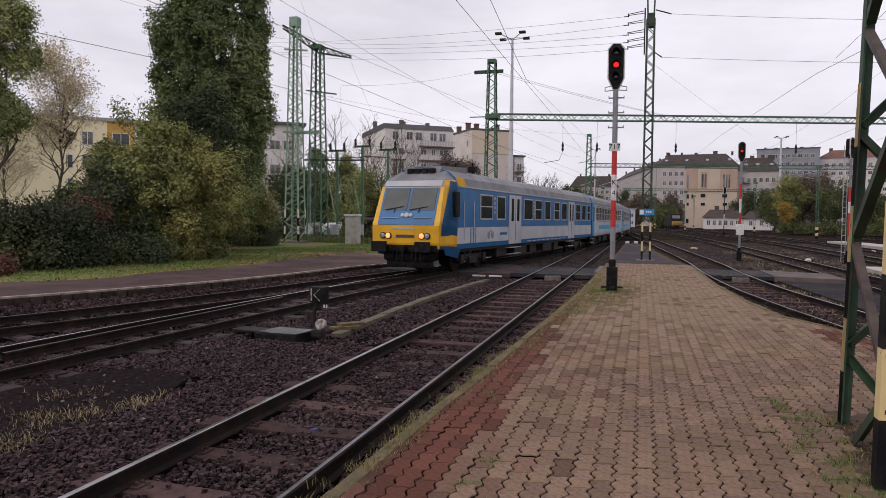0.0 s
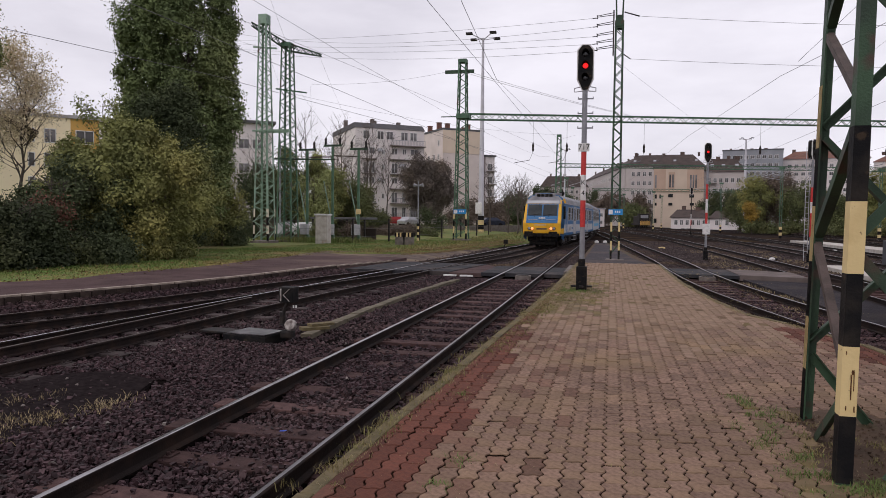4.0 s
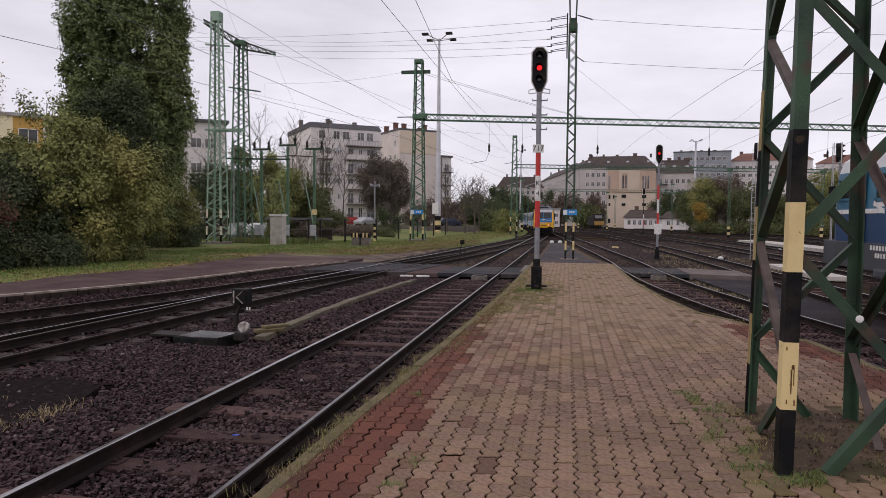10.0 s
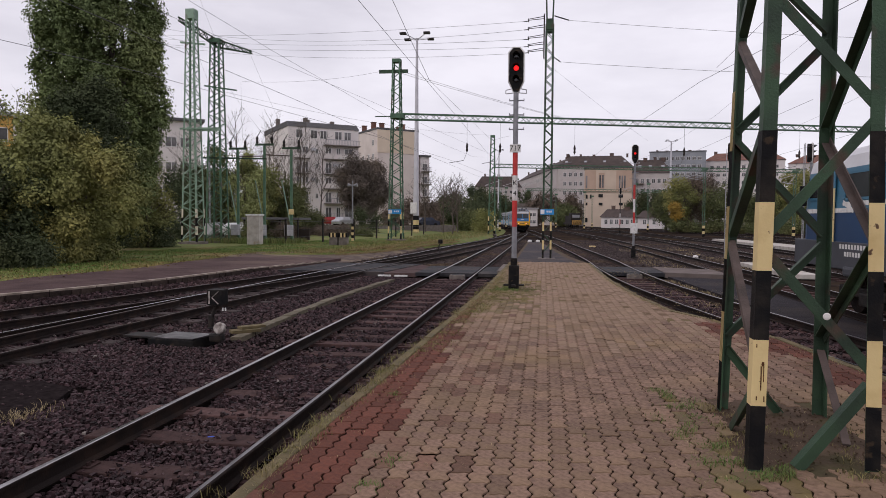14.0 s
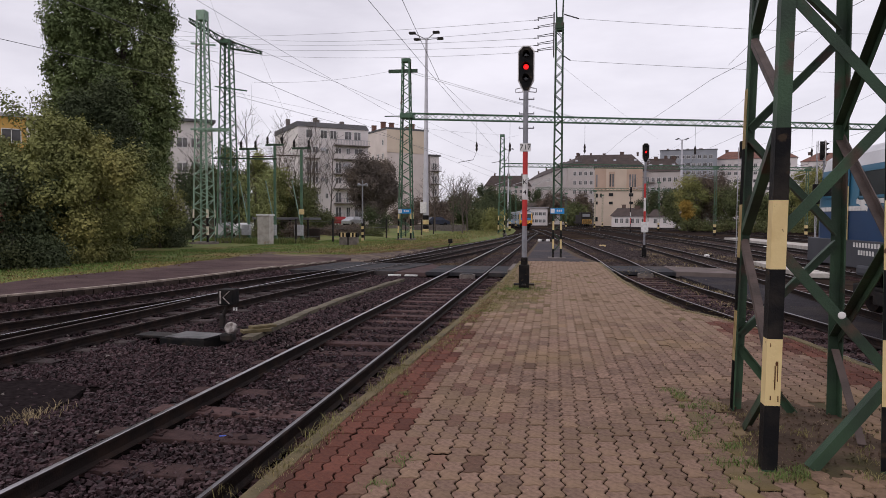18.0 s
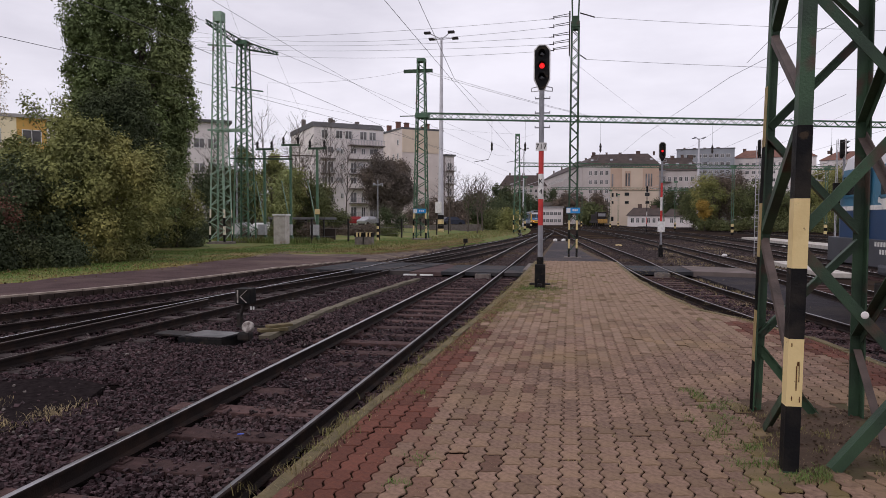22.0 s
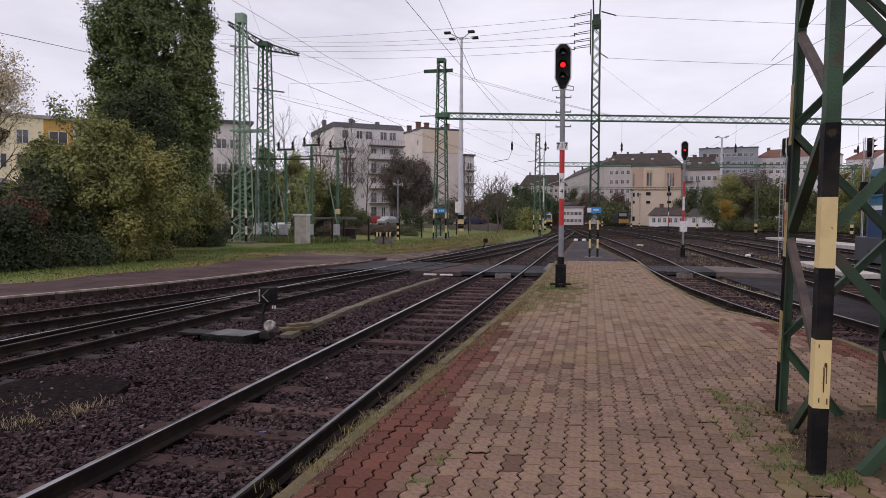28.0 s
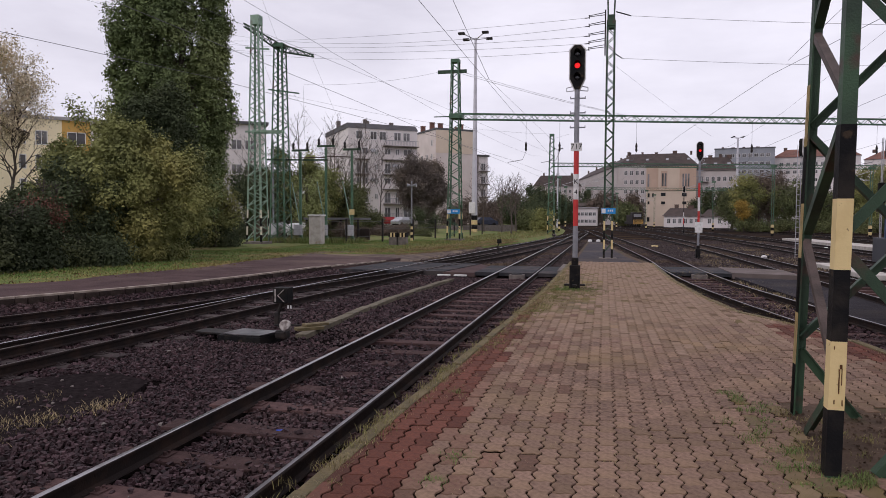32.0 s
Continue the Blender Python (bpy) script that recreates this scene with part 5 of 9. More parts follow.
# ---- parked electric locomotive ----
def locomotive():
    """Local y runs from its nearer end (0) to the far cab end (15.2)."""
    r = thing("electric_locomotive", (7.92, 3.9, 0), "parked blue electric locomotive with a white zigzag stripe and pale roof", "locomotive")
    L = 15.2
    roof = roof_arc(1.40, 3.24, 3.86)
    prof = [(-1.45, 1.50), (1.45, 1.50), (1.45, 2.35)] + roof + [(-1.45, 2.35)]
    mats = [0, 0, 1] + [2] * (len(roof) - 1) + [1, 0]
    bm = bmesh.new()
    loft(bm, prof, 0.7, L - 0.7, mats)
    part("body", bm, [M["loco_blue"], M["loco_teal"], M["loco_roof"]], r)
    for y0, y1 in ((0.7, 0.42), (L - 0.7, L - 0.42)):
        bm = bmesh.new()
        a = [bm.verts.new((x, y0, z)) for x, z in prof]
        b = [bm.verts.new((x * (0.95 if z < 2.4 else 0.90), y1 if z < 2.4 else y0 + (y1 - y0) * (0.7 if z < 3.4 else 0.2), z if z < 3.4 else 3.24 + (z - 3.24) * 0.7)) for x, z in prof]
        n = len(prof)
        for k in range(n):
            f = bm.faces.new((a[k], a[(k + 1) % n], b[(k + 1) % n], b[k]))
            f.material_index = mats[k]
        f = bm.faces.new(b)
        f.material_index = 1
        bmesh.ops.recalc_face_normals(bm, faces=bm.faces[:])
        part("cab", bm, [M["loco_blue"], M["loco_teal"], M["loco_roof"]], r)
    bm = bmesh.new()
    box(bm, (0, L / 2, 1.33), (2.94, L + 0.1, 0.60), bevel=0.02)
    part("frame", bm, M["loco_grey"], r)
    for xs in (-1.455, 1.455):
        s = 1 if xs > 0 else -1
        bm = bmesh.new()
        ym = 12.1
        for a, b, z in ((0.7, ym - 0.02, 2.46), (ym - 0.2, L - 0.72, 2.32)):
            box(bm, (xs, (a + b) / 2, z), (0.012, b - a, 0.10))
        part("stripe", bm, M["white_paint"], r)
        bm = bmesh.new()
        bar(bm, (xs, ym + 0.30, 2.50), (xs, ym - 0.22, 2.29), 0.014, 0.085)
        box(bm, (xs, ym + 0.13, 2.46), (0.013, 0.36, 0.08))
        part("stripe", bm, M["white_paint"], r)
        for k in range(4):
            y1 = 12.33 - k * 2.0
            side_window(r, y1 - 1.45, y1, 2.53, 3.15, xs, False, "loco_teal", "windscreen")
        side_window(r, L - 1.75, L - 0.82, 2.58, 3.12, xs, False, "loco_teal")
        side_window(r, 0.82, 1.75, 2.58, 3.12, xs, False, "loco_teal")
        for y in (12.76, 13.42):
            bm = bmesh.new()
            rod(bm, (xs + s * 0.05, y, 1.62), (xs + s * 0.05, y, 2.82), 0.02, 8)
            part("handrail", bm, M["yellow_paint"], r)
        bm = bmesh.new()
        box(bm, (xs + s * 0.006, 13.1, 2.80), (0.02, 0.56, 0.86), bevel=0.006)
        part("cab_door", bm, M["loco_teal"], r)
        bm = bmesh.new()
        box(bm, (xs + s * 0.006, 13.1, 1.97), (0.02, 0.56, 0.66), bevel=0.006)
        part("cab_door", bm, M["loco_blue"], r)
        bm = bmesh.new()
        box(bm, (xs + s * 0.12, L - 0.75, 2.7), (0.16, 0.1, 0.5), bevel=0.03)
        part("side_mirror", bm, M["black_paint"], r)
        bm = bmesh.new()
        for k, (w, z) in enumerate(((1.3, 1.53), (0.8, 1.37))):
            nb = 9 if k == 0 else 6
            for q in range(nb):
                box(bm, (s * 1.474, 11.85 - w / 2 + w * (q + 0.5) / nb, z), (0.006, w / nb * 0.62, 0.10))
        part("lettering_bar", bm, M["white_paint"], r)
        bm = bmesh.new()
        box(bm, (s * 1.40, 11.9, 1.0), (0.24, 0.62, 0.22), bevel=0.06)
        part("sand_box", bm, M["loco_grey"], r)
        bm = bmesh.new()
        rod(bm, (s * 1.46, L - 0.9, 1.25), (s * 1.49, L - 0.9, 1.25), 0.07, 12)
        part("filler_cap", bm, M["dark_metal"], r)
    bogie(r, 3.4)
    bogie(r, L - 3.4)
    buffer_pair(r, L, 1)
    buffer_pair(r, 0, -1)
    # pantographs on red insulators
    for y in (2.6, L - 4.4):
        bm = bmesh.new()
        for sx in (-0.55, 0.55):
            for sy in (-0.7, 0.7):
                rod(bm, (sx, y + sy, 3.9), (sx, y + sy, 4.25), 0.05, 8)
        for z in (4.0, 4.08, 4.16):
            for sx in (-0.55, 0.55):
                for sy in (-0.7, 0.7):
                    rod(bm, (sx, y + sy, z), (sx, y + sy, z + 0.03), 0.09, 10)
        part("insulator", bm, M["red_insulator"], r)
        bm = bmesh.new()
        for sx in (-0.55, 0.55):
            bar(bm, (sx, y - 0.8, 4.28), (sx, y + 0.8, 4.28), 0.06, 0.06)
            rod(bm, (sx, y - 0.7, 4.30), (sx * 0.8, y + 1.1, 4.62), 0.02, 6)
            rod(bm, (sx * 0.8, y + 1.1, 4.62), (sx * 0.9, y - 0.2, 4.86), 0.018, 6)
        bar(bm, (-0.85, y - 0.2, 4.9), (0.85, y - 0.2, 4.9), 0.05, 0.04)
        part("pantograph", bm, M["red_insulator"], r)
    return r


locomotive()

# ---- trees, bushes ----
def leaves_mesh(name, centres, facing, size, mat, rng, loose=0.55):
    """Many small bent leaf blades at the given points, their upper sides turned roughly the way they face."""
    n = len(centres)
    f = np.broadcast_to(np.asarray(facing, dtype=float), (n, 3)) + rng.normal(size=(n, 3)) * loose
    f /= np.linalg.norm(f, axis=1)[:, None]
    u = np.cross(f, rng.normal(size=(n, 3)))
    u /= np.linalg.norm(u, axis=1)[:, None]
    w = np.cross(f, u)
    s = size * (0.6 + 0.8 * rng.random(n))[:, None]
    nrm = np.cross(u, w)
    a, b, c, d = centres - u * s, centres + w * s * 0.55 + nrm * s * 0.15, centres + u * s, centres - w * s * 0.55 + nrm * s * 0.15
    verts = np.stack([a, b, c, d], 1).reshape(-1, 3)
    idx = np.arange(n)[:, None] * 4
    return raw_mesh(name, verts, np.concatenate([idx, idx + 1, idx + 2, idx + 3], 1), mat)


def crown_points(n, rng, lobes):
    """Points in clumps on and inside a set of ellipsoid lobes (centre, radii)."""
    vol = np.array([r[0] * r[1] * r[2] for _, r in lobes]) ** 0.7
    pick = rng.choice(len(lobes), size=n, p=vol / vol.sum())
    c = np.array([l[0] for l in lobes])[pick]
    r = np.array([l[1] for l in lobes])[pick]
    v = rng.normal(size=(n, 3))
    v /= np.linalg.norm(v, axis=1)[:, None]
    rad = 0.55 + 0.5 * rng.random(n) ** 0.6
    # lumpy surface: radius varies with direction
    lump = 1 + 0.13 * np.sin(v[:, 0] * 7 + c[:, 0]) * np.cos(v[:, 1] * 6 + c[:, 1]) + 0.12 * np.sin(v[:, 2] * 9 + v[:, 0] * 5)
    p = c + v * r * (rad * lump)[:, None]
    face = v + np.array([0, 0, 0.7])
    return p, face / np.linalg.norm(face, axis=1)[:, None]


def clump(p, k, spread, rng):
    """Spread k leaves round each point."""
    p, face = p
    q = (p[:, None, :] + rng.normal(size=(len(p), k, 3)) * spread).reshape(-1, 3)
    ok = q[:, 2] > 0.05
    return q[ok], np.repeat(face, k, 0)[ok]


def branches(bm, base, h, r, rng, n, reach, start=0.35, depth=2, up=0.9):
    """A trunk with limbs that fork and taper."""
    base = Vector(base)
    pts = [base]
    lean = Vector((rng.normal() * 0.04, rng.normal() * 0.04, 0))
    for k in range(1, 7):
        pts.append(base + Vector((0, 0, h * k / 6)) + lean * h * k / 6 + Vector((rng.normal(), rng.normal(), 0)) * r * 0.5)
    for k in range(6):
        rod(bm, pts[k], pts[k + 1], r * (1 - 0.15 * k), 8, r * (1 - 0.15 * (k + 1)))

    def limb(p, d, ln, rr, dep):
        q = p + d * ln
        rod(bm, p, q, rr, 5, rr * 0.6)
        if dep > 0:
            for _ in range(3):
                e = (d + Vector((rng.normal(), rng.normal(), rng.normal() * 0.6 + 0.25)) * 0.55).normalized()
                limb(p + d * ln * (0.55 + 0.45 * rng.random()), e, ln * 0.62, rr * 0.55, dep - 1)
    for k in range(n):
        t = start + (1 - start) * k / n
        p = base + (pts[-1] - base) * t
        a = k * 2.4 + rng.random()
        d = Vector((math.cos(a), math.sin(a), up)).normalized()
        limb(p, d, reach * (1.15 - 0.6 * t), r * 0.42 * (1.1 - 0.6 * t), depth)


def skirt(lobes, n, seed, rx, ry):
    """Low lobes that carry a bush down to the ground."""
    g = random.Random(seed)
    for k in range(n):
        a = 6.2832 * k / n
        lobes.append(((rx * math.cos(a) * g.uniform(0.75, 1.0), ry * math.sin(a) * g.uniform(0.75, 1.0), g.uniform(0.35, 0.6)), (0.8, 0.8, 0.6)))
    return lobes


def tree(name, at, trunk_h, trunk_r, lobes, n, leaf, mat, label, seed, limbs=10, reach=2.0, clumps=6, spread=0.22, category="tree", depth=2, up=0.9, core=True, extra=None):
    rng = np.random.default_rng(seed)
    r = thing(name, at, label, category)
    bm = bmesh.new()
    branches(bm, (0, 0, -0.2), trunk_h, trunk_r, rng, limbs, reach, depth=depth, up=up)
    part("trunk", bm, M["bark"], r)
    p = clump(crown_points(max(1, n // clumps), rng, lobes), clumps, spread, rng)
    part("crown", leaves_mesh("crown", *p, leaf, M[mat], rng), None, r)
    if core:
        # dense inner foliage of larger leaves
        q = clump(crown_points(n // 6, rng, [(c, (a * 0.72, b * 0.72, d * 0.78)) for c, (a, b, d) in lobes]), 1, 0.0, rng)
        part("inner_foliage", leaves_mesh("inner_foliage", *q, leaf * 1.9, M[mat], rng), None, r)
    if extra:
        for mm, k, lobes2, sz in extra:
            q = clump(crown_points(k // clumps, rng, lobes2), clumps, spread, rng)
            part("red_foliage", leaves_mesh("red_foliage", *q, sz, M[mm], rng), None, r)
    return r


def lobe_set(seed, n, box_c, box_r, rad, shape=lambda u: 1.0):
    """Lobes spread through an ellipsoid."""
    g = random.Random(seed)
    out = []
    for k in range(n):
        while True:
            u = [g.uniform(-1, 1) for _ in range(3)]
            if sum(a * a for a in u) <= 1:
                break
        s = shape((u[2] + 1) / 2)
        rr = rad * g.uniform(0.7, 1.25)
        out.append(((box_c[0] + u[0] * box_r[0] * s, box_c[1] + u[1] * box_r[1] * s, box_c[2] + u[2] * box_r[2]), (rr, rr, rr * g.uniform(0.8, 1.3))))
    return out


# the great dark poplar: a dense column of foliage
def column_lobes(seed, z0, z1, width):
    """Upswept sprays of many sizes round a column, with hollows between them."""
    g = random.Random(seed)
    out, z = [], z0
    while z < z1:
        w = width(z)
        for k in range(9):
            a = 6.2832 * (k + g.uniform(-0.4, 0.4)) / 9 + z
            rr = g.uniform(0.38, 0.95)
            w2 = w * (1 + 0.11 * math.sin(3 * a + z * 0.8) + 0.08 * math.sin(z * 2.3 + a))
            q = max(0.2, w2 - rr * g.uniform(0.35, 1.3))
            out.append(((q * math.cos(a), q * math.sin(a), z + g.uniform(-0.45, 0.45)), (rr, rr, rr * g.uniform(1.0, 1.7))))
        z += 0.7
    return out


tree("poplar_tree", (-25.1, 36.75, 0.1), 15, 0.45, column_lobes(3, 3.2, 18.0, lambda z: 2.12 + 0.15 * min(z, 8) + 0.22 * math.sin(z * 1.1) - 0.14 * max(0, z - 11)), 150000, 0.078, "leaf_poplar",
     "very tall dark green columnar poplar", 11, 16, 2.6, 8, 0.11, up=2.0)
# wide autumn bushes before it
tree("autumn_bush", (-21.4, 27.2, 0.1), 3.4, 0.14, skirt(lobe_set(4, 170, (0.3, -0.3, 3.0), (4.0, 2.7, 3.15), 0.56, lambda u: 1.12 - 0.62 * max(0.0, u - 0.45)), 14, 1, 2.8, 2.2), 80000, 0.062, "leaf_bush", "wide olive and yellow autumn bush on the grass", 12, 26, 2.1, 7, 0.10, "bush", up=0.8)
tree("green_bush", (-22.3, 24.6, 0.1), 3.0, 0.12, skirt(lobe_set(5, 70, (0.1, 0.5, 2.2), (2.2, 2.2, 2.0), 0.5), 12, 2, 2.2, 2.2), 40000, 0.062, "leaf_dark", "dense dark green bush on the grass", 13, 14, 1.6, 6, 0.18, "bush")
# this low bush carries the shade of its gaps in its leaf colour
tree("green_bush", (-21.6, 20.4, 0.1), 2.2, 0.12, skirt(lobe_set(6, 60, (0, 0, 1.3), (2.1, 2.7, 1.1), 0.45), 12, 3, 2.0, 2.6), 32000, 0.055, "leaf_shaded", "low dense green bush beside the path with red leaves", 14, 12, 1.2, 6, 0.18, "bush",
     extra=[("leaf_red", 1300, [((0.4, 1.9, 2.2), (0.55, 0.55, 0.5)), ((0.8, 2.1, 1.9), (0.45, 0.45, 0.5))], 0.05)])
tree("green_bush", (-25.7, 41.2, 0.05), 1.6, 0.08, skirt(lobe_set(70, 16, (0, 0, 0.95), (2.0, 1.5, 0.7), 0.6), 10, 7, 2.2, 1.7), 11000, 0.055, "leaf_dark", "low dark undergrowth beneath the yellowing shrub", 71, 10, 0.9, 6, 0.18, "bush")
tree("low_shrub", (-20.7, 23.6, 0.1), 1.0, 0.05, skirt(lobe_set(66, 16, (0, 0, 0.8), (1.7, 1.1, 0.6), 0.5), 10, 6, 1.9, 1.3), 13000, 0.05, "leaf_dark", "low dark green shrub at the foot of the wide bush", 67, 10, 0.8, 6, 0.16, "bush")
tree("low_shrub", (-19.3, 16.9, 0.1), 0.5, 0.04, lobe_set(68, 6, (0, 0, 0.28), (0.45, 0.45, 0.18), 0.26), 1600, 0.045, "leaf_red", "low red-leaved creeper on the grass beside the path", 69, 6, 0.5, 6, 0.12, "bush")
tree("green_bush", (-24.2, 34.2, 0.1), 2.4, 0.1, lobe_set(9, 20, (0, 0, 1.5), (2.4, 2.2, 1.2), 0.8), 14000, 0.06, "leaf_dark", "dark low bush round the foot of the poplar", 17, 10, 1.2, 6, 0.2, "bush")
tree("green_bush", (-22.4, 32.0, 0.1), 4.5, 0.14, lobe_set(7, 64, (-0.3, 0, 5.1), (2.0, 2.0, 3.8), 0.58), 34000, 0.062, "leaf_dark", "tall green shrub under the poplar", 15, 12, 1.8, 6, 0.2, "bush")
tree("yellowing_shrub", (-24.6, 40.3, 0.1), 3.6, 0.12, lobe_set(8, 18, (0, 0, 3.2), (1.25, 1.5, 2.2), 0.8), 12000, 0.06, "leaf_bush", "yellowing shrub behind the wide bush", 16, 12, 1.4, 6, 0.2, "bush")
tree("leafy_tree", (-31.1, 26.9, 0.2), 11, 0.3, lobe_set(21, 95, (0, 0, 9.7), (1.9, 1.9, 4.6), 0.55), 42000, 0.06, "leaf_olive", "tall olive-green tree at the edge of the verge", 31, 16, 2.0, 7, 0.2, up=1.4)
tree("thin_tree", (-31.8, 31.6, 0.2), 9.5, 0.12, lobe_set(22, 42, (0.1, 0, 8.5), (1.65, 1.65, 3.1), 0.6), 13000, 0.06, "leaf_pale", "thin half-bare tree with yellowing leaves", 32, 20, 1.7, 4, 0.22, up=1.3, core=False, depth=2)
tree("thin_tree", (-34.0, 30.4, 0.2), 6.5, 0.08, lobe_set(24, 34, (0, 0, 5.2), (1.3, 1.6, 2.6), 0.6), 6000, 0.05, "leaf_pale", "thin half-bare tree with yellowing leaves", 34, 14, 1.5, 4, 0.22, up=1.2, core=False, depth=2)
tree("thin_tree", (-27.6, 33.2, 0.2), 8.2, 0.07, lobe_set(23, 7, (0, 0, 7.7), (1.7, 1.4, 0.8), 0.3), 620, 0.085, "leaf_olive", "slender young tree with sparse feathery leaves", 33, 12, 1.5, 6, 0.22, up=1.1, core=False)
# growth behind the switchgear
for k, (x, y, h, w, mm, n) in enumerate(((-33.5, 62, 7.0, 3.0, "leaf_dark", 9000), (-29.5, 66, 7.6, 2.6, "leaf_olive", 7000), (-27.0, 70, 6.0, 2.4, "leaf_mid", 7000), (-36.5, 70, 8.5, 3.0, "leaf_dark", 8000), (-32.8, 66, 9.6, 2.4, "leaf_mid", 9000), (-30.9, 69.5, 9.8, 2.2, "leaf_bush", 7000), (-28.9, 69, 7.4, 1.9, "leaf_bush", 8000), (-26.4, 71, 4.0, 1.9, "leaf_mid", 5000))):
    tree("green_tree", (x, y, 0.2), h * 0.8, 0.14, lobe_set(40 + k, 16, (0, 0, h * 0.55), (w * 0.75, w * 0.7, h * 0.38), w * 0.38), n, 0.09, mm, "green tree behind the switchgear posts", 50 + k, 10, 1.6, 6, 0.25)
tree("round_tree", (-30.9, 114.5, 0.5), 9.2, 0.3, lobe_set(61, 80, (0.6, 0, 7.6), (4.4, 3.6, 5.0), 1.1), 42000, 0.12, "leaf_twig", "round dark greyish-brown half-bare tree behind the parked cars", 61, 30, 3.6, 5, 0.35, up=0.8, depth=3)
for k, (x, y, h) in enumerate(((-35.5, 77, 13.5), (-33.0, 80, 12), (-30.3, 79, 9.5), (-16.5, 96, 8.5), (-14.6, 100, 7), (-13.0, 104, 7.5), (-40.5, 74, 11), (-12.2, 92, 6), (-33.9, 84, 14.2), (-30.4, 85, 13.4), (-29.2, 88, 12.0), (-31.9, 87, 13.8))):
    tree("bare_tree", (x, y, 0.2), h, 0.12, lobe_set(70 + k, 10, (0, 0, h * 0.7), (1.6, 1.6, h * 0.25), 0.8), 300, 0.07, "leaf_brown", "bare autumn tree with thin upright branches", 70 + k, 17, 2.6, 4, 0.3, up=1.6, core=False, depth=2)
for k, (x, y, h, w, mm) in enumerate(((-12.0, 118, 4.2, 2.8, "leaf_mid"), (-9.6, 112, 3.4, 2.4, "leaf_bush"), (-15.0, 122, 5.5, 3.2, "leaf_dark"), (-11.5, 132, 6.2, 3.4, "leaf_dark"), (-18.5, 112, 5.0, 3.0, "leaf_brown"),
                                      (-22.5, 104, 4.2, 3.0, "leaf_brown"), (-13.5, 145, 7.5, 4.2, "leaf_dark"), (-18.5, 150, 8.5, 4.5, "leaf_mid"), (-27, 140, 8, 4, "leaf_brown"), (-12.2, 179, 6.0, 1.5, "leaf_dark"), (-38, 98, 5, 2.6, "leaf_dark"))):
    tree("hedge_bush", (x, y, 0.0), h * 0.7, 0.1, lobe_set(90 + k, 14, (0, 0, h * 0.45), (w * 0.8, w * 0.7, h * 0.4), w * 0.36), 6000, 0.12, mm, "overgrown bush on the bank beside the line", 90 + k, 8, 1.2, 6, 0.3, "bush")
# wooded bank on the far side of the yard
g = random.Random(8)
for k in range(26):
    u = k / 25
    x, y = 25.6 + 50 * u + g.uniform(-1.5, 1.5), 139 - 36 * u + g.uniform(0, 9)
    h = (7.5 + 4.5 * math.sin(u * 9 + 0.8) ** 2) * g.uniform(0.85, 1.15)
    mm = g.choice(("leaf_mid", "leaf_bush", "leaf_mid", "leaf_brown", "leaf_bush", "leaf_mid"))
    tree("bank_tree", (x, y, 0.1), h * 0.75, 0.2, lobe_set(120 + k, 22, (0, 0, h * 0.5), (2.6, 2.2, h * 0.44), 1.2), 8500, 0.12, mm, "leafy autumn tree on the wooded bank", 120 + k, 9, 2.0, 6, 0.3)
for k in range(14):
    u = k / 13
    x, y = 24.6 + 50 * u + g.uniform(-1, 1), 134 - 36 * u + g.uniform(-1, 2)
    h = g.uniform(1.8, 3.6)
    mm = g.choice(("leaf_mid", "leaf_dark", "leaf_brown", "leaf_mid"))
    tree("bank_bush", (x, y, 0.0), h * 0.6, 0.08, lobe_set(220 + k, 14, (0, 0, h * 0.42), (2.3, 1.4, h * 0.4), 0.75), 3600, 0.12, mm, "low autumn bush along the foot of the bank", 220 + k, 6, 1.0, 6, 0.25, "bush")
for k, (x, y, h) in enumerate(((33, 228, 13), (37, 232, 11), (41, 226, 12), (46, 230, 14), (29.5, 236, 9))):
    tree("bank_tree", (x, y, 0.1), h * 0.75, 0.25, lobe_set(250 + k, 18, (0, 0, h * 0.52), (3.2, 2.6, h * 0.42), 1.6), 5000, 0.22, "leaf_mid" if k % 2 else "leaf_dark", "leafy tree behind the railway huts", 250 + k, 8, 2.4, 6, 0.45)
# tangled growth behind the masts and switchgear
for k in range(9):
    x, y, h = -33 + 1.35 * k + g.uniform(-0.4, 0.4), 55.5 + g.uniform(0, 3), g.uniform(1.3, 2.2)
    tree("thicket", (x, y, 0.05), h * 0.8, 0.05, lobe_set(400 + k, 10, (0, 0, h * 0.42), (1.2, 0.9, h * 0.36), 0.5), 3000, 0.06, g.choice(("leaf_dark", "leaf_mid", "leaf_brown")), "low tangled thicket behind the switchgear", 400 + k, 10, 0.8, 5, 0.18, "bush", up=1.2)
for k in range(16):
    u = k / 15
    x, y = -40 + 18.5 * u + g.uniform(-1, 1), 62 + 18 * u + g.uniform(-2, 4)
    h = g.uniform(2.6, 4.4)
    if -0.345 < x / y < -0.265:
        continue
    tree("thicket", (x, y, 0.1), h * 0.8, 0.07, lobe_set(300 + k, 14, (0, 0, h * 0.45), (1.9, 1.5, h * 0.42), 0.7), 4200, 0.07, g.choice(("leaf_brown", "leaf_dark", "leaf_mid", "leaf_brown")), "tangled twiggy thicket behind the fence", 300 + k, 14, 1.3, 5, 0.22, "bush", up=1.2)
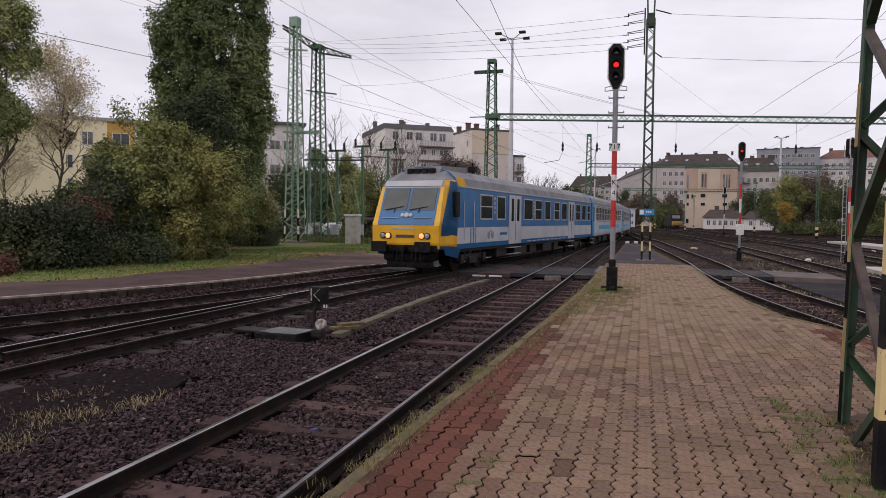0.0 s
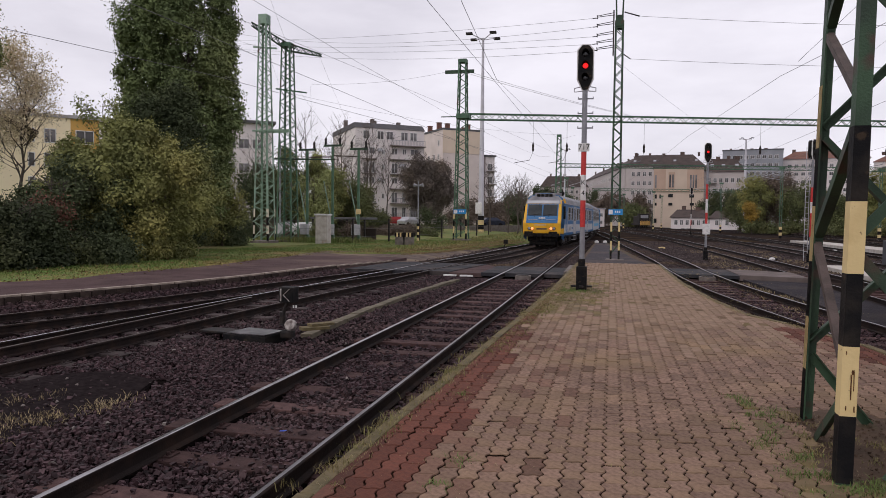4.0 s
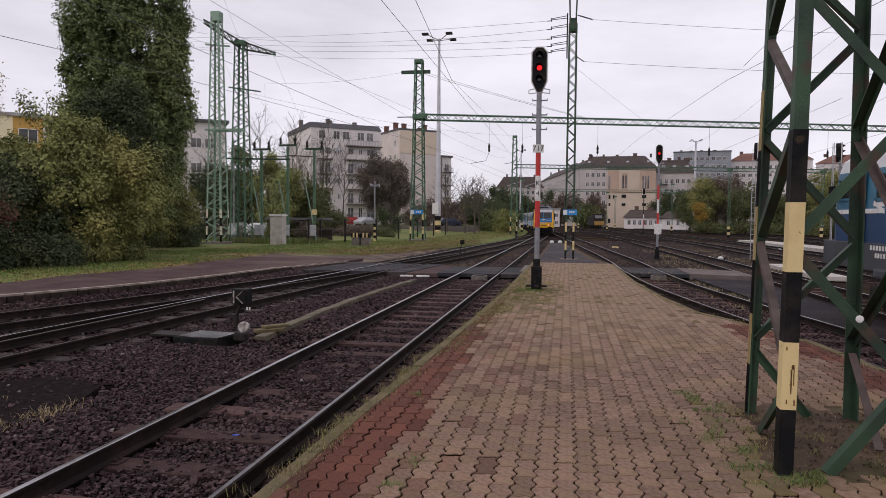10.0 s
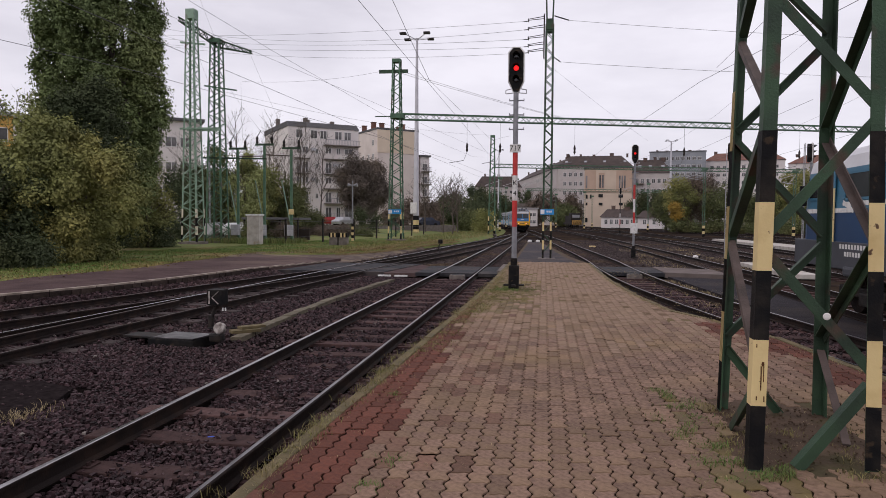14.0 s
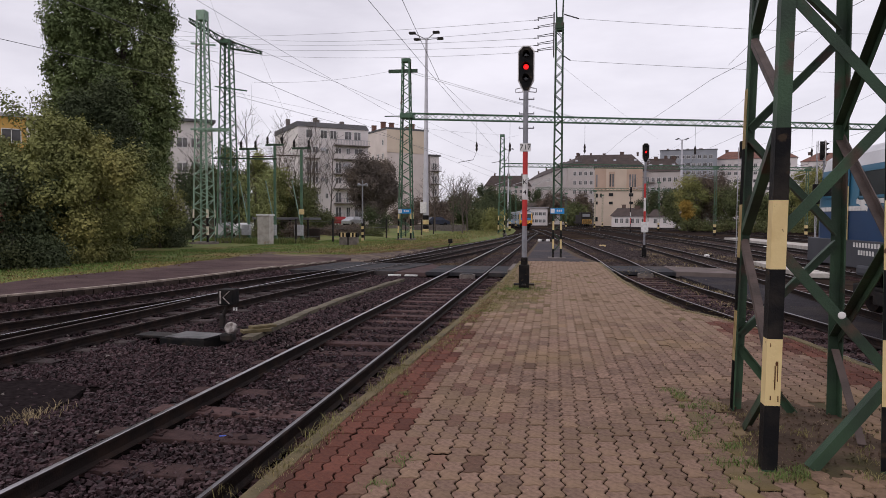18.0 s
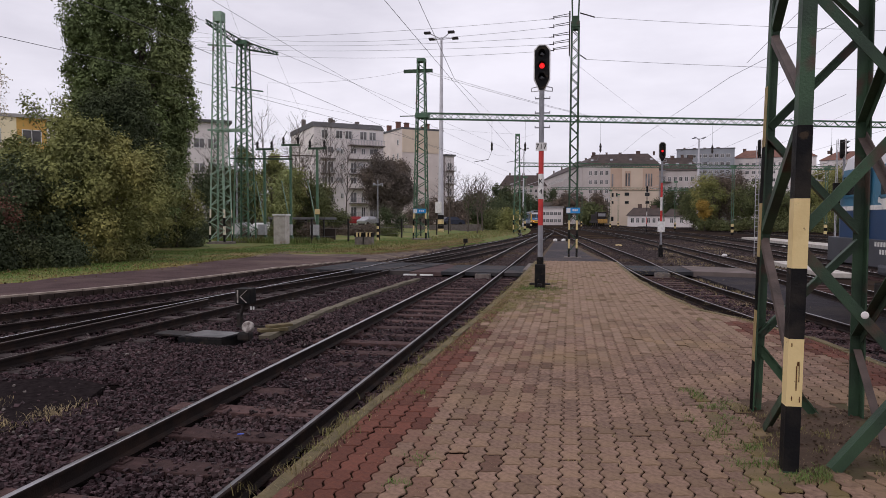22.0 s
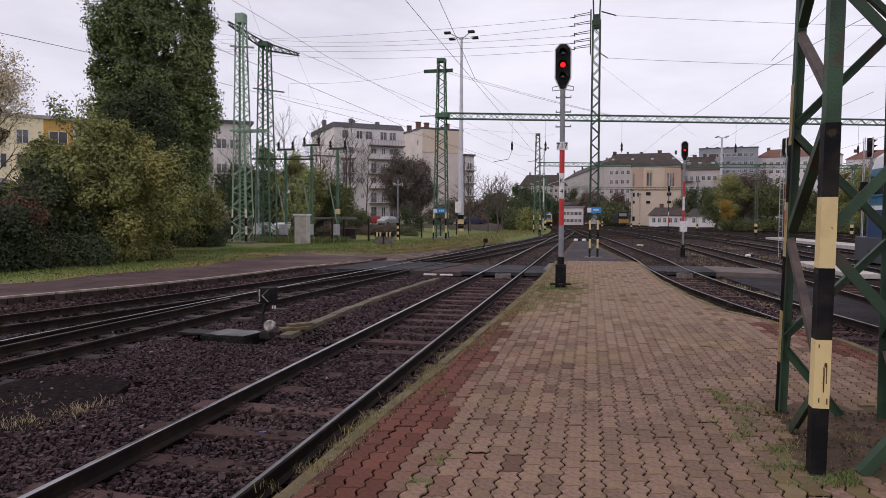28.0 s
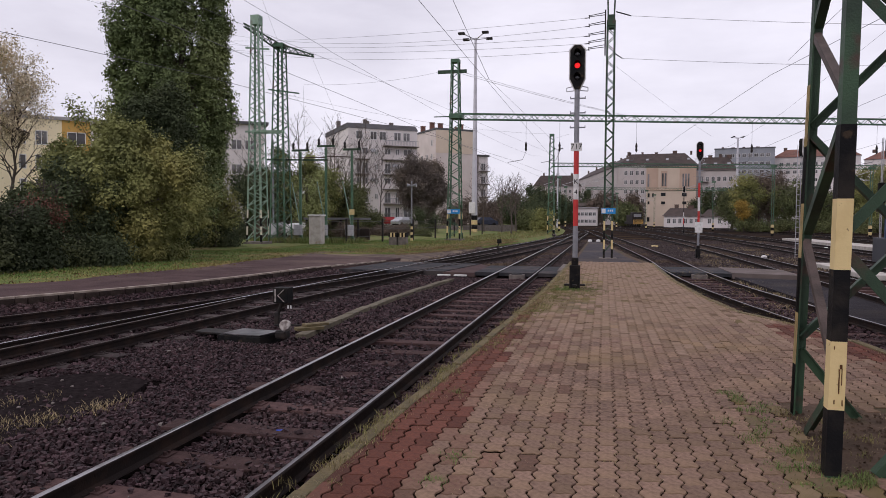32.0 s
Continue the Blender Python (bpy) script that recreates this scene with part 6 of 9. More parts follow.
for k in range(8):
    x, y, h = -25.0 + 0.95 * k + g.uniform(-0.3, 0.3), 69 + g.uniform(-1, 2), g.uniform(0.9, 1.3)
    tree("low_thicket", (x, y, 0.1), h * 0.9, 0.04, lobe_set(430 + k, 9, (0, 0, h * 0.45), (1.0, 0.9, h * 0.35), 0.42), 1800, 0.06, g.choice(("leaf_brown", "leaf_brown", "leaf_mid")), "low brown twiggy thicket before the parked cars", 430 + k, 12, 0.7, 4, 0.16, "bush", up=1.3)
tree("yellow_tree", (24.2, 133.0, 0.1), 4.5, 0.12, lobe_set(150, 8, (0, 0, 3.9), (1.1, 1.0, 2.2), 0.7), 3500, 0.12, "leaf_yellow", "small bright yellow autumn tree on the bank", 150, 8, 1.2, 6, 0.25)
for k, (x, y, h, mm) in enumerate(((4.0, 262, 14, "leaf_brown"), (10.0, 268, 12, "leaf_brown"), (-2.5, 285, 13, "leaf_brown"), (-16, 240, 12, "leaf_dark"), (-22, 230, 13, "leaf_dark"), (-9, 300, 17, "leaf_dark"), (-30, 215, 12, "leaf_dark"), (-26, 262, 16, "leaf_dark"), (7, 236, 7, "leaf_mid"), (-15.5, 276, 10, "leaf_dark"))):
    tree("distant_tree", (x, y, 0.0), h * 0.7, 0.25, lobe_set(160 + k, 18, (0, 0, h * 0.5), (3.4, 3, h * 0.42), 2.0), 5000, 0.28, mm, "distant dark autumn tree before the houses", 160 + k, 8, 2.6, 6, 0.6)

# ---- houses ----
M["plaster_white"] = material("stained_white_plaster", (0.73, 0.67, 0.655), 0.9, 0, (0.63, 0.575, 0.56), 0.25, (0.35, 0.7), 0.1, 6, third=(0.53, 0.475, 0.46), third_scale=0.09, third_spread=(0.5, 0.66))
M["plaster_rose"] = material("pale_rose_grey_plaster", (0.68, 0.595, 0.555), 0.9, 0, (0.58, 0.50, 0.46), 0.3, (0.35, 0.7), 0.1, 6)
M["plaster_yellow"] = material("pale_yellow_plaster", (0.90, 0.78, 0.55), 0.9, 0, (0.80, 0.68, 0.46), 0.3, (0.35, 0.7), 0.1, 6)
M["plaster_orange"] = material("orange_plaster", (0.60, 0.36, 0.10), 0.9, 0, (0.52, 0.30, 0.09), 0.3, (0.35, 0.7), 0.1, 6)
M["plaster_peach"] = material("peach_plaster", (0.61, 0.49, 0.39), 0.9, 0, (0.53, 0.42, 0.33), 0.2, (0.35, 0.7), 0.1, 6)
M["plaster_terracotta"] = material("terracotta_plaster_panel", (0.50, 0.355, 0.27), 0.9, 0, (0.44, 0.31, 0.235), 0.3, (0.35, 0.7), 0.1, 6)
M["plaster_grey"] = material("blue_grey_panel_wall", (0.30, 0.31, 0.335), 0.9, 0, (0.24, 0.25, 0.27), 0.25, (0.35, 0.7), 0.1, 6)
M["plaster_dull"] = material("dull_pale_stucco", (0.50, 0.445, 0.425), 0.9, 0, (0.42, 0.37, 0.35), 0.2, (0.35, 0.7), 0.1, 6)
M["roof_brown"] = material("dark_brown_roof_tiles", (0.072, 0.052, 0.045), 0.9, 0, (0.045, 0.033, 0.030), 0.5, (0.35, 0.7), 0.5, 4)
M["roof_red"] = material("faded_red_roof_tiles", (0.20, 0.095, 0.07), 0.9, 0, (0.14, 0.07, 0.055), 0.5, (0.35, 0.7), 0.5, 4)
M["roof_felt"] = material("grey_roof_felt", (0.12, 0.115, 0.12), 0.9, 0, (0.08, 0.078, 0.082), 0.5, (0.35, 0.7), 0.3, 4)
M["chimney_brick"] = material("sooty_chimney_brick", (0.13, 0.085, 0.07), 0.9, 0, (0.07, 0.05, 0.045), 1.2, (0.35, 0.7), 0.3, 8)
M["roof_pale"] = material("pale_sheet_roof", (0.40, 0.38, 0.38), 0.8, 0, (0.28, 0.26, 0.26), 0.5, (0.35, 0.7), 0.2, 4)


def window_meshes(w, h):
    bm = bmesh.new()
    t = 0.09
    xs, zs = [-w / 2, -w / 2 + t, -0.035, 0.035, w / 2 - t, w / 2], [-h / 2, -h / 2 + t, h / 2 - t, h / 2]
    layers = [[[bm.verts.new((x, y, z)) for z in zs] for x in xs] for y in (-0.05, 0.05)]
    hole = {(1, 1), (3, 1)}
    for i in range(5):
        for k in range(3):
            if (i, k) in hole:
                ring = [(i, k), (i + 1, k), (i + 1, k + 1), (i, k + 1)]
                for (a, b), (c, d) in zip(ring, ring[1:] + ring[:1]):
                    bm.faces.new((layers[0][a][b], layers[0][c][d], layers[1][c][d], layers[1][a][b]))
                continue
            for ly in layers:
                bm.faces.new((ly[i][k], ly[i + 1][k], ly[i + 1][k + 1], ly[i][k + 1]))
    rim = [(i, 0) for i in range(5)] + [(5, k) for k in range(3)] + [(i, 3) for i in range(5, 0, -1)] + [(0, k) for k in range(3, 0, -1)]
    for (a, b), (c, d) in zip(rim, rim[1:] + rim[:1]):
        bm.faces.new((layers[0][a][b], layers[0][c][d], layers[1][c][d], layers[1][a][b]))
    bmesh.ops.recalc_face_normals(bm, faces=bm.faces[:])
    fr = bpy.data.meshes.new("window_frame")
    bm.to_mesh(fr)
    bm.free()
    fr.materials.append(M["white_paint"])
    bm = bmesh.new()
    box(bm, (0, 0.02, 0), (w - 0.1, 0.05, h - 0.1))
    pn = bpy.data.meshes.new("pane")
    bm.to_mesh(pn)
    bm.free()
    pn.materials.append(M["house_glass"])
    return fr, pn


def house(label, a, b, depth, z0, eave, wall, roof, ridge=0.0, cols=6, floors=5, win=(1.3, 1.5), first=1.6, side=None, balconies=(), skip=(), chimneys=0, roof_over=0.4, setback=0.0, skylights=0, group="", margin=0.06, gable=False):
    """A house whose front wall runs from a to b (x, y), left to right as seen; walls, roof, windows row by row."""
    a, b = Vector((*a, 0)), Vector((*b, 0))
    d = (b - a).normalized()
    back = Vector((-d.y, d.x, 0))
    wdt = (b - a).length
    root = thing("house", (a.x, a.y, z0), label, "house", group, rz=math.degrees(math.atan2(d.y, d.x)))
    H = eave - z0
    bm = bmesh.new()
    box(bm, (wdt / 2, depth / 2, H / 2 - 1), (wdt, depth, H + 2))
    part("wall", bm, M[wall], root)
    bm = bmesh.new()
    o = roof_over
    if gable:
        R = ridge - eave
        vs = [bm.verts.new(v) for y in (-o, depth + o) for v in ((-o, y, H - 0.1), (wdt / 2, y, H + R), (wdt + o, y, H - 0.1), (wdt + o, y, H + 0.12), (wdt / 2, y, H + R + 0.25), (-o, y, H + 0.12))]
        for i in range(6):
            bm.faces.new((vs[i], vs[(i + 1) % 6], vs[6 + (i + 1) % 6], vs[6 + i]))
        for q in ((0, 1, 4, 5), (1, 2, 3, 4), (6, 7, 10, 11), (7, 8, 9, 10)):
            bm.faces.new([vs[i] for i in q])
        bg = bmesh.new()
        tri = [bg.verts.new(v) for y in (0.0, depth) for v in ((0, y, H), (wdt, y, H), (wdt / 2, y, H + R - 0.02))]
        for q in ((0, 1, 2), (3, 5, 4), (0, 2, 5, 3), (2, 1, 4, 5)):
            bg.faces.new([tri[i] for i in q])
        bmesh.ops.recalc_face_normals(bg, faces=bg.faces[:])
        part("gable", bg, M[wall], root)
    elif ridge:
        R = ridge - eave
        vs = [bm.verts.new(v) for v in ((-o, -o, H), (wdt + o, -o, H), (wdt + o, depth + o, H), (-o, depth + o, H), (min(depth / 2, wdt * 0.15), depth / 2, H + R), (wdt - min(depth / 2, wdt * 0.15), depth / 2, H + R))]
        for f in ((0, 1, 5, 4), (1, 2, 5), (2, 3, 4, 5), (3, 0, 4), (3, 2, 1, 0)):
            bm.faces.new([vs[i] for i in f])
    else:
        box(bm, (wdt / 2, depth / 2, H + 0.2), (wdt + 2 * o, depth + 2 * o, 0.4))
    bmesh.ops.recalc_face_normals(bm, faces=bm.faces[:])
    rf = part("roof", bm, M[roof], root)
    if setback and not ridge:
        bm = bmesh.new()
        box(bm, (wdt / 2, depth / 2 + 1, H + 0.4 + setback / 2), (wdt - 2, depth - 2, setback))
        part("top_storey", bm, M[wall], root)
        bm = bmesh.new()
        box(bm, (wdt / 2, depth / 2 + 1, H + 0.45 + setback), (wdt - 1.4, depth - 1.4, 0.2))
        part("top_roof", bm, M["roof_felt"], rf)
    fr, pn = window_meshes(*win)
    step = (H - first) / floors

    def put_window(m):
        w = part("window", fr, None, root)
        w.matrix_basis = m
        p = part("pane", pn, None, w)
        return w
    for fl in range(floors):
        z = first + step * fl + 0.2
        for c in range(cols):
            if (fl, c) in skip:
                continue
            x = wdt * (margin + (1 - 2 * margin) * (c + 0.5) / cols)
            put_window(pose(x, -0.03, z + win[1] / 2 - 0.4))
        if side:
            n, sgn = side
            for c in range(n):
                y = depth * (c + 0.5) / n
                put_window(pose(-0.03 if sgn < 0 else wdt + 0.03, y, z + win[1] / 2 - 0.4, 0, 0, -90 if sgn < 0 else 90))
    if setback:
        for c in range(cols):
            put_window(pose(wdt * (c + 0.5) / cols, 0.97, H + 0.5 + setback * 0.5))
    for x0, x1, fls in balconies:
        for fl in fls:
            z = first + step * fl - 0.45
            bm = bmesh.new()
            box(bm, ((x0 + x1) / 2, -0.6, z), (x1 - x0, 1.2, 0.16))
            bal = part("balcony", bm, M["concrete"], root)
            bm = bmesh.new()
            bar(bm, (x0, -1.17, z + 0.95), (x1, -1.17, z + 0.95), 0.06, 0.06)
            n = int((x1 - x0) / 0.25)
            for k in range(n + 1):
                x = x0 + (x1 - x0) * k / n
                bar(bm, (x, -1.17, z), (x, -1.17, z + 0.95), 0.035, 0.035)
            part("railing", bm, M["grey_paint"], bal)
    g = random.Random(int(wdt * 10))
    for k in range(chimneys):
        bm = bmesh.new()
        x = wdt * (k + 0.5 + g.uniform(-0.2, 0.2)) / chimneys
        zt = H + ((ridge - eave) if ridge else setback + 0.4)
        w, h, y = g.uniform(0.8, 1.9), g.uniform(0.4, 1.1), depth * g.uniform(0.42, 0.6)
        box(bm, (x, y, zt + h / 2 - 0.4), (w, 0.7, h + 0.8), bevel=0.04)
        box(bm, (x, y, zt + h + 0.07), (w + 0.15, 0.85, 0.14))
        part("chimney", bm, M["chimney_brick"], root)
    for k in range(skylights):
        bm = bmesh.new()
        R = ridge - eave
        mx = pose(wdt * (k + 0.5) / skylights + g.uniform(-1, 1), depth * 0.22, H + R * 0.47, math.degrees(math.atan2(R, depth / 2)))
        box(bm, (0, 0, 0.06), (1.1, 1.5, 0.12), mx)
        part("skylight", bm, M["lamp_glass"], rf)
    return root


def apartment_block():
    """A stained white block: a dark mansard strip, bays with balconies, a long terrace on the top floors."""
    a, b = Vector((-45.72, 119.7, 0)), Vector((-34.84, 127.5, 0))
    d = (b - a).normalized()
    W, D, H = (b - a).length, 18.0, 18.6
    root = thing("house", (a.x, a.y, 0), "stained white apartment block with balconies and a dark roof edge", "house", rz=math.degrees(math.atan2(d.y, d.x)))
    bm = bmesh.new()
    box(bm, (W / 2, D / 2, H / 2 - 1), (W, D, H + 2))
    part("wall", bm, M["plaster_white"], root)
    bm = bmesh.new()
    prism(bm, [(-0.12, -0.12), (W + 0.12, -0.12), (W + 0.12, D), (-0.12, D)], H, H + 0.95)
    for v in bm.verts:
        if v.co.z > H + 0.5:
            v.co.y += 0.55 if v.co.y < 1 else 0
            v.co.x += 0.0 if v.co.x < 1 else -0.4
    roof = part("roof", bm, M["roof_felt"], root)
    for x, y, h in ((0.4, 9.0, 1.4), (3.6, 1.6, 0.9), (5.0, 5.0, 1.1), (9.0, 2.5, 0.7)):
        bm = bmesh.new()
        box(bm, (x, y, H + 0.95 + h / 2), (0.7, 0.7, h), bevel=0.03)
        part("chimney", bm, M["concrete"], roof)
    cache = {}

    def window(x0, x1, z0, z1, glass=None):
        size = (round(x1 - x0, 2), round(z1 - z0, 2))
        if size not in cache:
            cache[size] = window_meshes(*size)
        w = part("window", cache[size][0], None, root)
        w.matrix_basis = pose((x0 + x1) / 2, -0.03, (z0 + z1) / 2)
        part("pane", cache[size][1], None, w)

    def balcony(x0, x1, z, depth, solid):
        bm = bmesh.new()
        box(bm, ((x0 + x1) / 2, -depth / 2, z), (x1 - x0, depth, 0.18))
        bal = part("balcony", bm, M["concrete"], root)
        bm = bmesh.new()
        if solid:
            box(bm, ((x0 + x1) / 2, -depth + 0.06, z + 0.5), (x1 - x0, 0.1, 0.82))
        bar(bm, (x0, -depth + 0.06, z + 1.0), (x1, -depth + 0.06, z + 1.0), 0.07, 0.07)
        for k in range(int((x1 - x0) / 0.3) + 1):
            x = min(x0 + k * 0.3, x1)
            bar(bm, (x, -depth + 0.06, z), (x, -depth + 0.06, z + 1.0), 0.04, 0.04)
        part("railing", bm, M["plaster_white"] if solid else M["grey_paint"], bal)
    for x0, x1 in ((1.4, 2.6), (4.1, 5.4), (5.9, 7.2), (8.7, 10.1), (10.5, 11.9)):
        window(x0, x1, H - 2.0, H - 0.45)
    balcony(6.6, W, H - 3.1, 1.1, False)
    for k in range(6):
        z = H - 2.95 - 2.72 * (k + 1)
        window(1.5, 2.5, z + 0.2, z + 2.2)
        window(2.55, 3.7, z + 0.2, z + 2.2)
        balcony(1.2, 3.9, z, 0.8, k % 2 == 0)
        for x0, x1 in ((6.9, 8.1), (9.0, 9.8), (10.6, 12.2)):
            window(x0, x1, z + 0.15, z + 2.1)
        balcony(6.6, W - 0.1, z, 1.0, k in (0, 2))
        window(5.0, 5.6, z + 0.9, z + 1.9)
        if k < 3:
            bm = bmesh.new()
            box(bm, (4.6 + 4.2 * (k % 2), -0.22, z + 1.7), (0.85, 0.36, 0.6), bevel=0.04)
            part("cooling_unit", bm, M["galvanised"], root)
    for k in range(3):
        w = part("window", window_meshes(0.8, 1.2)[0], None, root)
        w.matrix_basis = pose(-0.03, 4.5, H - 4.5 - 2.72 * k, 0, 0, -90)


apartment_block()


def cream_house():
    """A cream house turned three-quarters, its upper band paler, small windows on the flank."""
    root = house("plain cream apartment house with small flank windows and chimneys", (-35.74, 146.0), (-27.92, 152.0), 11.3, 0, 21.3, "plaster_rose", "roof_felt", cols=0, floors=5, roof_over=0.12)
    bm = bmesh.new()
    box(bm, (4.93, -0.05, 18.8), (9.85, 0.1, 4.9))
    part("upper_band", bm, M["plaster_band"], root)
    bm = bmesh.new()
    box(bm, (4.93, -0.04, 8.0), (9.85, 0.08, 16.2))
    part("lower_wall", bm, M["plaster_rose"], root)
    fr, pn = window_meshes(0.9, 1.3)
    for y in (2.2, 4.6, 7.6):
        for k in range(5):
            if (k + int(y)) % 3 == 1:
                continue
            w = part("window", fr, None, root)
            w.matrix_basis = pose(-0.03, y, 18.6 - 3.0 * k, 0, 0, -90)
            part("pane", pn, None, w)
    for x, y in ((0.4, 3.0), (2.6, 3.5), (7.4, 3.0), (1.0, 9.6), (8.8, 8.0)):
        bm = bmesh.new()
        box(bm, (x, y, 22.3), (0.95, 0.75, 1.5), bevel=0.04)
        box(bm, (x, y, 23.1), (1.1, 0.9, 0.14))
        part("chimney", bm, M["roof_red"], root)


M["plaster_band"] = material("pale_cream_plaster", (0.70, 0.58, 0.46), 0.9, 0, (0.62, 0.50, 0.39), 0.3, (0.35, 0.7), 0.1, 6)
cream_house()
house("pale house wing with stacked rounded balconies", (-27.6, 153.0), (-25.8, 154.4), 8, 0, 16.0, "plaster_white", "roof_felt", cols=1, floors=5, win=(1.2, 1.6), balconies=((0.1, 2.3, (0, 1, 2, 3, 4)),), roof_over=0.3)
house("white flat-roofed house behind the poplar", (-66, 87.5), (-50.9, 97.5), 12, 0, 16.2, "plaster_white", "roof_felt", cols=8, floors=4, win=(1.6, 1.5), roof_over=0.6)
house("pale yellow apartment house", (-76, 58.6), (-63.4, 70.8), 10, 0, 13.6, "plaster_yellow", "roof_pale", cols=7, floors=4, first=2.2, win=(1.3, 1.7), roof_over=0.15, chimneys=2)
house("orange stairwell bay of the apartment house", (-63.4, 70.8), (-61.2, 72.9), 10, 0, 13.6, "plaster_orange", "roof_pale", cols=1, floors=4, first=2.2, win=(2.0, 1.7), roof_over=0.3)
house("white apartment house beside the orange bay", (-61.2, 72.9), (-54.0, 80.0), 10, 0, 13.6, "plaster_white", "roof_pale", cols=4, floors=4, win=(1.5, 1.6), roof_over=0.15)
house("cream plastered house with a plain gable end", (-48.1, 39.1), (-43.5, 44.2), 12, 0, 8.3, "plaster_yellow", "roof_brown", ridge=9.9, gable=True, cols=0, floors=2, win=(1.1, 1.4), roof_over=0.7)
house("long pale town house with a dark brown roof", (5.4, 300), (36, 297), 18, 0, 24.6, "plaster_dull", "roof_brown", ridge=30, cols=12, floors=6, win=(1.4, 1.8), chimneys=5, skylights=4)
house("long receding pale town house row with a dark roof", (-17.5, 425), (5.0, 301), 16, 0, 24.6, "plaster_dull", "roof_brown", ridge=30, cols=34, floors=6, win=(1.5, 1.8), chimneys=9)
peach = house("peach plastered industrial building with tall narrow windows", (13.75, 249.6), (30.0, 248.4), 14, 0, 20.4, "plaster_peach", "roof_felt", cols=0, floors=5, roof_over=0.3)
house("town house with dark roof, dormer lights and small balconies", (30.4, 252), (43.0, 251), 14, 0, 19.0, "plaster_dull", "roof_brown", ridge=24.0, cols=6, floors=5, win=(1.2, 1.6), balconies=((1, 4, (2, 3, 4)),), skylights=3, chimneys=4)
house("low white railway hut row with a weathered roof", (17.0, 214.4), (27.5, 213.2), 9, 0, 3.2, "plaster_white", "roof_brown", ridge=5.6, cols=6, floors=1, win=(1.0, 1.5), first=1.2, chimneys=2, roof_over=0.5)
house("low white railway hut with a grey roof", (27.6, 213.2), (36.8, 211.9), 9, 0, 3.0, "plaster_white", "roof_brown", ridge=5.2, cols=3, floors=1, win=(1.0, 1.5), first=1.2, chimneys=1, roof_over=0.5)
house("large blue-grey panel block with chimneys", (46.9, 326.6), (70.6, 322.4), 16, 0, 33.2, "plaster_grey", "roof_felt", cols=9, floors=9, win=(1.7, 1.5), chimneys=5, roof_over=0.2)
house("white apartment house with a red tiled roof", (72.0, 332), (104.0, 323), 14, 0, 29.6, "plaster_white", "roof_red", ridge=33.5, cols=11, floors=8, win=(1.6, 1.5), chimneys=3)
house("white apartment house with a red tiled roof", (105.0, 322), (142.0, 307), 14, 0, 27.5, "plaster_white", "roof_red", ridge=31.5, cols=13, floors=8, win=(1.6, 1.5), chimneys=4)
house("white flat-roofed station hut beyond the curve", (-10.8, 262), (-2.6, 262), 8, 0, 6.3, "plaster_white", "roof_pale", cols=5, floors=2, win=(1.3, 1.3), first=1.0, roof_over=0.5)
house("brown-roofed villa on the distant rise", (-36, 360), (-12, 362), 14, 8, 19, "plaster_dull", "roof_brown", ridge=25, cols=8, floors=3, win=(1.4, 1.7), chimneys=3)

# terracotta zones, tall windows and small dark openings of the peach building
for x0, x1, z0, z1 in ((0.1, 4.0, 12.4, 20.3), (10.9, 16.2, 12.4, 20.3), (4.9, 6.9, 13.2, 18.8)):
    bm = bmesh.new()
    box(bm, ((x0 + x1) / 2, -0.05, (z0 + z1) / 2), (x1 - x0, 0.12, z1 - z0))
    part("panel", bm, M["plaster_terracotta"], peach)
bm = bmesh.new()
box(bm, (8.1, -0.1, 12.25), (16.3, 0.25, 0.35))
part("cornice", bm, M["plaster_terracotta"], peach)
for x, w, z, h in ((0.75, 0.6, 15.6, 4.4), (5.45, 0.6, 15.8, 4.4), (6.35, 0.6, 15.8, 4.4), (12.1, 0.55, 15.6, 4.4), (12.95, 0.55, 15.6, 4.4), (13.8, 0.55, 15.6, 4.4), (5.7, 1.5, 10.8, 1.1), (12.5, 1.5, 10.7, 1.1), (5.7, 1.3, 7.9, 0.9), (12.6, 1.3, 7.9, 0.9), (0.9, 0.6, 10.5, 1.4), (0.9, 0.6, 7.9, 1.0), (0.9, 0.8, 2.2, 1.5), (2.3, 0.5, 10.5, 1.4)):
    bm = bmesh.new()
    box(bm, (x, -0.13, z), (w, 0.06, h))
    part("tall_window" if h > 3 else "window_opening", bm, M["house_glass"] if h > 3 else M["glass_dark"], peach)
for x in (8.6, 10.0):
    bm = bmesh.new()
    box(bm, (x, -0.06, 16.2), (0.25, 0.12, 7.6))
    part("pilaster", bm, M["plaster_peach"], peach)

# road bridge over the line in the distance
bm = bmesh.new()
box(bm, (-18, 292, 8.2), (84, 8, 1.4))
for x in (-52, -38, -24, -10, 6, 20):
    box(bm, (x, 292, 3.8), (1.2, 6, 7.6))
tagged(part("road_bridge", bm, M["concrete"]), "grey concrete road bridge over the distant line", "bridge")

# ---- mast fittings, wires ----
def fitting(parent, name, build, mat, label=""):
    bm = bmesh.new()
    build(bm)
    return part(name, bm, M[mat], parent, label)


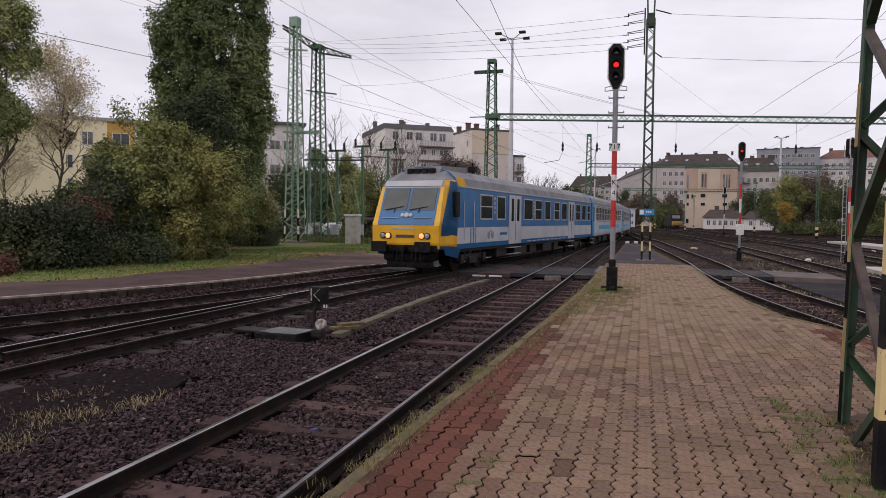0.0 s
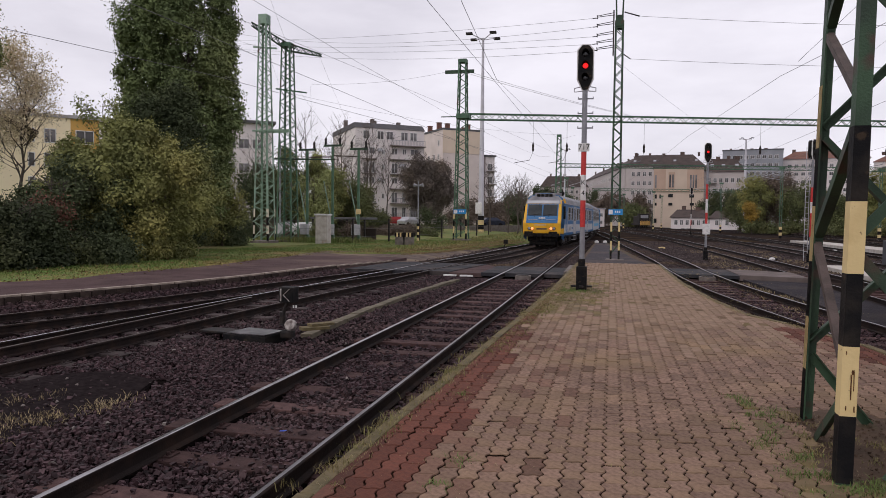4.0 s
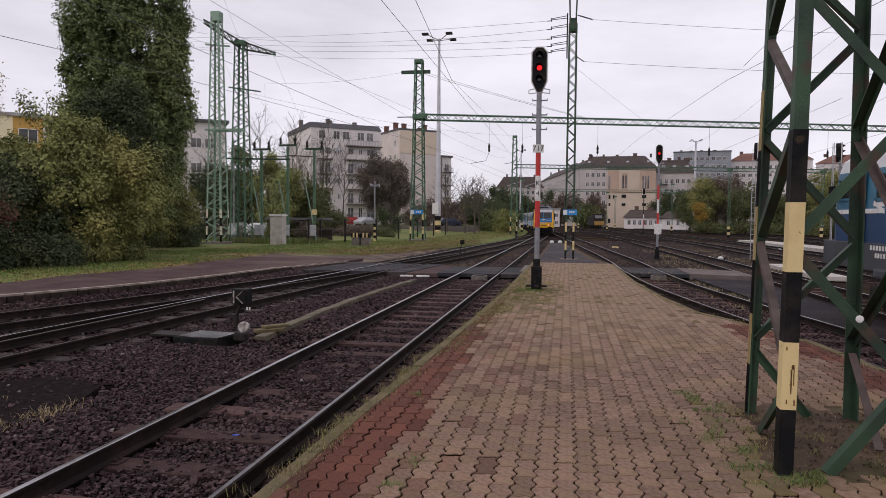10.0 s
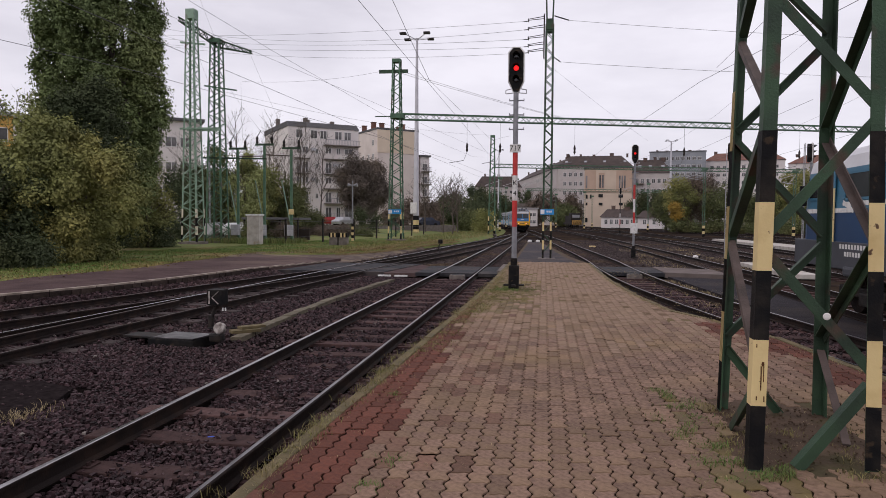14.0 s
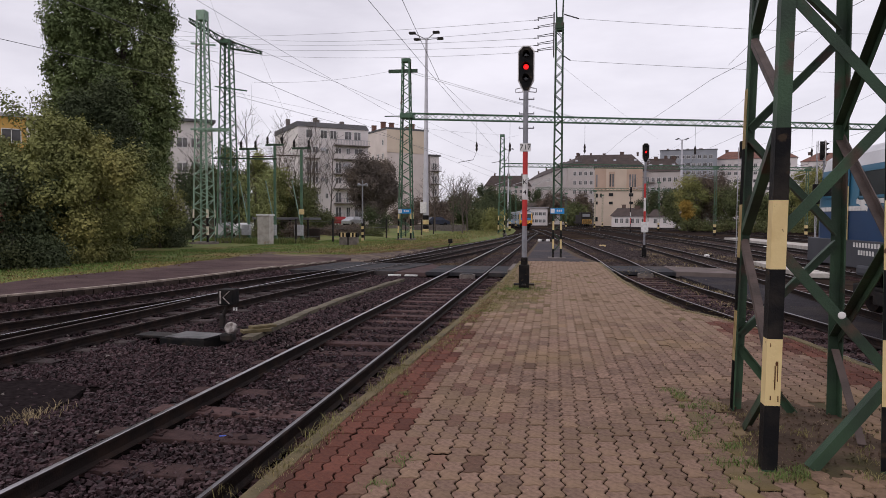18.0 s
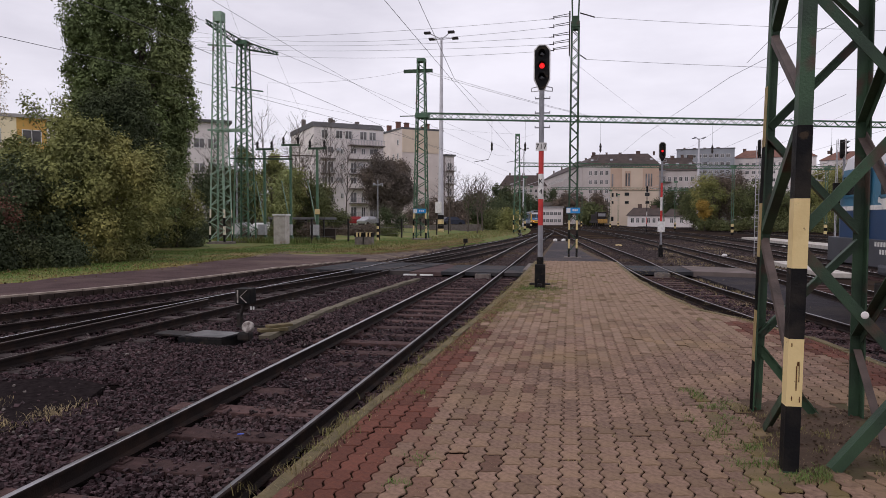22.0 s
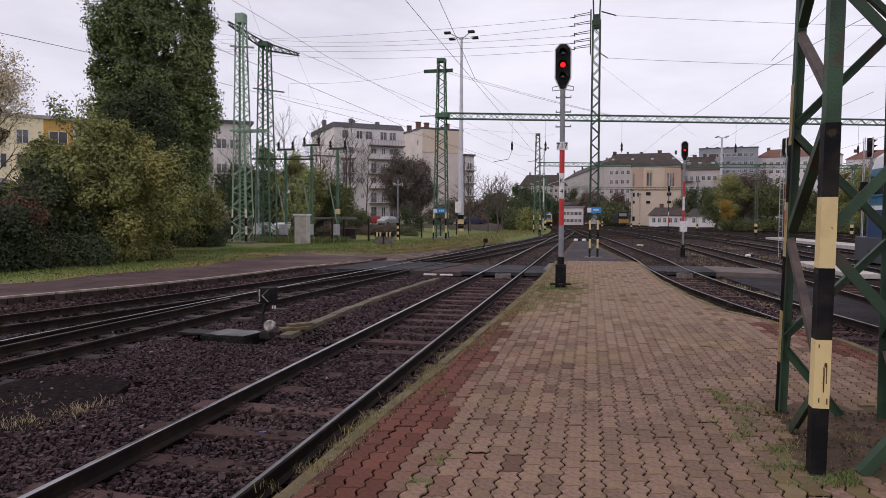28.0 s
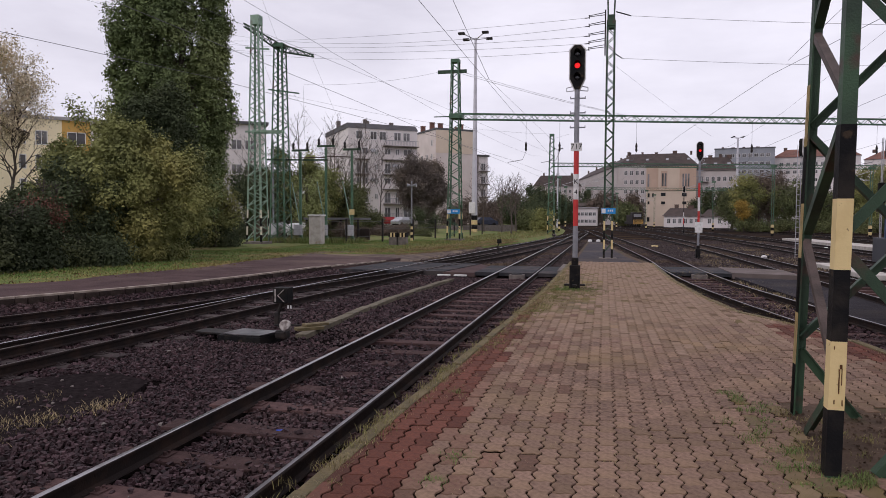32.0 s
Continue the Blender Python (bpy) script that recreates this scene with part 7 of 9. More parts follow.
def tapered_arm(bm, a, b, h0, h1, panels=9):
    """A slanting lattice arm."""
    a, b = Vector(a), Vector(b)
    for sy in (-0.2, 0.2):
        o = Vector((0, sy, 0))
        bar(bm, a + o, b + o * 0.3, 0.08, 0.08)
        bar(bm, a + o - Vector((0, 0, h0)), b + o * 0.3 - Vector((0, 0, h1)), 0.08, 0.08)
        for k in range(panels):
            u, v = k / panels, (k + 1) / panels
            p, q = a.lerp(b, u), a.lerp(b, v)
            hp, hq = h0 + (h1 - h0) * u, h0 + (h1 - h0) * v
            bar(bm, p + o - Vector((0, 0, hp if k % 2 else 0)), q + o * (1 - 0.7 * v) - Vector((0, 0, 0 if k % 2 else hq)), 0.05, 0.05)


fitting(MAST[1], "arm", lambda bm: (tapered_arm(bm, (-1.5, -2.7, 16.4), (0, 0, 15.5), 0.25, 0.6), tapered_arm(bm, (0, 0, 15.5), (2.75, 0.2, 14.55), 0.6, 0.15)), "green_paint")
fitting(MAST[1], "cross_arm", lambda bm: bar(bm, (-1.0, 0, 12.0), (1.6, 0, 11.6), 0.1, 0.1), "mid_green")
fitting(MAST[1], "cross_arm", lambda bm: bar(bm, (-1.2, 0, 6.5), (4.0, 0, 6.4), 0.12, 0.12), "green_paint")
fitting(MAST[0], "cross_arm", lambda bm: bar(bm, (-0.9, 0, 14.6), (1.0, 0, 14.4), 0.12, 0.12), "pale_green")
for sy, x1 in ((-0.5, 2.3), (0.5, 2.0)):
    fitting(MAST[0], "cross_arm", lambda bm: bar(bm, (-0.7, sy, 8.3), (x1, sy, 8.3), 0.12, 0.12), "pale_green")
fitting(MAST[2], "cross_arm", lambda bm: bar(bm, (-1.6, 0, 14.9), (1.0, 0, 14.9), 0.14, 0.3), "green_paint")
fitting(MAST[2], "cross_arm", lambda bm: bar(bm, (-2.0, 0.2, 11.0), (0.3, 0.2, 11.0), 0.08, 0.08), "green_paint")
fitting(MAST[2], "collar", lambda bm: box(bm, (0.1, 0, 10.95), (1.15, 1.05, 0.42), bevel=0.03), "mid_green")
fitting(MAST[3], "head_frame", lambda bm: (box(bm, (0, 0, 10.55), (0.34, 0.34, 0.6), bevel=0.02), rod(bm, (-0.13, 0, 10.8), (-0.17, 0, 12.0), 0.035, 8), rod(bm, (0.13, 0, 10.8), (0.17, 0, 12.0), 0.035, 8), bar(bm, (-0.22, 0, 12.0), (0.22, 0, 12.0), 0.05, 0.05)), "green_paint")
fitting(MAST[3], "insulator_rail", lambda bm: box(bm, (-0.25, 0, 10.1), (0.06, 0.1, 2.0)), "dark_metal")
for zr in (11.07, 10.69, 10.26, 9.93, 9.65):
    fitting(MAST[3], "insulator", lambda bm: [rod(bm, (-0.28, 0, zr + dz - PZ + 0.02), (-0.95, 0, zr + dz * 0.5 - PZ + 0.02), 0.016, 6) for dz in (0.10, 0.20)] + [rod(bm, (-0.95, 0, zr - PZ - 0.01), (-0.97, 0, zr - PZ + 0.15), 0.02, 6), rod(bm, (-0.95, 0, zr - PZ + 0.03), (-1.16, 0, zr - PZ + 0.02), 0.02, 6)], "dark_metal")
for k in range(2):
    z = 11.0 - k * 1.85
    fitting(MAST[3], "insulator", lambda bm: [rod(bm, (0.2, s, z), (0.85 if k == 0 else 0.5, s, z - 0.22), 0.014, 6) for s in (-0.05, 0.05)], "dark_metal")


def sign_plate(parent, c, w, h, rz=0.0):
    bm = bmesh.new()
    box(bm, (0, 0, 0), (w, 0.02, h), bevel=0.004)
    ob = part("sign", bm, M["sign_blue"], parent, "small blue sign with a white panel")
    ob.matrix_basis = pose(*c, 0, 0, rz)
    bm = bmesh.new()
    box(bm, (-w * 0.34, -0.014, 0), (w * 0.28, 0.01, h * 0.8))
    part("white_panel", bm, M["white_paint"], ob)
    bm = bmesh.new()
    for k in range(3):
        box(bm, (w * (0.0 + 0.14 * k), -0.014, h * 0.05), (w * 0.09, 0.01, h * 0.35))
    part("lettering_bar", bm, M["white_paint"], ob)


sign_plate(MAST[3], (0.0, -0.24, 2.15), 0.62, 0.25)
sign_plate(MAST[2], (0.0, -0.62, 2.55), 1.15, 0.4)

truss("track_gantry", (-6.9, 92, 9.2), (36, 104, 9.2), 0.45, M["mid_green"], 70, "distant green lattice girder over the tracks")
truss("track_gantry", (-4, 150, 8.6), (30, 160, 8.6), 0.45, M["mid_green"], 40, "distant green lattice girder over the tracks")


def plain_mast(at, h, label, arm=True, w=0.28, mat="mid_green"):
    r = thing("catenary_mast", at, label, "mast", "slim catenary masts")
    bm = bmesh.new()
    for s in (-1, 1):
        box(bm, (s * w / 2, 0, h / 2), (0.07, 0.14, h))
    part("channel", bm, M[mat], r)
    bm = bmesh.new()
    for k in range(int(h / 0.7)):
        bar(bm, (-w / 2, 0, 0.3 + k * 0.7), (w / 2, 0, 0.65 + k * 0.7), 0.05, 0.03)
    tagged(part("lacing", bm, M[mat], r), kind="stuff")
    bm = bmesh.new()
    box(bm, (0, 0, h + 0.1), (w + 0.5, 0.3, 0.35), bevel=0.03)
    part("head", bm, M[mat], r)
    for k in range(4):
        bm = bmesh.new()
        box(bm, (0, 0, 0.2 + k * 0.42), (w + 0.09, 0.16, 0.41))
        part("stripe", bm, M["yellow_paint"] if k % 2 else M["black_paint"], r)
    if arm:
        bm = bmesh.new()
        rod(bm, (0, 0, h - 0.3), (-2.6, 0, h - 1.1), 0.035, 6)
        rod(bm, (0, 0, h - 1.6), (-2.6, 0, h - 1.1), 0.03, 6)
        part("bracket_arm", bm, M["galvanised"], r)
    return r


for x, y, h in ((23.4, 107.5, 9.9), (19.0, 150, 10.0), (21.6, 151, 10.0), (33.5, 100, 9.0), (9.5, 170, 9), (-9.0, 165, 9.5), (13.2, 198, 9), (-5.2, 130, 9.5), (-7.5, 118, 9), (41, 78.6, 11.2), (3.0, 185, 9)):
    plain_mast((x, y, GROUND_Z if x > -5 else 0.0), h, "slim green catenary mast with striped foot")


def light_tower(at, h, r0, r1, label, bands=True, reach=1.9):
    r = thing("floodlight_mast", at, label, "lamp mast")
    z = 0.0
    if bands:
        for k in range(4):
            bm = bmesh.new()
            rod(bm, (0, 0, z), (0, 0, z + 0.62), r0 + 0.01, 18)
            part("stripe", bm, M["yellow_paint"] if k % 2 == 0 else M["black_paint"], r)
            z += 0.62
    bm = bmesh.new()
    rod(bm, (0, 0, z), (0, 0, h), r0, 18, r1)
    part("pole", bm, M["light_pole"], r)
    for k in range(4):
        a = radians(45 + 90 * k)
        bm = bmesh.new()
        tip = Vector((math.cos(a) * reach, math.sin(a) * reach, h + 0.13 * reach))
        rod(bm, (0, 0, h - 0.25), tip, 0.06, 8)
        arm = part("lamp_arm", bm, M["light_pole"], r)
        bm = bmesh.new()
        box(bm, tip + Vector((math.cos(a) * 0.35, math.sin(a) * 0.35, 0)), (0.45 * reach, 0.32 * reach, 0.14 * reach), bevel=0.04)
        part("floodlight", bm, M["dark_metal"], arm)
    if bands:
        bm = bmesh.new()
        box(bm, (-0.25, -0.45, 3.5), (0.85, 0.25, 1.5), bevel=0.03)
        part("switch_box", bm, M["white_paint"], r)
    return r


light_tower((-17.2, 92.3, 0.05), 26.2, 0.40, 0.14, "very tall pale lamp mast with a striped foot")
light_tower((28.9, 167.5, 0.0), 20.6, 0.4, 0.16, "tall pale lamp mast behind the wooded bank", False, 1.15)
light_tower((-11.5, 175, 0.0), 19.5, 0.3, 0.12, "slim distant lamp mast", False, 1.0)


def wire(pts, sag=0.0, r=0.012, label="thin overhead wire", n=14):
    """A cable hung through points, sagging between them."""
    cu = bpy.data.curves.new("overhead_wire", "CURVE")
    cu.dimensions, cu.bevel_depth, cu.bevel_resolution = "3D", r, 0
    path = []
    for a, b in zip(pts, pts[1:]):
        a, b = Vector(a), Vector(b)
        for k in range(n):
            u = k / n
            p = a.lerp(b, u)
            p.z -= sag * 4 * u * (1 - u)
            path.append(p)
    path.append(Vector(pts[-1]))
    sp = cu.splines.new("POLY")
    sp.points.add(len(path) - 1)
    for q, p in zip(sp.points, path):
        q.co = (*p, 1)
    cu.materials.append(M["pale_wire"] if r > 0.0125 else M["wire"])
    ob = new("overhead_wire", cu)
    return tagged(ob, label, "overhead wire", "overhead wires")


# feeder lines from the slim mast to the tall masts, and away over the yard
for zr, zl, sag in ((11.07, 17.58, 0.36), (10.69, 18.65, 1.02), (10.26, 17.49, 0.52), (9.93, 16.96, 0.42), (9.65, 17.1, 0.74)):
    wire([(-1.03, 32.1, zr), (-35.08, 55, zl)], sag, 0.007, "thin feeder wire strung between the masts", 24)
wire([(0.95, 32.1, 11.06), (30, 26, 7.6)], 0.4, 0.007, "thin feeder wire strung over the yard")
wire([(0.62, 32.1, 9.21), (30, 24, 6.2)], 0.4, 0.007, "thin feeder wire strung over the yard")
# catenaries: carrier and contact wire
def catenary(line, z_contact, z_carrier, y0, y1, dx=0.0):
    pts = [p for p in spline(line, 1.0) if y0 <= p.y <= y1]
    sel = [pts[0]] + [p for i, p in enumerate(pts[1:-1]) if i % 12 == 11] + [pts[-1]]
    wire([(p.x + dx, p.y, z_contact) for p in sel], 0.0, 0.006, "contact wire over the track", 2)
    if z_carrier:
        span = len(sel) - 1
        wire([(p.x + dx, p.y, z_carrier - 0.9 * 4 * (k / span) * (1 - k / span)) for k, p in enumerate(sel)], 0.0, 0.005, "carrier wire over the track", 2)


catenary(TRACK_A, 5.62, 0, -8, 64, 0.25)
wire([(-3.06, 18.2, 5.72), (-3.06, 12.5, 6.6), (-3.06, -4, 9.2)], 0.0, 0.006, "carrier wire over the track")
wire([(-3.06, 18.2, 5.72), (-3.06, 40, 6.6), (-3.2, 62, 9.5)], 0.0, 0.005, "carrier wire over the track")
catenary(TRACK_B, 5.70, 7.6, -6, 62, 0.5)
catenary(TRACK_C, 5.70, 8.0, 4, 64)
catenary(TRACK_C, 5.70, 7.4, 62, 190)
catenary(TRACK_D, 5.70, 0, -6, 66)
wire([(4.05, 17.6, 5.75), (4.75, 12, 6.6), (6.4, -2, 9.0)], 0.0, 0.006, "carrier wire over the track")
catenary(TRACK_E, 5.70, 7.6, 22, 69)
catenary(TRACK_F, 5.70, 7.6, 20, 72)
# stays and feeders that cross the sky
STAYS = (((-22.9, 50.4, 12.4), (-14.4, 60.4, 15.1), 0.35, 0.008), ((-25.4, 47.6, 14.6), (-36, -6, 15.0), 0.8, 0.007), ((-24.9, 50.4, 11.8), (-6.9, 92, 13.2), 0.7, 0.008), ((-24.9, 50.4, 15.3), (-17.5, 20, 27.0), 0.2, 0.007),
         ((-13.05, 60.4, 15.2), (2.4, 65.6, 11.35), 0.15, 0.018), ((-12.7, 60.4, 14.9), (2.4, 65.6, 11.3), 0.15, 0.018), ((0.2, 32.1, 9.0), (9.5, 67.5, 9.6), 0.1, 0.006),
         ((-22.3, 50.4, 14.6), (-19.8, 52, 7.9), 0.1, 0.006), ((-23.0, 50.4, 12.3), (-23.6, 52, 7.9), 0.1, 0.006), ((-24.0, 50.4, 12.0), (-21.4, 52, 8.0), 0.1, 0.006), ((-25.2, 47.6, 14.4), (-24.3, 52, 8.0), 0.3, 0.006), ((-25.0, 50.0, 9.5), (-21.9, 52, 8.0), 0.1, 0.006))
for a, b, sag, rr in STAYS:
    wire([a, b], sag, rr, "pale cable pair from mast to gantry" if rr > 0.0125 else "thin stay wire crossing the yard")
for u in (0.112, 0.166, 0.291, 0.484, 0.70):
    p = GA.lerp(GC, u)
    r = thing("hanging_insulator", (p.x, p.y, p.z - 0.25), "dark rod insulator hanging from the gantry", "insulator", "insulators under the gantry")
    bm = bmesh.new()
    rod(bm, (0, 0, 0.02), (0, 0, -1.9), 0.012, 6)
    bar(bm, (-0.3, -0.3, 0.0), (0.3, 0.3, 0.0), 0.05, 0.04)
    part("hanger", bm, M["wire"], r)
    bm = bmesh.new()
    lathe(bm, [(0.03, -2.75), (0.11, -2.6), (0.08, -2.4), (0.11, -2.2), (0.03, -1.9)], seg=10)
    part("insulator_body", bm, M["dark_metal"], r)
    bm = bmesh.new()
    rod(bm, (0, 0, -2.75), (-0.3, 0, -3.5), 0.015, 6)
    rod(bm, (-0.3, 0, -3.5), (-1.6, -0.3, -3.75), 0.025, 6)
    part("steady_arm", bm, M["wire"], r)

# ---- switchgear posts on the verge ----
for k, (x, h) in enumerate(((-24.0, 7.3), (-21.8, 7.6), (-19.6, 7.3))):
    r = thing("switch_post", (x, 52, 0.2), "green steel switchgear post with a cross arm and motor box", "post", "switchgear posts")
    bm = bmesh.new()
    box(bm, (0, 0, h / 2 - 0.1), (0.18, 0.16, h), bevel=0.02)
    part("post", bm, M["mid_green"], r)
    bm = bmesh.new()
    bar(bm, (-0.75, 0, h), (0.75, 0, h), 0.12, 0.16)
    part("cross_arm", bm, M["green_paint"], r)
    for sx in (-0.6, 0.6):
        bm = bmesh.new()
        lathe(bm, [(0.05, 0), (0.12, 0.12), (0.07, 0.25), (0.12, 0.4), (0.05, 0.55)], (sx, 0, h + 0.08), 10)
        rod(bm, (sx, 0, h + 0.6), (sx + 0.3, 0, h + 1.1), 0.03, 6)
        part("insulator", bm, M["dark_metal"], r)
    bm = bmesh.new()
    rod(bm, (0.16, 0.1, 0.1), (-0.9, 0.3, 4.8), 0.045, 8)
    part("strut", bm, M["pale_green"], r)
    bm = bmesh.new()
    box(bm, (-0.1, -0.3, 0.9), (0.62, 0.4, 0.85), bevel=0.03)
    part("motor_box", bm, M["galvanised"], r)
r = thing("switch_post", (-26.4, 52, 0.2), "slim grey steel post with a motor box", "post", "switchgear posts")
bm = bmesh.new()
rod(bm, (0, 0, -0.3), (0, 0, 8.2), 0.07, 10)
part("post", bm, M["grey_paint"], r)
bm = bmesh.new()
box(bm, (0.1, -0.25, 0.95), (0.68, 0.4, 0.9), bevel=0.03)
part("motor_box", bm, M["galvanised"], r)
bm = bmesh.new()
bar(bm, (-24.0, 52, 6.9), (-21.8, 52, 6.9), 0.09, 0.09)
tagged(part("switch_bar", bm, M["brown_paint"]), "dark steel bar between switchgear posts", "bar")
bm = bmesh.new()
bar(bm, (-21.8, 52, 7.0), (-19.6, 52, 6.9), 0.09, 0.09)
tagged(part("switch_bar", bm, M["brown_paint"]), "dark steel bar between switchgear posts", "bar")
sq = thing("warning_plate", (-19.55, 51.85, 2.55), "small square orange warning plate on a post", "plate")
bm = bmesh.new()
box(bm, (0, 0, 0), (0.42, 0.02, 0.42), bevel=0.004)
part("plate", bm, M["yellow_paint"], sq)

M["cabinet_concrete"] = material("pale_stained_concrete", (0.50, 0.46, 0.42), 0.85, 0, (0.36, 0.32, 0.28), 2.5, (0.4, 0.7), 0.2, 30, third=(0.30, 0.17, 0.08), third_scale=1.6, third_spread=(0.62, 0.72))
cab = thing("relay_cabinet", (-20.95, 48.2, 0.1), "tall pale concrete relay cabinet with rusty stains", "cabinet")
bm = bmesh.new()
box(bm, (0, 0, 1.05), (0.92, 0.8, 2.1), bevel=0.03)
part("body", bm, M["cabinet_concrete"], cab)
bm = bmesh.new()
box(bm, (0, 0, 2.16), (1.06, 0.95, 0.12), bevel=0.03)
part("lid", bm, M["white_paint"], cab)
bm = bmesh.new()
box(bm, (0.05, -0.41, 1.1), (0.66, 0.03, 1.7), bevel=0.008)
part("door", bm, M["cabinet_concrete"], cab)

shed = thing("low_shed", (-23.2, 58, 0.05), "long low open shed with a dark flat roof", "shed")
bm = bmesh.new()
box(bm, (0, 0, 1.95), (5.2, 3, 0.2), bevel=0.03)
part("roof", bm, M["roof_felt"], shed)
for x in (-2.4, -0.8, 0.8, 2.4):
    bm = bmesh.new()
    box(bm, (x, -1.3, 0.9), (0.14, 0.14, 1.9))
    part("post", bm, M["dark_metal"], shed)
bm = bmesh.new()
box(bm, (0, 1.3, 0.5), (5.1, 0.15, 1.1))
part("back_wall", bm, M["roof_brown"], shed)

fence = thing("post_fence", (0, 0, 0), "row of weathered concrete fence posts with wire", "fence")
FP = [(-34, 44), (-31, 45.5), (-28.3, 47), (-19.3, 50), (-18.0, 54.9), (-16.8, 60), (-16.2, 66), (-15.8, 73), (-15.4, 80), (-15.2, 87)]
for x, y in FP:
    bm = bmesh.new()
    box(bm, (x, y, 1.0), (0.14, 0.14, 2.0), bevel=0.01)
    part("post", bm, M["dark_metal"], fence)
for z in (0.6, 1.2, 1.8):
    bm = bmesh.new()
    for (xa, ya), (xb, yb) in zip(FP, FP[1:]):
        rod(bm, (xa, ya, z), (xb, yb, z), 0.008, 4)
    part("strand", bm, M["wire"], fence)
for x, y, ln in ((-17, 100, 22), (-24.5, 92, 12)):
    box_thing("boundary_wall", (x, y, 0.6), (ln, 0.25, 1.1), M["concrete"], "weathered boundary wall behind the bushes", "wall", rz=75 if x == -17 else 20, kind="structure")

# striped posts and bollards
lp = thing("striped_post", (-15.8, 56, 0.2), "slim grey post with loudspeakers and a striped foot", "post")
for k in range(6):
    bm = bmesh.new()
    rod(bm, (0, 0, k * 0.24), (0, 0, k * 0.24 + 0.235), 0.10, 12)
    part("stripe", bm, M["black_paint"] if k % 2 else M["yellow_paint"], lp)
bm = bmesh.new()
rod(bm, (0, 0, 1.44), (0, 0, 5.0), 0.055, 10)
part("pole", bm, M["grey_paint"], lp)
for sx in (-1, 1):
    bm = bmesh.new()
    rod(bm, (sx * 0.05, 0, 4.6), (sx * 0.4, 0, 4.65), 0.06, 10, 0.16)
    part("horn", bm, M["grey_paint"], lp)
for k in range(2):
    b = thing("striped_block", (-14.9 + k * 0.72, 48.0, 0.12), "low concrete block with a black and yellow striped top", "block", "striped blocks by the path")
    bm = bmesh.new()
    box(bm, (0, 0, 0.3), (0.58, 0.5, 0.6), bevel=0.02)
    part("body", bm, M["concrete"], b)
    for q in range(5):
        bm = bmesh.new()
        box(bm, (-0.25 + q * 0.125, 0, 0.75), (0.123, 0.54, 0.3))
        part("stripe", bm, M["yellow_paint"] if q % 2 else M["black_paint"], b)

# points levers
M["lime_wash"] = material("worn_whitewash", (0.42, 0.38, 0.35), 0.85, 0, (0.14, 0.11, 0.10), 14, (0.4, 0.65), 0.2, 40)


def points_lever(at, sc, with_sign, label, rz=0.0):
    r = thing("points_lever", at, label, "points lever", rz=rz)
    bm = bmesh.new()
    box(bm, (0, 0, 0.06), (0.22, 0.2, 0.14), bevel=0.03)
    part("base", bm, M["dark_metal"], r)
    bm = bmesh.new()
    pts = [(0.0, 0, 0.15), (-0.09, 0, 0.28), (-0.09, 0, 0.42), (-0.03, 0, 0.58), (0.02, 0, 0.64)]
    for a, b in zip(pts, pts[1:]):
        rod(bm, a, b, 0.035, 8)
    box(bm, (-0.1, 0, 0.34), (0.08, 0.1, 0.25), bevel=0.02)
    part("lever", bm, M["dark_metal"], r)
    bm = bmesh.new()
    lathe(bm, [(0.085, -0.06), (0.105, -0.04), (0.105, 0.04), (0.085, 0.06)], seg=20, m=Matrix.Translation((0.12, -0.12, 0.24)) @ Matrix.Rotation(radians(75), 4, "X"))
    part("counterweight", bm, M["lime_wash"] if with_sign else M["dark_metal"], r, "round whitewashed counterweight" if with_sign else "")
    bm = bmesh.new()
    rod(bm, (-0.12, -0.1, 0.24), (0.42, -0.1, 0.26), 0.014, 6)
    part("link_rod", bm, M["dark_metal"], r)
    bm = bmesh.new()
    box(bm, (0.02, 0, 0.78), (0.28, 0.25, 0.28), bevel=0.02)
    lamp = part("lantern", bm, M["black_paint"], r)
    if with_sign:
        bm = bmesh.new()
        bar(bm, (-0.07, -0.137, 0.67), (-0.07, -0.137, 0.89), 0.027, 0.008)
        part("mark", bm, M["lime_wash"], lamp)
        bm = bmesh.new()
        bar(bm, (0.10, -0.137, 0.67), (-0.02, -0.137, 0.78), 0.03, 0.008)
        bar(bm, (-0.02, -0.137, 0.78), (0.10, -0.137, 0.89), 0.023, 0.008)
        part("mark", bm, M["lime_wash"], lamp)
        bm = bmesh.new()
        for q in range(2):
            box(bm, (0.14 + q * 0.05, -0.05, 0.57), (0.026, 0.01, 0.055))
        part("number_bar", bm, M["white_paint"], r)
    return r


points_lever((-5.72, 11.5, -0.13), 1, True, "black points lever with a lantern and white counterweight")
points_lever((-7.0, 46.6, GROUND_Z), 1, False, "small dark points lever by the far switch")
points_lever((-6.3, 88.0, GROUND_Z), 1, False, "small dark points lever by the far switch")
pm = thing("points_machine", (-6.35, 11.45, GROUND_Z), "low black points machine under a smooth dark steel cover", "points machine", rz=-8)
bm = bmesh.new()
box(bm, (0, 0, 0.08), (0.92, 0.66, 0.18), bevel=0.02)
part("body", bm, M["black_paint"], pm)
bm = bmesh.new()
box(bm, (0.05, -0.02, 0.185), (0.80, 0.60, 0.03), bevel=0.01)
part("cover", bm, M["wet_steel"], pm)
bm = bmesh.new()
box(bm, (-0.85, 0.15, 0.12), (0.75, 0.4, 0.04), bevel=0.01)
part("rod_cover", bm, M["dark_metal"], pm)
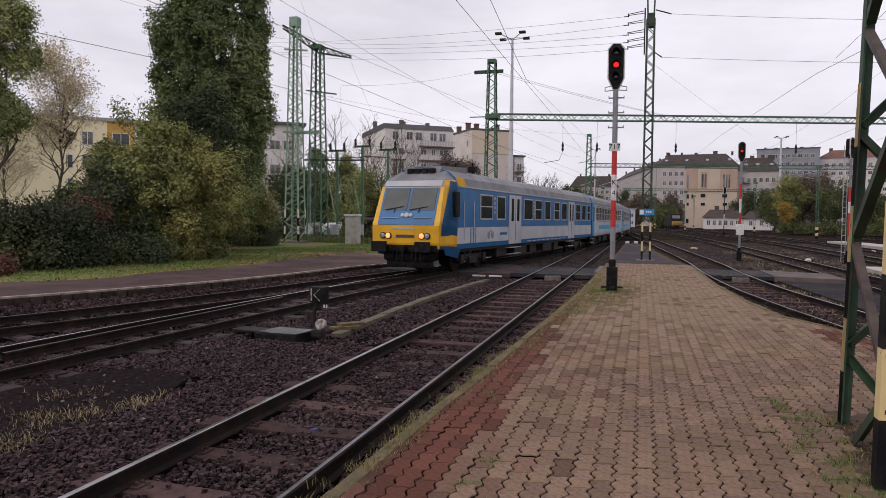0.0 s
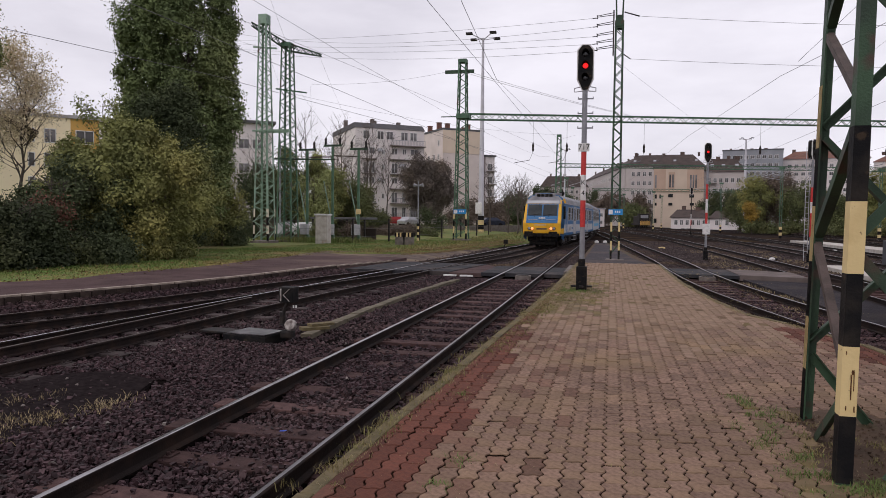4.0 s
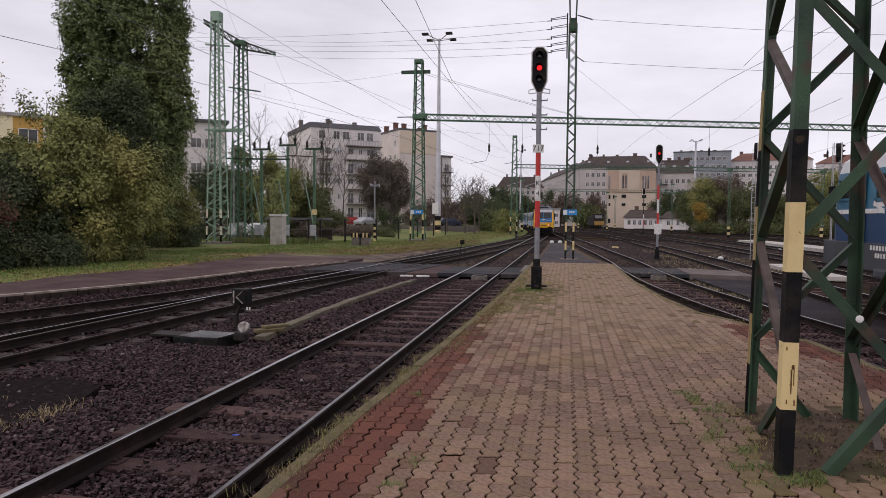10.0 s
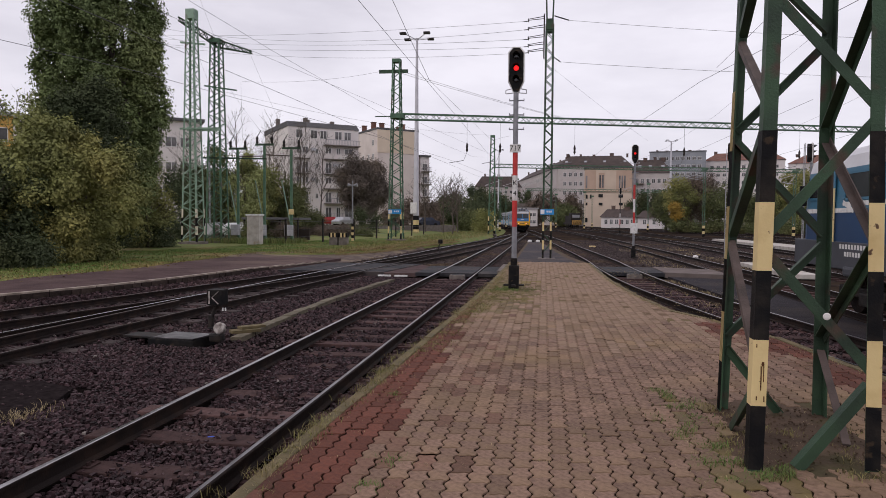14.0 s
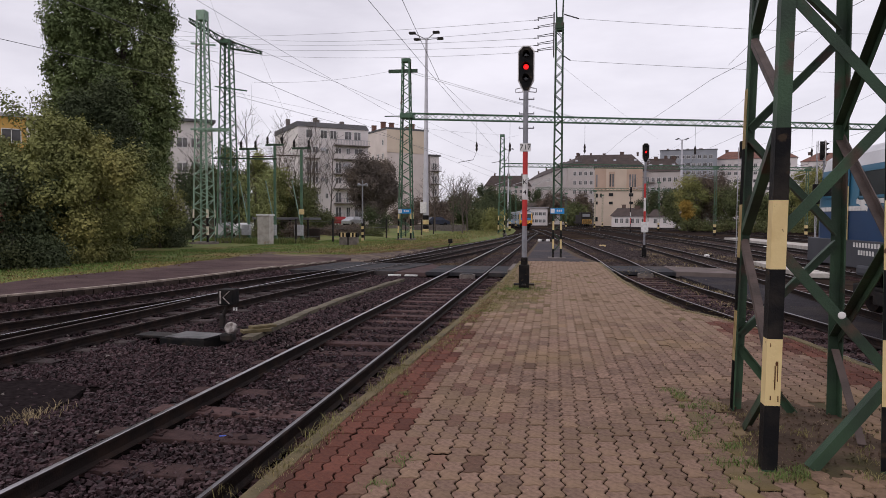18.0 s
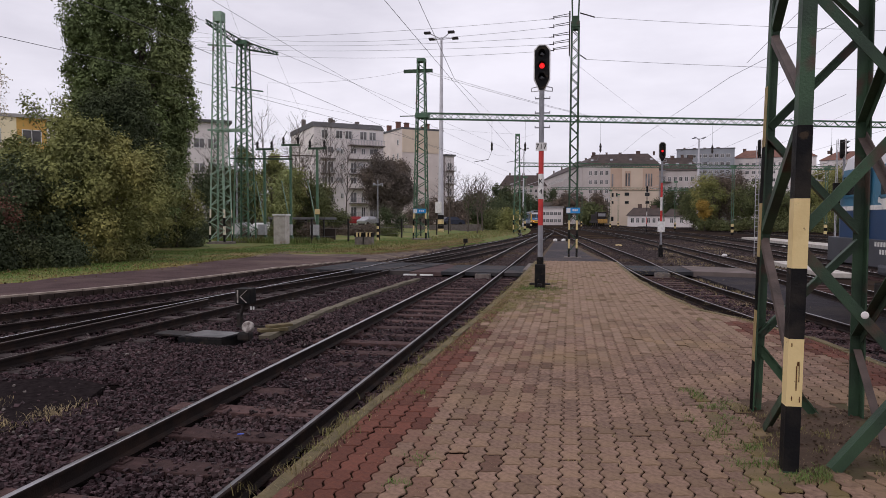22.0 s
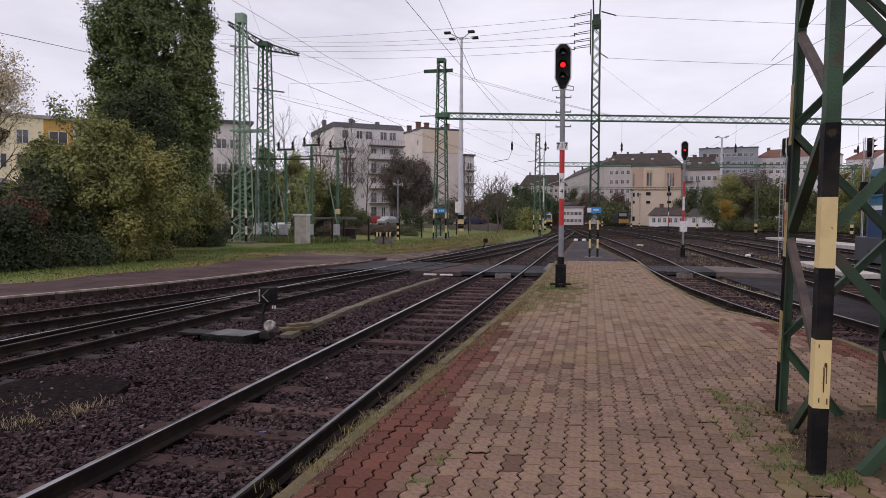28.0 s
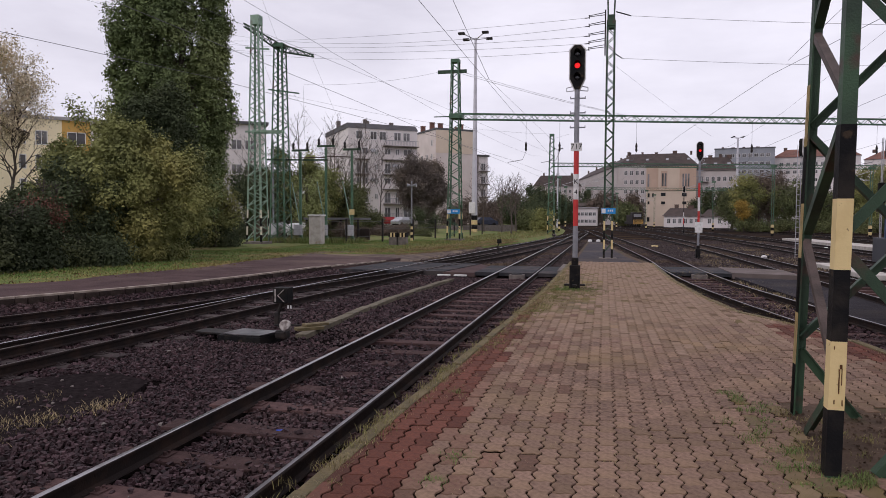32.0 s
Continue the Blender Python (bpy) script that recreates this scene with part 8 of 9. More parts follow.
# second blade rails of the switch
bl = spline([(-9.12, 8.0), (-9.05, 11.0), (-8.98, 13.5), (-8.95, 16)], 1.0)
sw = thing("switch_blade", (0, 0, 0), "dark movable switch blade beside the shiny rail", "switch blade", kind="structure")
part("rail", rail_mesh(bl, 0.0, M["rail_top_rusty"]), None, sw)

# cable trough slabs
tr = thing("cable_trough", (0, 0, 0), "long mossy concrete cable trough lids in the ballast", "cable trough", kind="structure")
TL = spline([(-5.55, 11.9), (-5.7, 14.8), (-5.72, 18.3), (-5.6, 22), (-5.45, 24.6)], 0.6)
for i, (a, b) in enumerate(zip(TL, TL[1:])):
    bm = bmesh.new()
    box(bm, (0, 0, 0), (0.215, (b - a).length - 0.012, 0.10), bevel=0.01)
    ob = part("slab", bm, M["trough_concrete"], tr)
    ob.matrix_basis = Matrix.Translation((a + b) / 2 + Vector((0.01 * math.sin(i * 2.3), 0, -0.178 + 0.008 * math.sin(i * 1.7)))) @ Matrix.Rotation(math.atan2(-(b - a).x, (b - a).y) + 0.02 * math.sin(i * 3.1), 4, "Z")
box_thing("broken_slab", (-5.62, 12.45, -0.10), (0.22, 0.55, 0.06), M["concrete_edge"], "loose mossy concrete slab on the cable trough", "slab", rz=-48)
box_thing("broken_slab", (-5.56, 12.62, -0.045), (0.20, 0.50, 0.05), M["concrete_edge"], "mossy concrete slab stacked on another", "slab", rz=-40)
for k, (x, y) in enumerate(((-6.1, 26.15), (-5.45, 26.15))):
    box_thing("white_kerb_block", (x, y, -0.14), (0.5, 0.14, 0.06), M["white_paint"], "white-painted kerb block beside the walkway", "block", 0.015, group="white kerb blocks")
for x, y in ((-3.2, 25.7), (3.5, 27.7)):
    c = thing("drain_box", (x, y, -0.2), "square stone drain box between the rails", "drain box", group="drain boxes")
    bm = bmesh.new()
    box(bm, (0, 0, 0.08), (0.55, 0.45, 0.2), bevel=0.02)
    part("body", bm, M["concrete"], c)
    bm = bmesh.new()
    box(bm, (0, 0, 0.19), (0.4, 0.3, 0.02))
    part("grate", bm, M["dark_metal"], c)
for x, y in ((8.6, 44.6), (9.3, 44.7), (-1.15, 56.4), (-0.5, 56.6), (17, 60), (19, 62), (26, 75)):
    b = thing("track_marker", (x, y, PZ - 0.03 if x < 0 else GROUND_Z), "low white and black track marker block", "marker", group="track markers")
    bm = bmesh.new()
    lathe(bm, [(0.17, 0), (0.17, 0.10), (0.13, 0.17), (0.05, 0.19)], seg=14)
    part("cap", bm, M["white_paint"], b)
    bm = bmesh.new()
    box(bm, (0.26, 0, 0.07), (0.2, 0.2, 0.14), bevel=0.02)
    part("middle_block", bm, M["black_paint"], b)
box_thing("yellow_marker", (4.05, 60, -0.16), (0.55, 0.3, 0.16), M["yellow_paint"], "low yellow marker stone between the tracks", "marker", 0.08)
box_thing("blue_scrap", (-3.3, 6.5, -0.165), (0.07, 0.03, 0.02), M["blue_plastic"], "crumpled blue plastic scrap in the ballast", "litter", 0.006, rz=20)

# pale low platforms and walk strips of the far tracks
M["gravel_path"] = material("pale_worn_gravel", (0.165, 0.130, 0.112), 0.95, 0, (0.090, 0.068, 0.058), 2.4, (0.35, 0.7), 0.6, 40, third=(0.21, 0.165, 0.12), third_scale=0.5, spec=0.05)
M["slab_concrete"] = material("brownish_worn_slab", (0.18, 0.142, 0.13), 0.9, 0, (0.10, 0.08, 0.073), 1.2, (0.3, 0.7), 0.4, 30, spec=0.2)
box_thing("low_platform", (20.4, 70, -0.06), (2.4, 26, 0.28), M["cabinet_concrete"], "narrow pale concrete platform between sidings", "platform", 0.03, rz=0.5, kind="structure")
box_thing("low_platform", (10.3, 33, -0.10), (1.1, 8, 0.2), M["cabinet_concrete"], "narrow pale concrete platform between sidings", "platform", 0.03, rz=-1.5, kind="structure")
bm = bmesh.new()
prism(bm, [(4.75, 28.3), (4.75, 31.7), (7.05, 30.6), (7.05, 27.6)], -0.2, 0.02)
tagged(part("walkway_slab", bm, M["slab_concrete"]), "pale concrete walkway slab between the tracks", "pavement", kind="structure")
bm = bmesh.new()
prism(bm, [(5.75, 10), (5.35, 20), (4.85, 28.2), (7.0, 27.4), (6.9, 10)], -0.3, -0.13)
tagged(part("asphalt_strip", bm, M["asphalt"]), "dark asphalt strip between the tracks", "pavement", kind="structure")
bm = bmesh.new()
prism(bm, [(-1.75, 26.3), (-1.35, 26.2), (-1.35, 30.2), (-1.75, 30.2)], -0.2, 0.12)
tagged(part("walkway_ramp", bm, M["concrete"]), "pale concrete ramp beside the platform", "ramp", kind="structure")

# the worn path slopes from the verge down to the tracks
bm = bmesh.new()
chains = [[(-15.4, 31.5, 0.17), (-15.7, 36.4, 0.16), (-13.0, 38.8, 0.15), (-11.0, 45.0, 0.13), (-9.9, 52.0, 0.12)], [(-12.6, 31.5, 0.08), (-12.3, 34.8, 0.05), (-11.6, 38.4, 0.05), (-10.4, 44.6, 0.06), (-9.5, 52.0, 0.08)], [(-10.3, 31.3, -0.02), (-9.6, 33.6, -0.14), (-9.5, 38.0, -0.19), (-9.1, 44.0, -0.21), (-8.9, 52.0, -0.22)]]
rows = [[bm.verts.new(p) for p in ch] for ch in chains]
for a, b in zip(rows, rows[1:]):
    for k in range(4):
        bm.faces.new((a[k], b[k], b[k + 1], a[k + 1]))
tagged(part("gravel_path", bm, M["gravel_path"], smooth=True), "pale worn gravel path along the grass", "path", kind="structure")

# parked cars behind the verge
def car(at, rz, mat, label):
    r = thing("parked_car", at, label, "car", "parked cars", rz=rz)
    prof = [(-2.0, 0.35), (-2.05, 0.75), (-1.9, 0.95), (-1.35, 1.02), (-0.75, 1.45), (0.75, 1.48), (1.45, 1.0), (1.95, 0.9), (2.05, 0.6), (2.0, 0.35)]
    bm = bmesh.new()
    a = [bm.verts.new((x, -0.85 if z < 1.1 else -0.68, z)) for x, z in prof]
    b = [bm.verts.new((x, 0.85 if z < 1.1 else 0.68, z)) for x, z in prof]
    n = len(prof)
    for k in range(n):
        bm.faces.new((a[k], a[(k + 1) % n], b[(k + 1) % n], b[k]))
    bm.faces.new(a[::-1])
    bm.faces.new(b)
    bmesh.ops.recalc_face_normals(bm, faces=bm.faces[:])
    part("body", bm, mat, r)
    for s in (-1, 1):
        bm = bmesh.new()
        vs = [bm.verts.new((x, s * (0.80 - 0.10 * (z - 1.05) / 0.35), z)) for x, z in ((-1.15, 1.06), (-0.7, 1.38), (0.7, 1.4), (1.2, 1.06))]
        bm.faces.new(vs)
        bmesh.ops.solidify(bm, geom=bm.faces[:], thickness=0.02)
        part("side_window", bm, M["glass_dark"], r)
        for x in (-1.3, 1.3):
            bm = bmesh.new()
            rod(bm, (x, s * 0.7, 0.32), (x, s * 0.87, 0.32), 0.32, 18)
            part("tyre", bm, M["black_paint"], r)
    return r


M["car_red"] = material("red_car_paint", (0.30, 0.02, 0.025), 0.3, 0.2, (0.25, 0.02, 0.02), 2, bump=0)
M["car_silver"] = material("silver_car_paint", (0.45, 0.45, 0.47), 0.3, 0.5, (0.4, 0.4, 0.42), 2, bump=0)
M["car_blue"] = material("dark_blue_car_paint", (0.03, 0.035, 0.06), 0.3, 0.2, (0.02, 0.025, 0.04), 2, bump=0)
M["car_white"] = material("white_car_paint", (0.7, 0.7, 0.7), 0.3, 0.1, (0.6, 0.6, 0.6), 2, bump=0)
for x, y, rz, mm, lb in ((-35.0, 110, 25, "car_red", "red hatchback parked behind the fence"), (-32.0, 108, 70, "car_silver", "silver car parked behind the fence"), (-27.0, 58.5, 10, "car_white", "white car parked behind the switchgear"),
                         (-30.2, 60, 20, "car_silver", "silver car parked behind the switchgear"), (-18.2, 106, 30, "car_blue", "dark blue car parked far behind the bushes")):
    car((x, y, 0.86 if y > 100 else 0.15), rz, M[mm], lb)

# distant shunting engine
sh = thing("shunting_engine", (7.7, 196, 0), "dark diesel shunting engine with an orange striped end", "locomotive", rz=-78)
bm = bmesh.new()
box(bm, (0, 0, 1.2), (9.5, 2.7, 0.6), bevel=0.05)
box(bm, (-1.8, 0, 2.4), (5.6, 1.8, 1.9), bevel=0.1)
part("body", bm, M["dark_metal"], sh)
bm = bmesh.new()
box(bm, (2.6, 0, 2.75), (2.4, 2.6, 2.5), bevel=0.1)
part("cab", bm, M["dark_metal"], sh)
bm = bmesh.new()
box(bm, (3.82, 0, 3.2), (0.06, 2.0, 0.8), bevel=0.02)
part("cab_window", bm, M["lamp_glass"], sh)
bm = bmesh.new()
box(bm, (4.7, 0, 1.45), (0.15, 2.6, 1.2), bevel=0.03)
end = part("buffer_beam", bm, M["plaster_orange"], sh)
for q in range(4):
    bm = bmesh.new()
    for sy in (-1, 1):
        bar(bm, (4.79, sy * 1.2, 0.95 + 0.3 * q), (4.79, 0, 1.25 + 0.3 * q - 0.3), 0.02, 0.13)
    part("chevron", bm, M["black_paint"], end)
for x in (-3, -1, 1, 3):
    bm = bmesh.new()
    for s in (-1, 1):
        rod(bm, (x, s * 0.7, 0.5), (x, s * 0.85, 0.5), 0.5, 16)
    part("wheelset", bm, M["black_paint"], sh)

# ---- grass, weeds ----
def blades(name, pts, h, mat, seed, lean=0.5, w=0.006):
    """Thin bent blades standing at points (x, y, z); h is one height or one for each."""
    rng = np.random.default_rng(seed)
    pts = np.asarray(pts)
    n = len(pts)
    hh = np.broadcast_to(np.asarray(h, dtype=float), (n,)) * (0.5 + 0.8 * rng.random(n))
    a = rng.random(n) * 6.283
    d = np.stack([np.cos(a), np.sin(a), np.zeros(n)], 1)
    s = np.stack([-np.sin(a), np.cos(a), np.zeros(n)], 1) * w * (hh / hh.mean())[:, None] ** 0.5
    up = np.array([0, 0, 1.0])
    k = (lean * rng.random(n) * hh)[:, None]
    mid = pts + up * hh[:, None] * 0.55 + d * k * 0.35
    tip = pts + up * hh[:, None] * 0.9 + d * k
    v = np.stack([pts - s, pts + s, mid + s * 0.8, mid - s * 0.8, tip], 1).reshape(-1, 3)
    i = np.arange(n)[:, None] * 5
    quads = np.concatenate([i, i + 1, i + 2, i + 3], 1)
    tris = np.concatenate([i + 3, i + 2, i + 4, i + 4], 1)
    return raw_mesh(name, v, np.concatenate([quads[:, [0, 1, 2]], quads[:, [0, 2, 3]], tris[:, :3]], 0), mat)


def tuft_points(centres, n, spread, z, rng):
    out = []
    for x, y in centres:
        p = rng.normal(size=(n, 2)) * spread + (x, y)
        out.append(np.concatenate([p, np.full((n, 1), z)], 1))
    return np.concatenate(out)


rng = np.random.default_rng(77)
# verge: long autumn grass
gx, gy = rng.uniform(-27, -7.5, 170000), rng.uniform(12, 66, 170000)
inn = np.interp(gy, [p[1] for p in inner], [p[0] for p in inner])
keep = (gx < inn - 0.25) & (gx > inn - 11)
dx = (inn - gx)[keep]
zz = 0.13 + dx * 0.0
edge = dx + rng.normal(size=len(dx)) * 0.6 < np.where(gy[keep] > 35, 3.2, 1.5) + 0.5 * np.sin(gy[keep] * 0.8)
at = np.stack([gx[keep], gy[keep], zz - 0.03], 1)
tagged(part("verge_grass", blades("verge_grass", at[~edge], 0.085, M["verge_green"], 3, 1.3, 0.011)), "fresh green autumn grass of the verge", "grass", kind="stuff")
tagged(part("verge_straw", blades("verge_straw", at[edge], 0.075, M["verge_blade"], 33, 1.5, 0.011)), "straw-yellow grass along the path", "grass", kind="stuff")
gx, gy = rng.uniform(-14, -6.5, 9000), rng.uniform(36, 110, 9000)
inn = np.interp(gy, [p[1] for p in inner], [p[0] for p in inner])
keep = gx < inn - 0.15
tagged(part("dry_grass", blades("dry_grass", np.stack([gx[keep], gy[keep], np.full(keep.sum(), 0.1)], 1), 0.22, M["bank_blade"], 4, 0.9, 0.014)), "dry straw-coloured grass along the line", "grass", kind="stuff")
# straw along the slope down to the far tracks
sy = rng.uniform(36.5, 64, 2600)
sx = np.interp(sy, [p[1] for p in inner], [p[0] for p in inner]) - rng.uniform(-0.15, 1.5, 2600)
sz = np.where(sx > np.interp(sy, [p[1] for p in inner], [p[0] for p in inner]) - 0.35, -0.03, 0.10)
st = np.concatenate([np.stack([sx + rng.normal(size=2600) * 0.06, sy + rng.normal(size=2600) * 0.06, sz], 1) for _ in range(8)])
tagged(part("slope_straw", blades("slope_straw", st, 0.12, M["slope_blade"], 34, 1.4, 0.008)), "brownish straw on the slope beside the far tracks", "grass", kind="stuff")
# weeds round the switchgear and the mast feet
sx = rng.uniform(-27.5, -18.5, 150)
sy = rng.uniform(48.5, 53.5, 150)
tagged(part("switchgear_weeds", blades("switchgear_weeds", tuft_points(list(zip(sx, sy)), 26, 0.16, 0.12, rng), 0.42, M["grass_blade"], 23, 0.8, 0.016)), "tall green weeds round the switchgear posts", "weeds", kind="stuff")
# fallen leaves on the grass and the path
n = 1800
ly = rng.uniform(13, 48, n)
lin = np.interp(ly, [p[1] for p in inner], [p[0] for p in inner])
lx = lin + 0.6 - np.abs(rng.normal(size=n)) * 3.0
lc = np.stack([lx, ly, np.where(lx > lin - 0.1, 0.215, 0.19)], 1)
tagged(part("fallen_leaves", leaves_mesh("fallen_leaves", lc, (0, 0, 1), 0.045, M["litter"], rng)), "scattered brown fallen leaves on the grass verge", "leaves", kind="stuff")
# weeds along the platform edges
ew = []
for line, side in ((EDGE_L, 1), (EDGE_R, -1)):
    for _ in range(640):
        y = rng.uniform(3, 29) if rng.random() < 0.55 else rng.uniform(12, 22)
        x = line_x(line, y) + side * (EDGE_W + rng.normal() * 0.045)
        ew.append((x, y))
tagged(part("edge_weeds", blades("edge_weeds", tuft_points(ew, 8, 0.035, PZ - 0.01, rng), 0.035, M["dry_blade"], 5, 1.0, 0.0022)), "straw-coloured weeds along the platform edge", "weeds", kind="stuff")
ew2 = [(line_x(EDGE_L, y) + 0.04 + rng.normal() * 0.05, y) for y in np.concatenate([rng.uniform(3, 20, 80), rng.uniform(3.2, 9, 60)])]
tagged(part("edge_weeds", blades("edge_weeds", tuft_points(ew2, 22, 0.05, PZ - 0.02, rng), 0.062, M["moss_blade"], 6, 1.4, 0.0027)), "green weeds along the platform edge", "weeds", kind="stuff")
# tufts on the paving and round the tower foot
tf = [(1.19, 7.38), (1.22, 7.30), (1.40, 6.76), (1.33, 6.72), (1.12, 5.84), (1.29, 5.58), (1.28, 4.86), (1.5, 5.02), (1.62, 5.05), (-1.12, 4.36), (-1.49, 6.74), (-1.07, 4.86), (1.36, 6.4), (1.45, 6.95), (1.2, 5.2), (1.02, 6.3)]
tagged(part("paving_weeds", blades("paving_weeds", tuft_points(tf, 110, 0.06, PZ - 0.012, rng), 0.032, M["grass_blade"], 7, 1.8, 0.0025)), "small green weeds in the paving", "weeds", kind="stuff")
tfm = [(rng.normal() * 0.16 + 1.22 + 0.04 * (yy - 5), yy) for yy in rng.uniform(4.5, 7.6, 20)]
tagged(part("moss_weeds", blades("moss_weeds", tuft_points(tfm, 60, 0.07, PZ - 0.012, rng), 0.017, M["moss_blade"], 17, 2.2, 0.003)), "low mossy weeds in the paving beside the tower", "weeds", kind="stuff")
tf = [(rng.uniform(1.3, 1.75), rng.uniform(4.95, 5.25)) for _ in range(7)] + [(rng.uniform(1.15, 1.5), rng.uniform(5.2, 7.2)) for _ in range(6)]
tagged(part("tower_weeds", blades("tower_weeds", tuft_points(tf, 45, 0.045, PZ - 0.01, rng), 0.05, M["grass_blade"], 8, 1.6, 0.003)), "long weeds round the tower foot", "weeds", kind="stuff")
sp = [(rng.uniform(-1.6, 3.6), 3 + 23 * rng.random() ** 1.3) for _ in range(1500)]
tagged(part("joint_weeds", blades("joint_weeds", tuft_points(sp, 9, 0.03, PZ - 0.012, rng), 0.022, M["dry_blade"], 9, 1.6, 0.002)), "tiny dry weeds in the paving joints", "weeds", kind="stuff")
sw = [(line_x(EDGE_L, yy) + 0.12 + abs(rng.normal()) * (0.16 + 0.42 * math.exp(-((yy - 16.8) / 2.6) ** 2)), yy) for yy in np.concatenate([rng.normal(size=420) * 2.4 + 16.6, rng.uniform(9, 29, 260)])]
tagged(part("platform_grass", blades("platform_grass", tuft_points(sw, 16, 0.06, PZ - 0.006, rng), 0.03, M["moss_blade"], 35, 1.8, 0.0045)), "short straw-green grass creeping over the platform edge", "grass", kind="stuff")
sg = tuft_points([(-0.75 + rng.normal() * 0.3, 17.4 + rng.normal() * 0.4) for _ in range(60)], 25, 0.07, PZ - 0.005, rng)
tagged(part("signal_weeds", blades("signal_weeds", sg, 0.05, M["grass_blade"], 10, 1.2, 0.003)), "short weeds round the signal foot", "weeds", kind="stuff")
yard = [(rng.normal() * 0.5 + 6.1 + 0.02 * (y - 30), y) for y in rng.uniform(31, 58, 120)] + [(rng.normal() * 0.35 + 4.9, y) for y in rng.uniform(16, 27, 70)] + [(rng.normal() * 0.5 + 10.2, y) for y in rng.uniform(30, 60, 90)]
tagged(part("yard_weeds", blades("yard_weeds", tuft_points(yard, 22, 0.16, GROUND_Z, rng), 0.12, M["dry_blade"], 13, 1.2, 0.006)), "dry brownish weeds between the sidings", "weeds", kind="stuff")
# flat tarred patch in the ballast with dry grass round it
bm = bmesh.new()
prism(bm, [(-7.6, 4.2), (-5.95, 4.6), (-5.7, 6.2), (-5.75, 7.4), (-6.0, 8.1), (-6.9, 8.45), (-7.5, 8.0), (-7.7, 6.8)], -0.3, -0.163)
tagged(part("tarred_patch", bm, M["tar"]), "flat dark tarred patch in the ballast", "ground patch", kind="structure")
dg = [(-6.39 + rng.normal() * 0.1, 5.96 + rng.normal() * 0.1) for _ in range(14)] + [(-5.94 + rng.normal() * 0.1, 6.2 + rng.normal() * 0.16) for _ in range(26)] + [(-5.72 + rng.normal() * 0.06, 6.9 + rng.normal() * 0.3) for _ in range(24)] + \
     [(-6.6 + rng.normal() * 0.35, 5.5 + rng.normal() * 0.45) for _ in range(40)] + [(-6.75 + rng.normal() * 0.12, 6.9 + rng.normal() * 0.15) for _ in range(10)] + [(-5.85 + rng.normal() * 0.1, 5.2 + rng.normal() * 0.3) for _ in range(24)]
tagged(part("dry_weeds", blades("dry_weeds", tuft_points(dg[::2], 22, 0.10, -0.175, rng), 0.06, M["dry_blade"], 11, 1.6, 0.0025)), "dry yellow weeds round the tarred patch", "weeds", kind="stuff")

fl = [(rng.uniform(1.55, 2.6), rng.uniform(5.1, 6.8)) for _ in range(14)] + [(1.42 + 0.083 * (yy - 5.05), yy) for yy in rng.uniform(5.05, 6.9, 12)] + [(xx, 5.04) for xx in rng.uniform(1.4, 2.6, 10)]
tagged(part("footing_weeds", blades("footing_weeds", tuft_points(fl, 26, 0.05, PZ + 0.008, rng), 0.03, M["moss_blade"], 19, 1.6, 0.0028)), "sparse weeds on the tower footing", "weeds", kind="stuff")

# ---- ballast stones ----
ico = bmesh.new()
bmesh.ops.create_icosphere(ico, subdivisions=1, radius=1.0)
bmesh.ops.delete(ico, geom=ico.verts[:], context="VERTS")
bmesh.ops.create_cube(ico, size=1.5)
bmesh.ops.triangulate(ico, faces=ico.faces[:])
ico.verts.index_update()
ICO_V = np.array([v.co[:] for v in ico.verts])
ICO_F = np.array([[v.index for v in f.verts] for f in ico.faces])
ico.free()


OCT_V = np.array([(1, 0.2, 0), (-1, -0.2, 0), (0.2, 1, 0), (-0.2, -1, 0), (0.2, 0, 0.9), (-0.2, 0.1, -0.9)])
OCT_F = np.array([(0, 2, 4), (2, 1, 4), (1, 3, 4), (3, 0, 4), (2, 0, 5), (1, 2, 5), (3, 1, 5), (0, 3, 5)])


def stones(name, x, y, z, size, seed, label, mat="stone", cut=True):
    rng = np.random.default_rng(seed)
    n = len(x)
    base, tri = (ICO_V, ICO_F) if cut else (OCT_V * 1.15, OCT_F)
    v = base[None] * (1 + 0.32 * rng.normal(size=(n, len(base), 1)).clip(-1.4, 1.4)) * (size * rng.uniform(0.55, 1.35, n))[:, None, None] * rng.uniform((0.7, 0.7, 0.55), (1.2, 1.2, 1.05), (n, 3))[:, None]
    a = rng.random(n) * 6.283
    b = rng.normal(size=n) * 0.6
    ca, sa, cb, sb = np.cos(a), np.sin(a), np.cos(b), np.sin(b)
    R = np.stack([np.stack([ca, -sa * cb, sa * sb], 1), np.stack([sa, ca * cb, -ca * sb], 1), np.stack([0 * a, sb, cb], 1)], 1)
    v = np.einsum("nij,nkj->nki", R, v) + np.stack([x, y, z], 1)[:, None]
    f = (tri[None] + (np.arange(n) * len(base))[:, None, None]).reshape(-1, 3)
    return tagged(part(name, raw_mesh(name, v.reshape(-1, 3), f, M[mat])), label, "ballast", kind="stuff")


